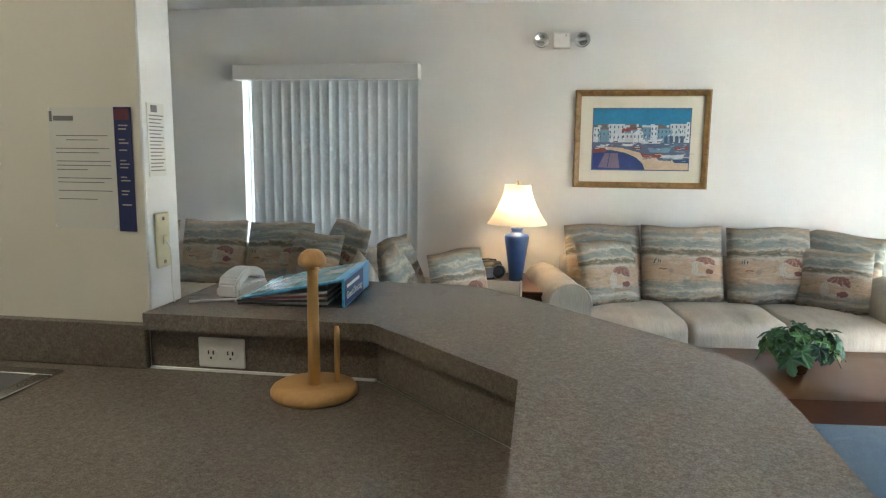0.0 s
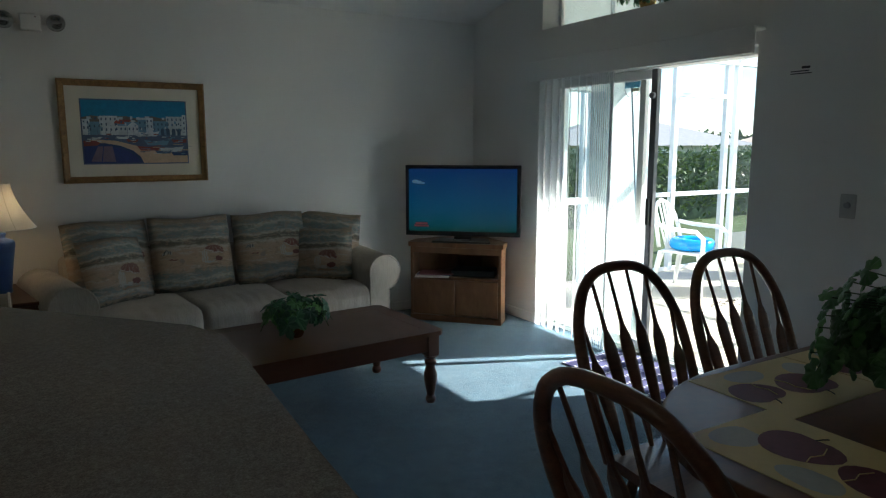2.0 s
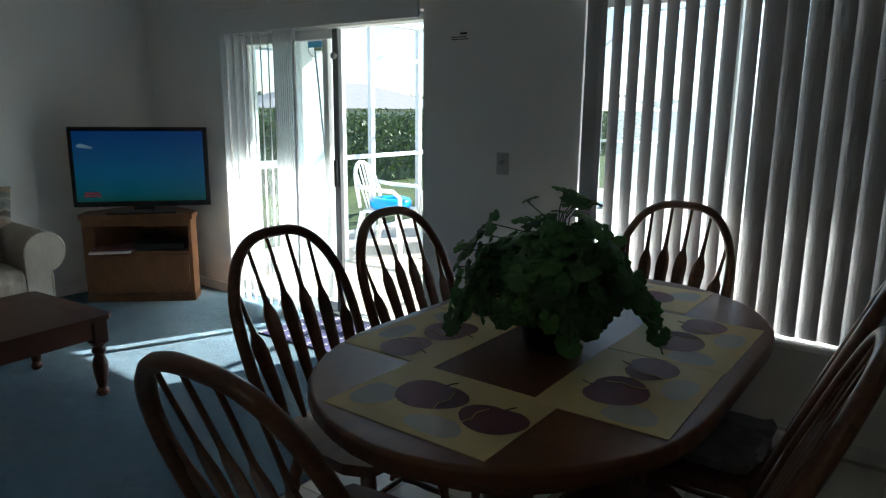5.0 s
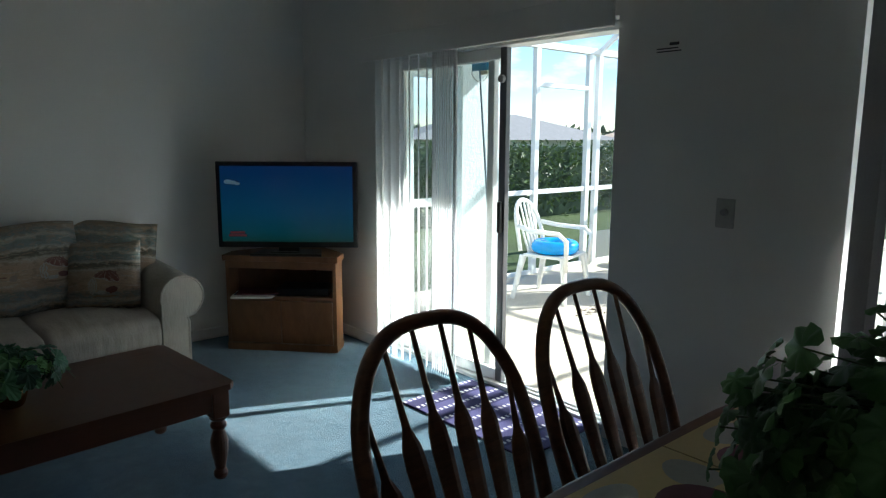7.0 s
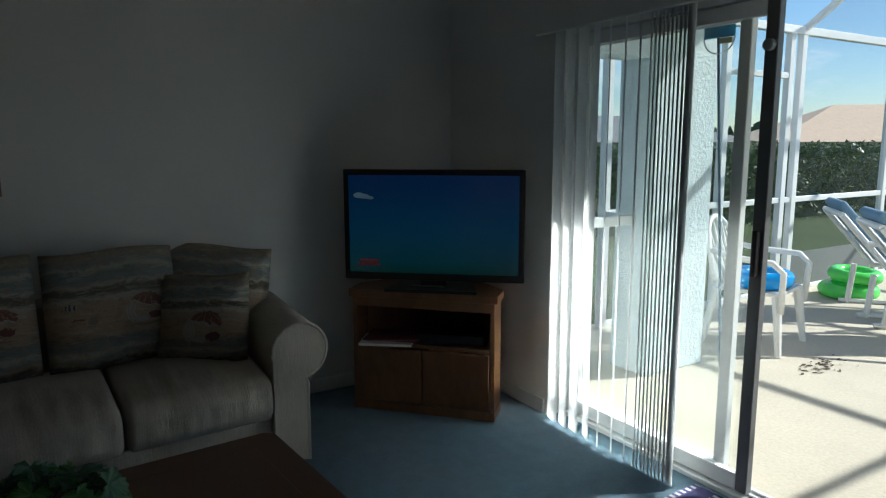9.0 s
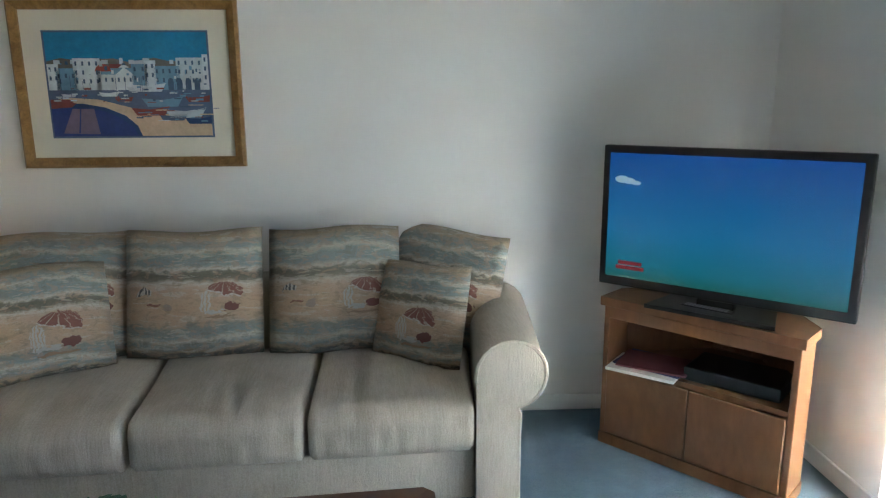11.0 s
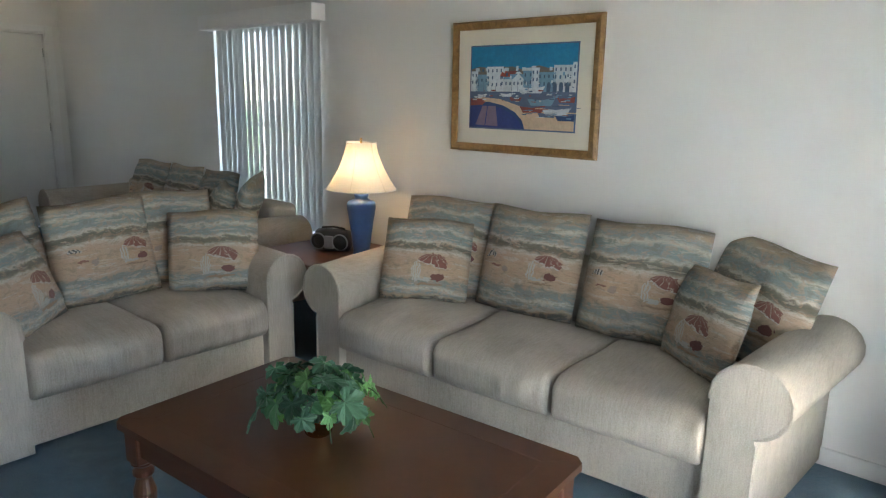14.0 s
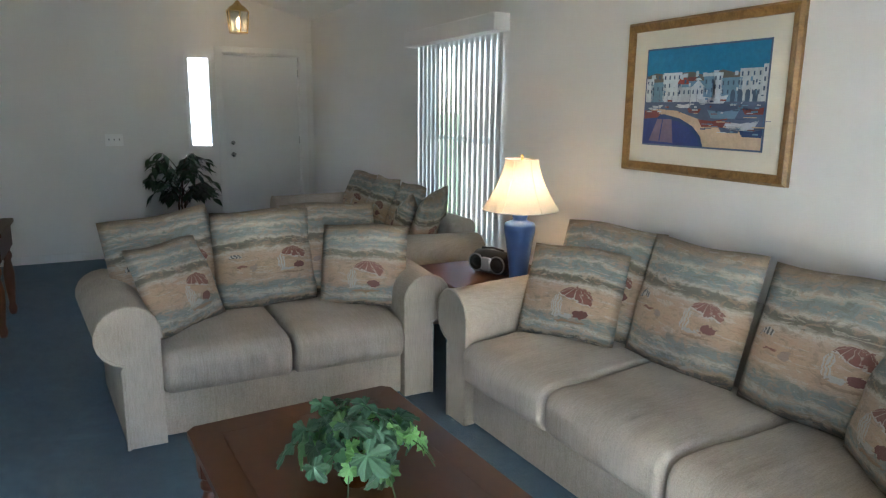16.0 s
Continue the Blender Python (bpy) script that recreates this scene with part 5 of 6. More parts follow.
part("valance", bx(-2.375, -0.088, 1.975, -0.94, 0.03, 2.085, 0.004), TRIM, nbm)
nv = vane_mesh(0.098, 0.526, 1.99, NORTH_VINYL)
vanes(nbm, nv, [(-2.222 + 0.0761 * i, 0, (-13.5 if i in (5, 7) else -9.5) + rnd.uniform(-1.2, 1.2)) for i in range(17)])

# dining window with blind
w2 = tagged(new("window_2"), "white framed dining window behind vertical blinds", "window", "", "structure")
for b in (bx(3.62, -0.10, 0.50, 3.67, 1.24, 0.54), bx(3.62, -0.10, 1.94, 3.67, 1.24, 1.98), bx(3.62, -0.10, 0.54, 3.67, -0.06, 1.94), bx(3.62, 1.20, 0.54, 3.67, 1.24, 1.94), bx(3.622, 0.55, 0.54, 3.668, 0.59, 1.94)):
    part("window_frame", b, ALUMINIUM, w2)
part("window_sill", bx(3.372, -0.12, 0.470, 3.62, 1.26, 0.499, 0.006), TRIM, w2)
for y0, y1 in ((-0.06, 0.55), (0.59, 1.20)):
    g = part("pane", bx(3.642, y0, 0.54, 3.648, y1, 1.94), GLASS, w2)
    g.visible_shadow = False
dbm = thing("dining_vertical_blind", pose(3.435, 0, 0), "grey-white fabric vertical blind, slats tilted, at the dining window", "blind")
part("valance", bx(-0.06, -0.17, 1.965, 0.063, 1.30, 2.075, 0.004), TRIM, dbm)
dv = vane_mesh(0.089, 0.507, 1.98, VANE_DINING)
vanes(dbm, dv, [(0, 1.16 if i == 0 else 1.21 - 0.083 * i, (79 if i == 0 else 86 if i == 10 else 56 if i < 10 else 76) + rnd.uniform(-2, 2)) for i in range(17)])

# high plant shelf window
w3 = tagged(new("window_3"), "high fixed window above the sliding door", "window", "", "structure")
for b in (bx(3.66, 2.24, 2.335, 3.70, 4.12, 2.365), bx(3.66, 2.24, 2.82, 3.70, 4.12, 2.85), bx(3.66, 2.24, 2.365, 3.70, 2.27, 2.82), bx(3.66, 4.09, 2.365, 3.70, 4.12, 2.82)):
    part("window_frame", b, ALUMINIUM, w3)
g = part("pane", bx(3.677, 2.27, 2.365, 3.683, 4.09, 2.82), GLASS, w3)
g.visible_shadow = False

# front door, sidelight, lantern, switches
fd = tagged(new("door_front"), "white painted front door, closed", "door", "", "structure")
part("door_leaf", bx(-5.60, 4.06, 0.0, -5.555, 4.93, 2.08, 0.003), TRIM, fd)
for b in (bx(-5.70, 4.022, 0, -5.50, 4.058, 2.107), bx(-5.70, 4.932, 0, -5.50, 4.948, 2.107), bx(-5.70, 4.058, 2.082, -5.50, 4.932, 2.107)):
    part("door_frame", b, TRIM, fd)
for b in (bx(-5.498, 3.955, 0, -5.482, 4.03, 2.17, 0.003), bx(-5.498, 4.94, 0, -5.482, 5.02, 2.17, 0.003), bx(-5.498, 4.03, 2.10, -5.482, 4.94, 2.17, 0.003)):
    part("casing", b, TRIM, fd)
for z, r in ((0.93, 0.028), (1.07, 0.024)):
    part("knob", turn(lathe([(0.012, 0), (0.012, 0.03), (r, 0.035), (r, 0.055), (0.0, 0.062)], 16), pose(-5.555, 4.12, z, 0, 90, 0)), CHROME, fd, "satin steel knob", smooth=True)
for z in (0.25, 1.05, 1.85):
    part("hinge", bx(-5.556, 4.925, z, -5.546, 4.935, z + 0.09), CHROME, fd)
w4 = tagged(new("window_4"), "narrow frosted sidelight beside the front door", "window", "", "structure")
for b in (bx(-5.498, 3.62, 1.0, -5.482, 3.66, 2.07), bx(-5.498, 3.88, 1.0, -5.482, 3.92, 2.07), bx(-5.498, 3.66, 1.0, -5.482, 3.88, 1.04), bx(-5.498, 3.66, 2.03, -5.482, 3.88, 2.07)):
    part("window_frame", b, TRIM, w4)
part("pane", bx(-5.60, 3.66, 1.04, -5.594, 3.88, 2.03), FROST, w4)
window_lamp((-5.9, 3.77, 1.55), (-4, 3.77, 1.55), 0.3, 1.1, 4)
ln = thing("entry_lantern", pose(-4.88, 4.13, 2.27), "brass and glass hanging entry lantern, lit", "pendant lamp")
ln.scale = (1.4, 1.4, 1.4)
for k in range(6):
    a = math.pi / 3 * k
    part("bar", tube([(0.07 * math.cos(a), 0.07 * math.sin(a), 0.0), (0.085 * math.cos(a), 0.085 * math.sin(a), 0.15), (0.03 * math.cos(a), 0.03 * math.sin(a), 0.20)], 0.005, 6), BRASS, ln)
    bm = bmesh.new()
    f = [bm.verts.new(p) for p in ((0.068 * math.cos(a), 0.068 * math.sin(a), 0.004), (0.068 * math.cos(a + math.pi / 3), 0.068 * math.sin(a + math.pi / 3), 0.004), (0.083 * math.cos(a + math.pi / 3), 0.083 * math.sin(a + math.pi / 3), 0.15), (0.083 * math.cos(a), 0.083 * math.sin(a), 0.15))]
    bm.faces.new(f)
    bmesh.ops.solidify(bm, geom=bm.faces[:], thickness=0.002)
    g = part("pane", bm, GLASS, ln)
    g.visible_shadow = False
part("base_ring", lathe([(0.072, -0.008), (0.076, 0), (0.06, 0.004)], 6), BRASS, ln)
part("cap", lathe([(0.09, 0.15), (0.06, 0.185), (0.03, 0.205), (0.012, 0.23), (0.0, 0.232)], 12), BRASS, ln)
part("chain", tube([(0, 0, 0.23), (0, 0, (roof_z(4.13) - 2.27) / 1.4)], 0.004, 6), BRASS, ln)
part("bulb", lathe([(0.012, 0.03), (0.022, 0.06), (0.02, 0.09), (0.0, 0.12)], 12), BULB, ln, smooth=True)
sw = thing("light_switch", pose(-4.45, 2.83, 1.16, 0, 0, 90), "white triple light switch on the wall", "light switch")
part("plate", bx(-0.08, -0.007, -0.058, 0.08, 0, 0.058, 0.003), BRIGHT_WHITE, sw)
for x in (-0.046, 0, 0.046):
    part("toggle", bx(x - 0.005, -0.018, -0.004, x + 0.005, -0.007, 0.012, 0.002), GREY_PLASTIC, sw)
th = thing("wall_control", pose(EAST, 1.685, 1.157, 0, 0, -90), "grey-white wall switch plate beside the sliding door", "wall switch")
part("plate", bx(-0.04, -0.008, -0.06, 0.04, 0, 0.06, 0.004), plain("almond_plate", (0.42, 0.42, 0.41), 0.4), th)
part("dial", turn(lathe([(0.016, 0), (0.014, 0.014), (0.0, 0.015)], 16), pose(0, -0.008, 0.005, 90)), GREY_PLASTIC, th)
tag_ = thing("wall_sign", pose(EAST, 1.98, 1.84, 0, 0, -90), "small printed sign on the wall beside the sliding door", "sign")
part("sheet", bx(-0.075, -0.002, -0.03, 0.075, 0, 0.03), WALL, tag_)
bm = bmesh.new()
box(bm, -0.06, -0.004, -0.022, 0.055, -0.002, -0.017), box(bm, -0.06, -0.004, -0.010, 0.04, -0.002, -0.005)
box(bm, 0.0, -0.006, 0.004, 0.045, -0.002, 0.016, 0.003)
part("printed_lines", bm, INK, tag_)
cn = thing("console_table", pose(-2.42, 1.86, 0), "dark wooden side table with carved legs against the kitchen wall", "side table")
part("tabletop", bx(-0.35, -0.26, 0.66, 0.35, 0.25, 0.69, 0.006, 2), CHERRY, cn)
part("drawer_case", bx(-0.32, -0.25, 0.50, 0.32, 0.23, 0.66, 0.003), CHERRY, cn)
for sx in (-1, 1):
    for sy in (-1, 1):
        part("leg", lathe(turned_leg(0.50 / 0.775, 0.035), 14, at=(sx * 0.29, sy * 0.2 - 0.01, 0)), CHERRY, cn, smooth=True)

RUG, rnt, rbs = nodes_of("striped_woven_rug")
rv = coords(rnt, "Object")
rs = rnt.nodes.new("ShaderNodeSeparateXYZ")
rnt.links.new(rv, rs.inputs[0])
row = calc(rnt, "SINE", calc(rnt, "MULTIPLY", rs.outputs[1], 62.0))
dash = calc(rnt, "SINE", calc(rnt, "ADD", calc(rnt, "MULTIPLY", rs.outputs[0], 190.0), calc(rnt, "MULTIPLY", calc(rnt, "FLOOR", calc(rnt, "MULTIPLY", rs.outputs[1], 9.87)), 1.7)))
white = calc(rnt, "MULTIPLY", calc(rnt, "GREATER_THAN", row, 0.72), calc(rnt, "GREATER_THAN", dash, 0.0))
rf = grain(rnt, rv, 180, 2)
rc_ = blend(rnt, calc(rnt, "GREATER_THAN", calc(rnt, "SINE", calc(rnt, "MULTIPLY", rs.outputs[1], 31.0)), 0.2), (0.03, 0.028, 0.095), (0.072, 0.068, 0.18))
rc_ = blend(rnt, white, rc_, (0.6, 0.58, 0.6))
rnt.links.new(rc_, rbs.inputs["Base Color"])
rbs.inputs["Roughness"].default_value = 0.95
bump(rnt, rf, 0.6, 0.004, rbs)
rg = solid("door_rug", bx(-0.27, -0.45, 0.0, 0.27, 0.45, 0.012, 0.004), RUG, "purple-blue woven rug with white dashes at the sliding door", "rug", kind="")
rg.matrix_basis = pose(3.285, 2.77, 0.0, 0, 0, 2)


# ---- dining set ----
def dining_chair(m, label):
    c = thing("dining_chair", m, label, "chair", "chairs round the dining table")
    out = [(-0.215, -0.20), (-0.235, -0.05), (-0.245, 0.12), (-0.21, 0.20), (-0.1, 0.213), (0.0, 0.216), (0.1, 0.213), (0.21, 0.20), (0.245, 0.12), (0.235, -0.05), (0.215, -0.20), (0.0, -0.215)]
    part("seat", prism(out, 0.425, 0.46, 0.012, seg=3), DARK_OAK, c, smooth=False)

    def lean(z):
        return -0.185 - 0.235 * ((z - 0.45) / 0.6) ** 1.05 if z > 0.45 else -0.185

    hoop = []
    for i in range(33):
        a = math.pi * i / 32
        s = math.sin(a) ** 0.62
        x = 0.268 * math.copysign(abs(math.cos(a)) ** 0.72, math.cos(a)) * (0.86 + 0.14 * min(1, s * 1.5))
        z = 0.45 + 0.585 * s
        hoop.append((x, lean(z), z))
    part("back_bow", tube(hoop, 0.018, 10, flat=1.1), DARK_OAK, c, smooth=True)
    for i in range(6):
        f = (i - 2.5) / 2.5
        xb, xt = f * 0.165, f * 0.218
        best = min(hoop, key=lambda p: abs(p[0] - xt) - (0.2 if p[2] > 0.8 else 0))
        zt = best[2]
        bm = bmesh.new()
        prof = [(0.0, 0.008), (0.06, 0.011), (0.30, 0.023), (0.54, 0.0285), (0.61, 0.025), (0.68, 0.010), (0.8, 0.007), (1.0, 0.0065)]
        rings = []
        for t, w in prof:
            z = 0.45 + (zt - 0.45) * t
            x = xb + (xt - xb) * t
            y = lean(z)
            d = 0.006 if w > 0.01 else 0.0055
            rings.append([bm.verts.new((x + sx * w, y + sy * d, z)) for sx, sy in ((-1, -0.4), (-0.5, -1), (0.5, -1), (1, -0.4), (1, 0.4), (0.5, 1), (-0.5, 1), (-1, 0.4))])
        for a, b in zip(rings, rings[1:]):
            for k in range(8):
                bm.faces.new((a[k], a[(k + 1) % 8], b[(k + 1) % 8], b[k]))
        part("spindle", bm, DARK_OAK, c, smooth=False)
    ends = {}
    for sx in (-1, 1):
        for sy in (-1, 1):
            top, bot = Vector((sx * 0.15, sy * 0.14, 0.43)), Vector((sx * 0.205, sy * 0.205 - 0.01, 0.0))
            pts = [bot.lerp(top, t) for t in (0, 0.06, 0.2, 0.28, 0.3, 0.34, 0.38, 0.5, 0.62, 0.66, 0.7, 0.85, 1)]
            part("leg", tube(pts, [0.011, 0.013, 0.016, 0.019, 0.014, 0.021, 0.014, 0.02, 0.022, 0.015, 0.021, 0.018, 0.014], 12), DARK_OAK, c, smooth=True)
            ends[sx, sy] = bot.lerp(top, 0.40)
    for sx in (-1, 1):
        a, b = ends[sx, -1], ends[sx, 1]
        part("stretcher", tube([a.lerp(b, t) for t in (0, 0.2, 0.35, 0.5, 0.65, 0.8, 1)], [0.008, 0.011, 0.009, 0.015, 0.009, 0.011, 0.008], 10), DARK_OAK, c, smooth=True)
    a, b = (ends[-1, -1] + ends[-1, 1]) / 2, (ends[1, -1] + ends[1, 1]) / 2
    part("stretcher", tube([a.lerp(b, t) for t in (0, 0.2, 0.35, 0.5, 0.65, 0.8, 1)], [0.008, 0.011, 0.009, 0.015, 0.009, 0.011, 0.008], 10), DARK_OAK, c, smooth=True)
    return c


CHAIR = "dark-stained oak arrow-back dining chair with a bowed back"
ch = dining_chair(pose(1.82, 1.13, 0, 0, 0, 181), CHAIR)
for m in (pose(2.385, 1.13, 0, 0, 0, 178), pose(1.335, 0.69, 0, 0, 0, -87), pose(2.98, 0.67, 0, 0, 0, 90), pose(1.75, 0.20, 0, 0, 0, 2), pose(2.36, 0.22, 0, 0, 0, -1)):
    copy_thing(ch, m)
sc_ = part("seat_cushion", puff(-0.19, -0.17, 0.462, 0.19, 0.19, 0.488, 0.008, 1.0), SEAT_PAD, None, "", True)
sc_.matrix_basis = pose(2.36, 0.22, 0, 0, 0, -1)
tagged(sc_, "grey patterned seat cushion on a dining chair", "seat cushion")


def oval(cx0, cx1, cy, a, b, n=20):
    o = [(cx1 + a * math.cos(t), cy + b * math.sin(t)) for t in [-math.pi / 2 + math.pi * i / n for i in range(n + 1)]]
    return o + [(cx0 - a * math.cos(t), cy + b * math.sin(t)) for t in [math.pi / 2 - math.pi * i / n for i in range(n + 1)]]


dt = thing("dining_table", pose(2.2, 0.64, 0), "oval oak pedestal dining table with eased edge", "dining table")
part("tabletop", prism(oval(-0.30, 0.30, 0, 0.60, 0.54), 0.715, 0.75, 0.013, seg=4), TABLE_OAK, dt)
part("edge_band", prism(oval(-0.30, 0.30, 0, 0.585, 0.525), 0.695, 0.715, 0.006), DARK_OAK, dt)
part("apron", prism(oval(-0.30, 0.30, 0, 0.47, 0.42), 0.62, 0.695), DARK_OAK, dt)
for sx in (-0.32, 0.32):
    part("pedestal", lathe([(0.09, 0.10), (0.10, 0.14), (0.075, 0.2), (0.06, 0.3), (0.085, 0.4), (0.095, 0.47), (0.06, 0.53), (0.08, 0.57), (0.10, 0.62)], 24, at=(sx, 0, 0)), DARK_OAK, dt, smooth=True)
    for sy in (-1, 1):
        part("foot", tube([(sx, sy * 0.05, 0.19), (sx, sy * 0.2, 0.17), (sx, sy * 0.33, 0.09), (sx, sy * 0.40, 0.03), (sx, sy * 0.44, 0.022)], [0.04, 0.042, 0.034, 0.026, 0.02], 10), DARK_OAK, dt, smooth=True)
part("stretcher", bx(-0.30, -0.02, 0.14, 0.30, 0.02, 0.20, 0.006), DARK_OAK, dt)

rnd = random.Random(5)


def blob(bm, cx, cy, rx, ry, z, n=22, seed=0, dent=0.12):
    r_ = random.Random(seed)
    ph2 = r_.uniform(0, 6)
    vs = []
    for i in range(n):
        a = 2 * math.pi * i / n
        k = 1 - dent * math.exp(-((a - math.pi / 2) / 0.28) ** 2) + 0.05 * math.sin(3 * a + ph2)
        vs.append(bm.verts.new((cx + rx * k * math.cos(a), cy + ry * k * math.sin(a), z)))
    bm.faces.new(vs)


def placemat(m, seed):
    p = thing("placemat", m, "cream vinyl placemat printed with maroon apples", "placemat", "placemats on the dining table")
    part("sheet", bx(-0.232, -0.168, 0, 0.232, 0.168, 0.002), PLACEMAT, p)
    bm = bmesh.new()
    blob(bm, -0.165, -0.055, 0.055, 0.068, 0.0023, seed=seed + 3)
    part("printed_pear", bm, PEAR_GREY, p)
    bm = bmesh.new()
    blob(bm, 0.055, -0.105, 0.075, 0.045, 0.0023, seed=seed + 4)
    part("printed_pear", bm, PEAR_GREY, p)
    for k, (cx, cy, w) in enumerate(((-0.05, 0.022, 1.0), (0.145, 0.0, 0.88))):
        bm = bmesh.new()
        blob(bm, cx, cy, 0.098 * w, 0.08 * w, 0.0027 + 0.0003 * k, seed=seed + k)
        part("printed_apple", bm, MAROON, p)
        part("printed_stem", tube([(cx, cy + 0.066 * w, 0.003), (cx + 0.006, cy + 0.086 * w, 0.003), (cx + 0.014, cy + 0.098 * w, 0.003)], 0.0016, 5), INK, p)
        sx = 1 if k else -1
        part("printed_highlight", tube([(cx - 0.055 * sx * w, cy - 0.062 * w, 0.0034), (cx - 0.045 * sx * w, cy - 0.03 * w, 0.0034), (cx - 0.055 * sx * w, cy + 0.005 * w, 0.0034), (cx - 0.04 * sx * w, cy + 0.045 * w, 0.0034)], 0.0016, 5), PLACEMAT, p)
    return p


pm = placemat(pose(1.56, 0.645, 0.75, 0, 0, -90), 1)
for m in (pose(1.96, 0.97, 0.75, 0, 0, 180), pose(2.43, 0.97, 0.75, 0, 0, 180), pose(1.94, 0.318, 0.7505, 0, 0, 1), pose(2.41, 0.318, 0.75, 0, 0, 0), pose(2.84, 0.645, 0.75, 0, 0, 90)):
    copy_thing(pm, m)


# ---- plants ----
def leaf_mesh(name, outline, mat_, fold=0.25, curl=0.2, size=1.0):
    """A leaf in the xy plane, stalk at the origin, tip along +y; outline gives its half width along its length."""
    bm = bmesh.new()
    mid, lft, rgt = [], [], []
    for t, w in outline:
        z = -curl * t * t * size
        mid.append(bm.verts.new((0, t * size, z)))
        lft.append(bm.verts.new((-w * size, (t - 0.03) * size, z + fold * w * size)))
        rgt.append(bm.verts.new((w * size, (t - 0.03) * size, z + fold * w * size)))
    for i in range(len(outline) - 1):
        bm.faces.new((mid[i], mid[i + 1], lft[i + 1], lft[i]))
        bm.faces.new((mid[i], rgt[i], rgt[i + 1], mid[i + 1]))
    bmesh.ops.remove_doubles(bm, verts=bm.verts[:], dist=0.0005)
    return mesh_of(name, bm, mat_, False)


def palmate_leaf(name, mat_, lobes, depth, wave, seed):
    """A broad leaf about one unit across, stalk at the origin and tip along +y, with lobes round its rim and a rippled blade."""
    rnd = random.Random(seed)
    bm = bmesh.new()
    n = 30
    hub = bm.verts.new((0, 0.30, 0.03))
    rings = [[], []]
    for i in range(n + 1):
        a = -math.pi * 0.5 + math.radians(14) + i / n * math.radians(332)
        peak = abs(((a - math.pi / 2) * lobes / (2 * math.pi)) % 1.0 - 0.5) * 2
        r = 0.47 + depth * (peak ** 1.5 - 0.6) + 0.06 * max(0.0, math.sin(a)) + rnd.uniform(-0.03, 0.03)
        if i in (0, n):
            r = 0.30
        for ring, k, lift in ((0, 0.55, 0.03), (1, 1.0, -0.05)):
            ripple = wave * k * math.cos(lobes * (a - math.pi / 2)) + rnd.uniform(-0.012, 0.012)
            rings[ring].append(bm.verts.new((r * k * math.cos(a), 0.30 + r * k * math.sin(a), lift + ripple)))
    for i in range(n):
        bm.faces.new((hub, rings[0][i], rings[0][i + 1]))
        bm.faces.new((rings[0][i], rings[1][i], rings[1][i + 1], rings[0][i + 1]))
    return mesh_of(name, bm, mat_, True)


def lobed_leaf(name, mat_, seed):
    """An ivy leaf about one unit long: five pointed lobes, a toothed rim and creased veins."""
    rnd = random.Random(seed)
    tips = ((90, 0.66), (35, 0.56), (145, 0.54), (-22, 0.44), (202, 0.45))
    bm = bmesh.new()
    hub = bm.verts.new((0, 0.30, 0.0))
    n = 44
    inner, rim = [], []
    for i in range(n + 1):
        deg = -62 + 304 * i / n
        gap, reach = min((abs(deg - a), r) for a, r in tips)
        r = reach - 0.19 * min(1.0, gap / 29) ** 0.8 + (0.022 if i % 2 else -0.014) + rnd.uniform(-0.012, 0.012)
        if i in (0, n):
            r = 0.24
        a = math.radians(deg)
        crease = 0.05 * min(1.0, gap / 28)
        inner.append(bm.verts.new((0.55 * r * math.cos(a), 0.30 + 0.55 * r * math.sin(a), crease + rnd.uniform(-0.01, 0.01))))
        rim.append(bm.verts.new((r * math.cos(a), 0.30 + r * math.sin(a), 1.4 * crease - 0.16 * r * r + rnd.uniform(-0.03, 0.03))))
    for i in range(n):
        bm.faces.new((hub, inner[i], inner[i + 1]))
        bm.faces.new((inner[i], rim[i], rim[i + 1], inner[i + 1]))
    return mesh_of(name, bm, mat_, False)


BLADE = [(0.0, 0.01), (0.15, 0.10), (0.35, 0.18), (0.55, 0.19), (0.75, 0.13), (0.9, 0.06), (1.0, 0.005)]


def leaves_on(parent, mesh, spots, rnd, size, droop=0.4):
    for p, out in spots:
        ob = new("leaf", mesh)
        ob.parent = parent
        d = Vector((out.x, out.y, out.z - droop + rnd.uniform(-0.3, 0.3))).normalized()
        up = (Vector((rnd.uniform(-0.5, 0.5), rnd.uniform(-0.5, 0.5), 1)) + out * 0.7).normalized()
        xax = d.cross(up).normalized()
        zax = xax.cross(d)
        s = size * rnd.uniform(0.7, 1.2)
        ob.matrix_basis = Matrix.Translation(p) @ Matrix((xax, d, zax)).transposed().to_4x4() @ Matrix.Scale(s, 4)


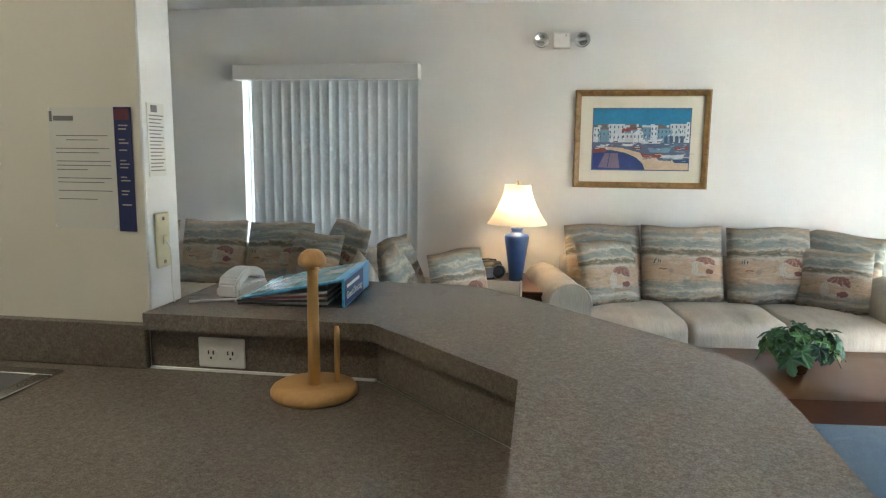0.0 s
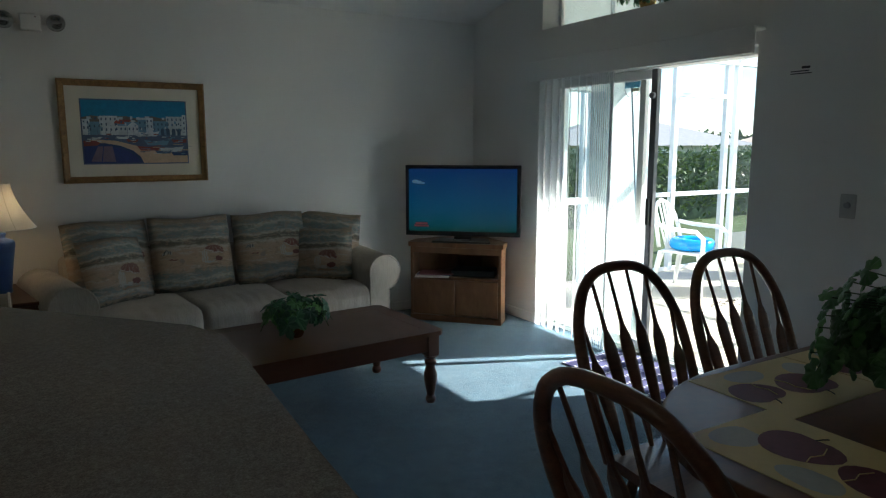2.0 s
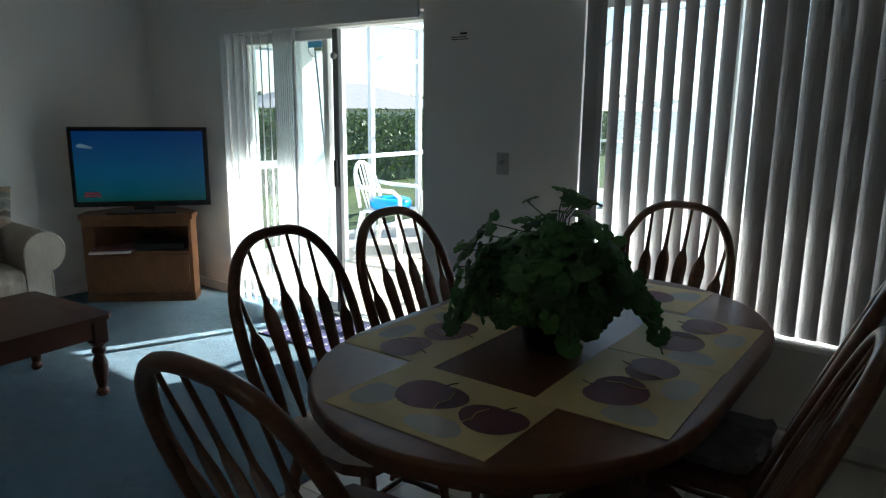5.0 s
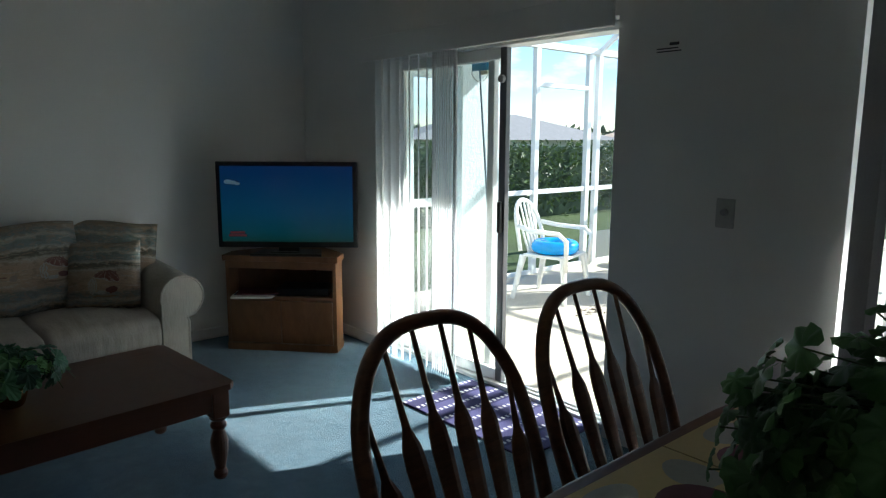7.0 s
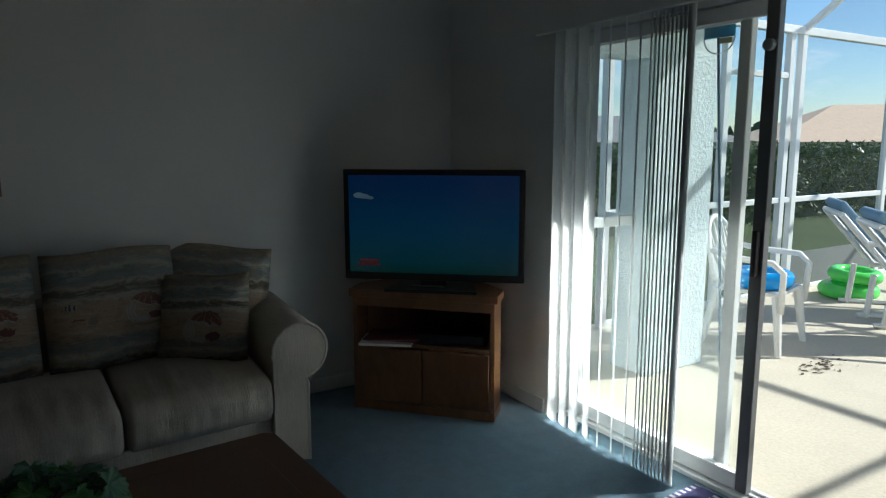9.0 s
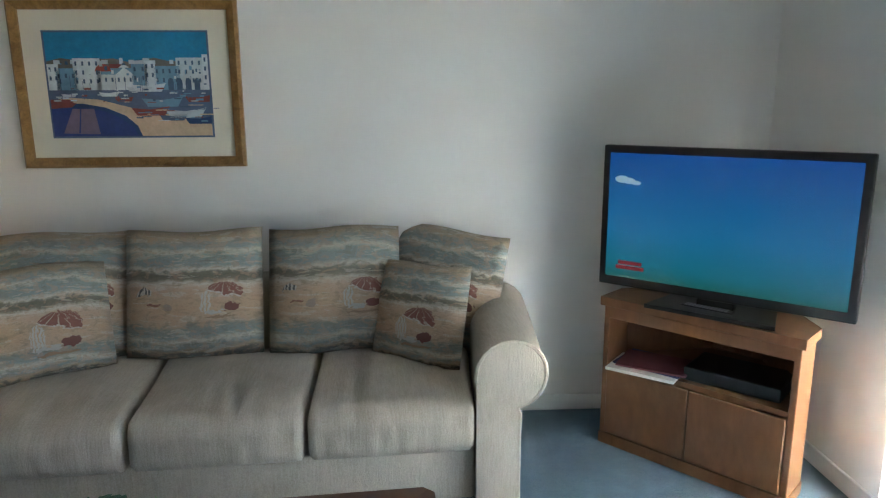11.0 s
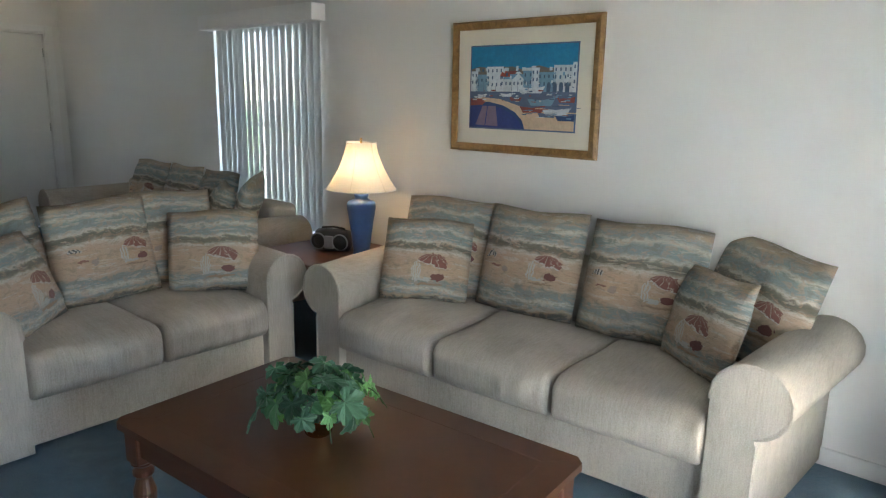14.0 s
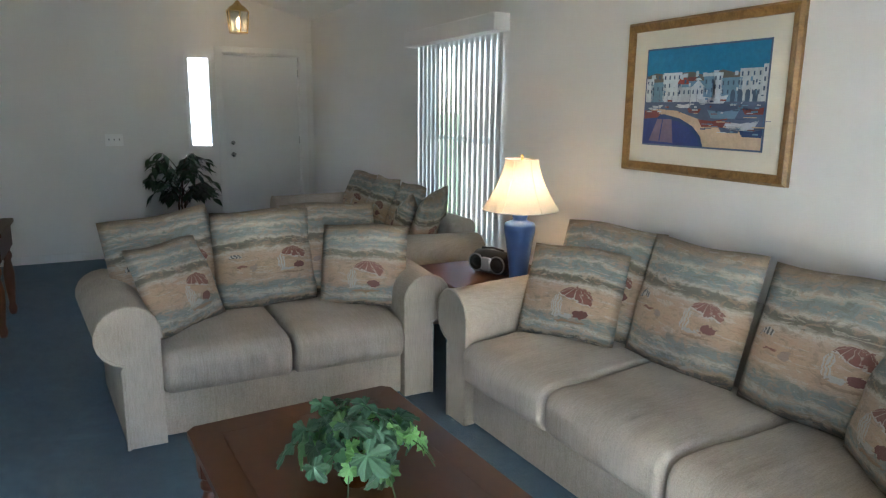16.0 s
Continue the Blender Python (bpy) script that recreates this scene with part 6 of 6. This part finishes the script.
def bushy(name, m, label, mesh, count, rad, height, base_z, size, seed, pot, trails=0, headings=(), tip_mesh=None):
    """A dome of leaves that face outwards, on thin stalks, with some trailing strands."""
    rnd = random.Random(seed)
    p = thing(name, m, label, "plant")
    pot(p)
    vine = bmesh.new()
    lead = []
    for i in range(int(count * 0.78)):
        a, e = rnd.uniform(0, 2 * math.pi), math.asin(rnd.uniform(-0.25, 1.0))
        k = rnd.uniform(0.6, 1.12) if i % 4 else rnd.uniform(0.35, 0.7)
        k *= 1 + 0.16 * math.sin(3 * a + seed) + 0.10 * math.sin(5 * a + 2 * seed)
        n = Vector((math.cos(e) * math.cos(a), math.cos(e) * math.sin(a), math.sin(e)))
        q = Vector((n.x * rad * k, n.y * rad * k, max(0.03, base_z + n.z * height * k)))
        lead.append((q, n))
        if i % 3 == 0 or k > 0.95:
            mid = Vector((q.x * 0.4, q.y * 0.4, base_z + 0.75 * (q.z - base_z) + 0.02))
            tube([(0, 0, base_z - 0.03), mid, q], 0.002, 5, vine)
    per = max(3, int(count * 0.22) // max(1, trails))
    for s_ in range(trails):
        a = math.radians(headings[s_ % len(headings)] + rnd.uniform(-14, 14)) if headings else rnd.uniform(0, 2 * math.pi)
        o = Vector((math.cos(a), math.sin(a), 0))
        reach = rad * rnd.uniform(1.05, 1.5)
        pts = [o * reach * t ** 0.8 + Vector((0, 0, max(0.02, base_z + height * 0.5 * math.sin(t * 2.2) - 0.85 * height * t ** 3 - 0.1 * base_z * t))) for t in [i / 8 for i in range(9)]]
        tube(pts, 0.002, 5, vine)
        for i in range(per):
            t = 0.5 + 0.5 * i / per
            k = min(7, int(t * 8))
            b = a + rnd.uniform(-1.2, 1.2)
            lead.append((pts[k].lerp(pts[k + 1], t * 8 - k), Vector((math.cos(b), math.sin(b), rnd.uniform(0.1, 0.7))).normalized()))
    part("vine", vine, STEM, p)
    dome = int(count * 0.78)
    for i, (q, n) in enumerate(lead):
        young = tip_mesh and (i >= dome or i % 5 == 0)
        ob = new("leaf", tip_mesh if young else mesh)
        ob.parent = p
        d = Vector((rnd.gauss(0, 0.45), rnd.gauss(0, 0.45), -0.75 + rnd.gauss(0, 0.35))) + n * 0.35
        zax = (n + Vector((rnd.gauss(0, 0.3), rnd.gauss(0, 0.3), rnd.gauss(0.15, 0.3)))).normalized()
        d = (d - zax * d.dot(zax)).normalized()
        xax = d.cross(zax).normalized()
        ob.matrix_basis = Matrix.Translation(q - d * size * 0.4) @ Matrix((xax, d, zax)).transposed().to_4x4() @ Matrix.Scale(size * rnd.uniform(0.7, 1.2) * (0.72 if tip_mesh and i >= dome else 1.0), 4)
    return p


def inner_foliage(p, mesh, count, rad, height, base_z, size, seed):
    """More leaves inside a bush, joined into one part."""
    rnd = random.Random(seed)
    vs, fs = [], []
    for i in range(count):
        a, e = rnd.uniform(0, 2 * math.pi), math.asin(rnd.uniform(-0.3, 0.95))
        k = rnd.uniform(0.45, 0.98)
        n = Vector((math.cos(e) * math.cos(a), math.cos(e) * math.sin(a), math.sin(e)))
        d = Vector((rnd.gauss(0, 0.5), rnd.gauss(0, 0.5), -0.6)) + n * 0.3
        zax = (n + Vector((rnd.gauss(0, 0.35), rnd.gauss(0, 0.35), rnd.gauss(0.15, 0.3)))).normalized()
        d = (d - zax * d.dot(zax)).normalized()
        m_ = Matrix.Translation((n.x * rad * k, n.y * rad * k, max(0.05, base_z + n.z * height * k))) @ Matrix((d.cross(zax).normalized(), d, zax)).transposed().to_4x4() @ Matrix.Scale(size * rnd.uniform(0.7, 1.2), 4)
        k0 = len(vs)
        vs += [tuple(m_ @ v.co) for v in mesh.vertices]
        fs += [tuple(k0 + j for j in f.vertices) for f in mesh.polygons]
    me = bpy.data.meshes.new("foliage")
    me.from_pydata(vs, [], fs)
    me.materials.append(mesh.materials[0])
    f_ = new("foliage", me)
    f_.parent, f_["kind"] = p, "stuff"


def brass_pot(p):
    part("pot", lathe([(0.035, 0), (0.042, 0.006), (0.055, 0.045), (0.06, 0.08), (0.056, 0.085), (0.05, 0.07), (0.0, 0.07)], 22), BRASS, p, "small brass pot", smooth=True)


def dark_pot(p):
    part("pot", lathe([(0.075, 0), (0.08, 0.006), (0.10, 0.12), (0.108, 0.15), (0.10, 0.15), (0.09, 0.135), (0.0, 0.135)], 26), BLACK, p, "dark plastic pot", smooth=True)


def basket(p):
    b = part("basket", lathe([(0.12, 0), (0.14, 0.01), (0.17, 0.25), (0.18, 0.28), (0.165, 0.28), (0.155, 0.24), (0.0, 0.24)], 26), WICKER, p, "reddish wicker basket")
    for z in (0.04, 0.08, 0.12, 0.16, 0.20, 0.24):
        r = 0.142 + 0.115 * z
        part("weave_band", tube([((r + 0.004 * (k % 2)) * math.cos(2 * math.pi * k / 36), (r + 0.004 * (k % 2)) * math.sin(2 * math.pi * k / 36), z) for k in range(36)], 0.009, 6, closed=True), WICKER, b)


ivy_leaf = lobed_leaf("leaf", IVY, 5)
young_ivy_leaf = lobed_leaf("leaf", YOUNG_IVY, 6)
heart_leaf = palmate_leaf("leaf", POTHOS, 8, 0.05, 0.035, 6)
ficus_leaf = leaf_mesh("leaf", BLADE, FICUS, 0.2, 0.35)
bushy("ivy_plant", pose(1.20, 3.30, 0.43), "green silk ivy in a small brass pot on the coffee table", ivy_leaf, 66, 0.158, 0.108, 0.115, 0.112, 3, brass_pot, 5, (66, -25, 75, 190, -5), young_ivy_leaf)
bush = bushy("trailing_plant", pose(2.08, 0.625, 0.75), "large bushy trailing green plant in a dark pot", heart_leaf, 300, 0.235, 0.228, 0.18, 0.078, 8, dark_pot, 8, (135, -70, 155, -45, 20, -95, 95, 205))
inner_foliage(bush, heart_leaf, 240, 0.245, 0.225, 0.18, 0.070, 15)
bushy("shelf_ivy", pose(3.60, 3.15, 2.335), "green ivy in a pot on the high plant shelf", ivy_leaf, 60, 0.16, 0.12, 0.08, 0.07, 13, brass_pot, 3)


def small_tree(name, m, label, n_br, height, spread, count, seed, pot, crown_from=0.35):
    rnd = random.Random(seed)
    p = thing(name, m, label, "plant")
    pot(p)
    bm = bmesh.new()
    spots = []
    for s in range(3):
        tube([(0.02 * math.cos(s * 2.1), 0.02 * math.sin(s * 2.1), 0.2), (0.04 * math.cos(s * 2.1 + 1), 0.04 * math.sin(s * 2.1 + 1), height * 0.4), (0.05 * math.cos(s), 0.05 * math.sin(s), height * 0.8)], [0.012, 0.01, 0.005], 7, bm)
    for b in range(n_br):
        a = rnd.uniform(0, 6.283)
        z0 = height * rnd.uniform(crown_from, 0.8)
        r = spread * rnd.uniform(0.5, 1.1) * (1.0 if z0 < 0.65 * height else 0.75)
        o = Vector((math.cos(a), math.sin(a), 0))
        pts = [Vector((0.03 * math.cos(a), 0.03 * math.sin(a), z0)) + o * r * t + Vector((0, 0, height * 0.22 * math.sin(t * 2.0) - 0.1 * t * t)) for t in (0, 0.25, 0.5, 0.75, 1)]
        tube(pts, [0.005, 0.004, 0.003, 0.0025, 0.002], 5, bm)
        for i in range(count // n_br):
            t = rnd.uniform(0.25, 1) * 4
            k = min(3, int(t))
            c = a + rnd.uniform(-1.6, 1.6)
            spots.append((pts[k].lerp(pts[k + 1], t - k), Vector((math.cos(c), math.sin(c), rnd.uniform(-0.3, 0.4)))))
    part("trunk", bm, BARK, p)
    leaves_on(p, ficus_leaf, spots, rnd, 0.14, 0.35)
    return p


small_tree("entry_plant", pose(-5.06, 3.46, 0), "dark green silk ficus in a wicker basket beside the front door", 40, 1.05, 0.40, 300, 21, basket, 0.34)
small_tree("dining_plant", pose(3.20, -0.55, 0), "green silk ficus tree in a wicker basket by the dining window", 26, 1.95, 0.42, 230, 22, basket, 0.5)


# ---- patio ----
solid("ground", bx(-300, -300, -0.6, 300, 300, -0.10), GRASS, "lawn reaching to the horizon", "ground")
solid("pavement_patio", bx(3.72, -6, -0.3, 12.5, 5.40, -0.015, 0.01), CONCRETE, "cream textured concrete pool deck", "patio")
bm = bmesh.new()
box(bm, 3.72, -3.4, 2.88, 5.35, 4.6, 3.0)
solid("lanai_roof", bm, TRIM, "white lanai ceiling over the patio door", "roof")
solid("lanai_beam", bx(5.15, -3.4, 2.46, 5.35, 4.6, 2.88), STUCCO, "pale stucco lanai beam", "beam")
solid("lanai_column", bx(4.42, 4.30, -0.015, 4.96, 4.60, 2.88, 0.01), STUCCO, "pale blue-white textured stucco column", "column")
solid("lanai_header", bx(3.72, 4.34, 1.92, 4.42, 4.56, 2.88), STUCCO, "pale stucco header over the lanai opening", "wall")
solid("lanai_side", bx(3.72, 4.34, -0.015, 3.98, 4.56, 1.92), STUCCO, "pale stucco wall beside the lanai opening", "wall")
solid("lanai_rail", bx(3.98, 4.42, 0.93, 4.42, 4.47, 0.99, 0.004), ALUMINIUM, "white aluminium rail across the lanai opening", "rail")

pb = thing("pool_brush", pose(3.735, 3.38, 0), "blue pool brush with a long pole leaning on the glass door", "pool brush")
part("pole", tube([(0.15, -0.025, -0.015), (0.07, -0.008, 1.03), (0.0, 0.005, 1.86)], 0.006, 8), CUSHION_BLUE, pb)
part("brush_head", prism([(0.012 * math.cos(a), 0.075 * math.sin(a)) for a in [2 * math.pi * k / 20 for k in range(20)]], 1.855, 1.955, 0.005), SKY_BLUE_CARD, pb, "flat blue brush head")
part("tag", bx(0.0, -0.06, 1.83, 0.012, 0.0, 1.853, 0.002), IVORY, pb, "yellowed paper tag")
part("hoop", tube([(0.0, 0.075 * math.cos(a), 1.86 - 0.07 * math.sin(a)) for a in [math.pi * k / 12 for k in range(13)]], 0.003, 6), CHROME, pb)

cg = thing("screen_enclosure", pose(0, 0, 0), "white aluminium screen enclosure round the patio", "screen enclosure")
CY = 5.30
posts = (5.02, 6.38, 7.27, 7.45, 9.10, 10.80, 12.45)
for x in posts:
    part("post", bx(x - 0.035, CY - 0.03, -0.015, x + 0.035, CY + 0.03, 2.40, 0.004), ALUMINIUM, cg)
part("top_beam", bx(5.0, CY - 0.035, 2.40, 12.5, CY + 0.035, 2.47, 0.004), ALUMINIUM, cg)
part("mid_rail", bx(5.05, CY - 0.02, 0.86, 12.42, CY + 0.02, 0.91, 0.003), ALUMINIUM, cg)
part("door_header", bx(6.40, CY - 0.025, 2.0, 7.25, CY + 0.025, 2.05, 0.003), ALUMINIUM, cg)
part("kick_panel", bx(7.48, CY - 0.008, 0.03, 12.42, CY + 0.008, 0.36), KICK, cg, "grey kick panel")
part("bottom_rail", bx(5.05, CY - 0.02, -0.015, 12.42, CY + 0.02, 0.03, 0.003), ALUMINIUM, cg)
part("return_post", bx(4.97, 4.60, -0.015, 5.03, 4.66, 2.88), ALUMINIUM, cg)
part("return_rail", bx(4.98, 4.66, 0.86, 5.02, 5.27, 0.91), ALUMINIUM, cg)
for x in (7.45, 9.10, 10.80, 12.45):
    part("roof_beam", tube([(x, CY, 2.44), (x, 4.3, 3.15), (x, -5.5, 3.15)], 0.035, 4), ALUMINIUM, cg)
for y in (4.3, 1.2, -2.0):
    part("purlin", tube([(5.36, y, 2.9), (7.45, y, 3.15), (12.45, y, 3.15)], 0.03, 4), ALUMINIUM, cg)
for y in (3.0, 0.6, -2, -5):
    part("post", bx(12.42, y - 0.03, -0.015, 12.48, y + 0.03, 3.15), ALUMINIUM, cg)
part("mid_rail", bx(12.43, -5, 0.86, 12.47, CY, 0.91), ALUMINIUM, cg)
for x0, x1 in zip(posts[3:], posts[4:]):
    bm = bmesh.new()
    f = [bm.verts.new(p) for p in ((x0, CY, 0.36), (x1, CY, 0.36), (x1, CY, 2.40), (x0, CY, 2.40))]
    bm.faces.new(f)
    part("screen_panel", bm, SCREEN, cg, "fine grey insect screen")
    bm = bmesh.new()
    f = [bm.verts.new(p) for p in ((x0, CY, 2.47), (x1, CY, 2.47), (x1, 4.3, 3.15), (x0, 4.3, 3.15))]
    bm.faces.new(f)
    part("screen_panel", bm, SCREEN, cg)


def torus(R, r, bm=None):
    return tube([(R * math.cos(2 * math.pi * k / 36), R * math.sin(2 * math.pi * k / 36), r) for k in range(36)], r, 14, bm, closed=True)


pcx = thing("patio_chair", pose(5.68, 4.41, -0.015, 0, 0, -165), "white moulded plastic patio armchair", "patio chair")
part("seat", prism([(-0.22, -0.2), (-0.24, 0.22), (0.24, 0.22), (0.22, -0.2)], 0.40, 0.425, 0.008), WHITE_PLASTIC, pcx)
for sx in (-1, 1):
    for y0, y1 in ((-0.2, -0.28), (0.2, 0.25)):
        part("leg", tube([(sx * 0.22, y0, 0.41), (sx * 0.27, y1, 0.0)], [0.035, 0.022], 8), WHITE_PLASTIC, pcx)
    part("armrest", tube([(sx * 0.25, 0.24, 0.30), (sx * 0.28, 0.25, 0.58), (sx * 0.29, 0.18, 0.64), (sx * 0.28, -0.1, 0.65), (sx * 0.23, -0.25, 0.68)], 0.022, 8), WHITE_PLASTIC, pcx, smooth=True)
arc = [(0.24 * math.cos(a), -0.22 - 0.12 * math.sin(a) ** 0.8, 0.45 + 0.45 * math.sin(a) ** 0.6) for a in [math.pi * i / 20 for i in range(21)]]
bkp = part("backrest", tube(arc, 0.02, 8), WHITE_PLASTIC, pcx, smooth=True)
for i in range(5):
    x = -0.14 + 0.07 * i
    zt = 0.45 + 0.45 * (1 - (x / 0.24) ** 2) ** 0.3
    part("back_slat", tube([(x * 0.8, -0.2, 0.42), (x, -0.33, zt)], 0.018, 6, flat=0.5), WHITE_PLASTIC, bkp)
fb = solid("swim_ring", torus(0.158, 0.062), FLOAT_BLUE, "blue inflatable swim ring on the patio chair", "swim ring", kind="", group="swim rings", smooth=True)
fb.matrix_basis = pose(5.67, 4.385, 0.41)
fg = solid("swim_ring", torus(0.19, 0.068), FLOAT_GREEN, "bright green inflatable swim ring on the patio", "swim ring", kind="", group="swim rings", smooth=True)
fg.matrix_basis = pose(7.75, 4.85, -0.015)
fg2 = solid("swim_ring", torus(0.17, 0.06), FLOAT_GREEN, "green inflatable swim ring stacked on another", "swim ring", kind="", group="swim rings", smooth=True)
fg2.matrix_basis = pose(7.80, 4.83, 0.135, 4, 0, 0)


def lounger(m):
    c = thing("sun_lounger", m, "white tube sun lounger with a blue-grey cushion, back raised", "sun lounger", "patio loungers")
    for sy in (-0.28, 0.28):
        part("side_rail", tube([(0.42, sy, 0.36), (1.7, sy, 0.36)], 0.025, 8), WHITE_PLASTIC, c)
        part("back_rail", tube([(0.45, sy, 0.36), (0.03, sy, 0.85)], 0.025, 8), WHITE_PLASTIC, c)
        part("armrest", tube([(0.22, sy * 1.05, 0.62), (0.95, sy * 1.05, 0.60), (0.97, sy * 1.05, 0.36)], 0.022, 8), WHITE_PLASTIC, c)
        for x in (0.3, 1.5):
            part("leg", tube([(x, sy, 0.36), (x - 0.03, sy, 0.0)], 0.025, 8), WHITE_PLASTIC, c)
        part("foot_rail", tube([(0.2, sy, 0.02), (1.5, sy, 0.02)], 0.022, 8), WHITE_PLASTIC, c)
    part("cross_bar", tube([(0.03, -0.28, 0.85), (0.03, 0.28, 0.85)], 0.025, 8), WHITE_PLASTIC, c)
    part("cushion", turn(bx(0.0, -0.25, 0.0, 0.72, 0.25, 0.07, 0.025, 3), pose(0.47, 0, 0.38, 0, 180 + 49, 0) @ pose(0, 0, -0.07)), CUSHION_BLUE, c, "blue-grey back cushion", smooth=True)
    part("cushion", bx(0.5, -0.25, 0.385, 1.68, 0.25, 0.455, 0.025, 3), CUSHION_BLUE, c, "blue-grey seat cushion", smooth=True)
    return c


lg_ = lounger(pose(7.12, 4.74, -0.015, 0, 0, -48))
copy_thing(lg_, pose(6.47, 4.11, -0.015, 0, 0, -48))

# dry leaves on the deck
rnd = random.Random(31)
bm = bmesh.new()
for i in range(60):
    x, y = 5.57 + rnd.gauss(0, 0.12), 3.845 + rnd.gauss(0, 0.05)
    r = rnd.uniform(0.01, 0.03)
    a = rnd.uniform(0, 6.28)
    vs = [bm.verts.new((x + r * math.cos(a + b) * k, y + r * math.sin(a + b) * k, -0.012 + 0.006 * (b > 2))) for b, k in ((0, 1), (1.57, 0.4), (3.14, 1), (4.71, 0.4))]
    bm.faces.new(vs)
solid("dry_leaves", bm, BARK, "small heap of dry brown leaves on the deck", "leaves", kind="stuff")

# hedge, neighbours, far trees
rnd = random.Random(40)
me_v, me_f = [], []
for i in range(15000):
    x = rnd.uniform(1.5, 26)
    top = 1.50 + 0.10 * noise.noise((x * 0.9, 0, 0)) + 0.07 * noise.noise((x * 4, 3, 0))
    z = top * rnd.random() ** 0.6 - 0.1
    y = 9.1 + (rnd.random() ** 2) * 0.9 + 0.12 * noise.noise((x * 2, z * 2, 5)) - 0.15 * (z / top)
    s = rnd.uniform(0.035, 0.075)
    d, e = Vector((rnd.gauss(0, 1), rnd.gauss(0, 1), rnd.gauss(0, 1))).normalized(), Vector((rnd.gauss(0, 1), rnd.gauss(0, 1), rnd.gauss(0, 1))).normalized()
    c = Vector((x, y, z))
    k = len(me_v)
    me_v += [c - d * s, c + e * s * 0.45, c + d * s, c - e * s * 0.45]
    me_f.append((k, k + 1, k + 2, k + 3))
hm = bpy.data.meshes.new("hedge")
hm.from_pydata([tuple(v) for v in me_v], [], me_f)
hm.materials.append(HEDGE)
tagged(new("hedge", hm), "clipped dense green hedge behind the patio", "hedge", "", "stuff")
# solid dark box behind the leaves: the shade inside the hedge, put in as colour
solid("hedge_core", bx(1.5, 9.45, -0.1, 26, 9.9, 1.30), FICUS, "plain dark box inside the hedge, standing in for its inner shade", "hedge", kind="stuff")


def house(m, w, d, eave, apex, roof_mat, label):
    h_ = thing("neighbour_house", m, label, "house", "neighbour houses")
    part("wall", bx(-w / 2, -d / 2, 0, w / 2, d / 2, eave), HOUSE_WALL, h_)
    bm = bmesh.new()
    o = 0.5
    b_ = [bm.verts.new(p) for p in ((-w / 2 - o, -d / 2 - o, eave), (w / 2 + o, -d / 2 - o, eave), (w / 2 + o, d / 2 + o, eave), (-w / 2 - o, d / 2 + o, eave))]
    t_ = [bm.verts.new(p) for p in ((-w / 2 + d / 2, 0, apex), (w / 2 - d / 2, 0, apex))]
    bm.faces.new(b_[::-1])
    bm.faces.new((b_[0], b_[1], t_[1], t_[0])), bm.faces.new((b_[1], b_[2], t_[1])), bm.faces.new((b_[2], b_[3], t_[0], t_[1])), bm.faces.new((b_[3], b_[0], t_[0]))
    bmesh.ops.recalc_face_normals(bm, faces=bm.faces[:])
    part("roof", bm, roof_mat, h_)
    for i in range(3):
        x = -w / 2 + (i + 0.7) * w / 3.4
        wi = part("window", bx(x, -d / 2 - 0.03, 0.9, x + 1.2, -d / 2 + 0.02, 2.1), TRIM, h_)
        part("pane", bx(x + 0.08, -d / 2 - 0.05, 0.98, x + 1.12, -d / 2 - 0.03, 2.02), DARK_GLASS, wi)
    return h_


house(pose(56, 30, -1.0, 0, 0, -38), 16, 12, 2.4, 5.2, ROOF_PINK, "far house with a pinkish tiled hip roof")
house(pose(38, 38, -1.0, 0, 0, -25), 15, 11, 2.4, 4.3, ROOF_GREY, "far house with a grey shingle hip roof")
house(pose(62, 12, -1.0, 0, 0, -60), 16, 12, 2.4, 5.0, ROOF_GREY, "far house with a dark grey roof")
me_v, me_f = [], []
for i in range(5000):
    a = rnd.uniform(-0.2, 1.75)
    r = rnd.uniform(115, 135)
    top = 3.4 + 1.4 * noise.noise((a * 14, 0, 0)) + 1.5 * noise.noise((a * 45, 2, 0))
    c = Vector((r * math.cos(a), r * math.sin(a), top * rnd.random()))
    d, e = Vector((rnd.gauss(0, 1), rnd.gauss(0, 1), rnd.gauss(0, 1))).normalized(), Vector((rnd.gauss(0, 1), rnd.gauss(0, 1), rnd.gauss(0, 1))).normalized()
    s = rnd.uniform(0.5, 1.2)
    k = len(me_v)
    me_v += [c - d * s, c + e * s * 0.7, c + d * s, c - e * s * 0.7]
    me_f.append((k, k + 1, k + 2, k + 3))
fm = bpy.data.meshes.new("far_trees")
fm.from_pydata([tuple(v) for v in me_v], [], me_f)
fm.materials.append(FAR_WOODS)
tagged(new("far_trees", fm), "distant line of trees", "trees", "", "stuff")

# floor tiles, last
bm = bmesh.new()
box(bm, 0, 0, -0.006, 0.30, 0.30, 0.0, 0.002)
tile_mesh = mesh_of("tile", bm, TILE)
tile_floor = bpy.data.objects["floor_tile"]
for i in range(10):
    for j in range(9):
        t = new("tile", tile_mesh)
        t.parent, t.matrix_basis = tile_floor, pose(0.42 + 0.304 * i, -1.13 + 0.304 * j, 0)
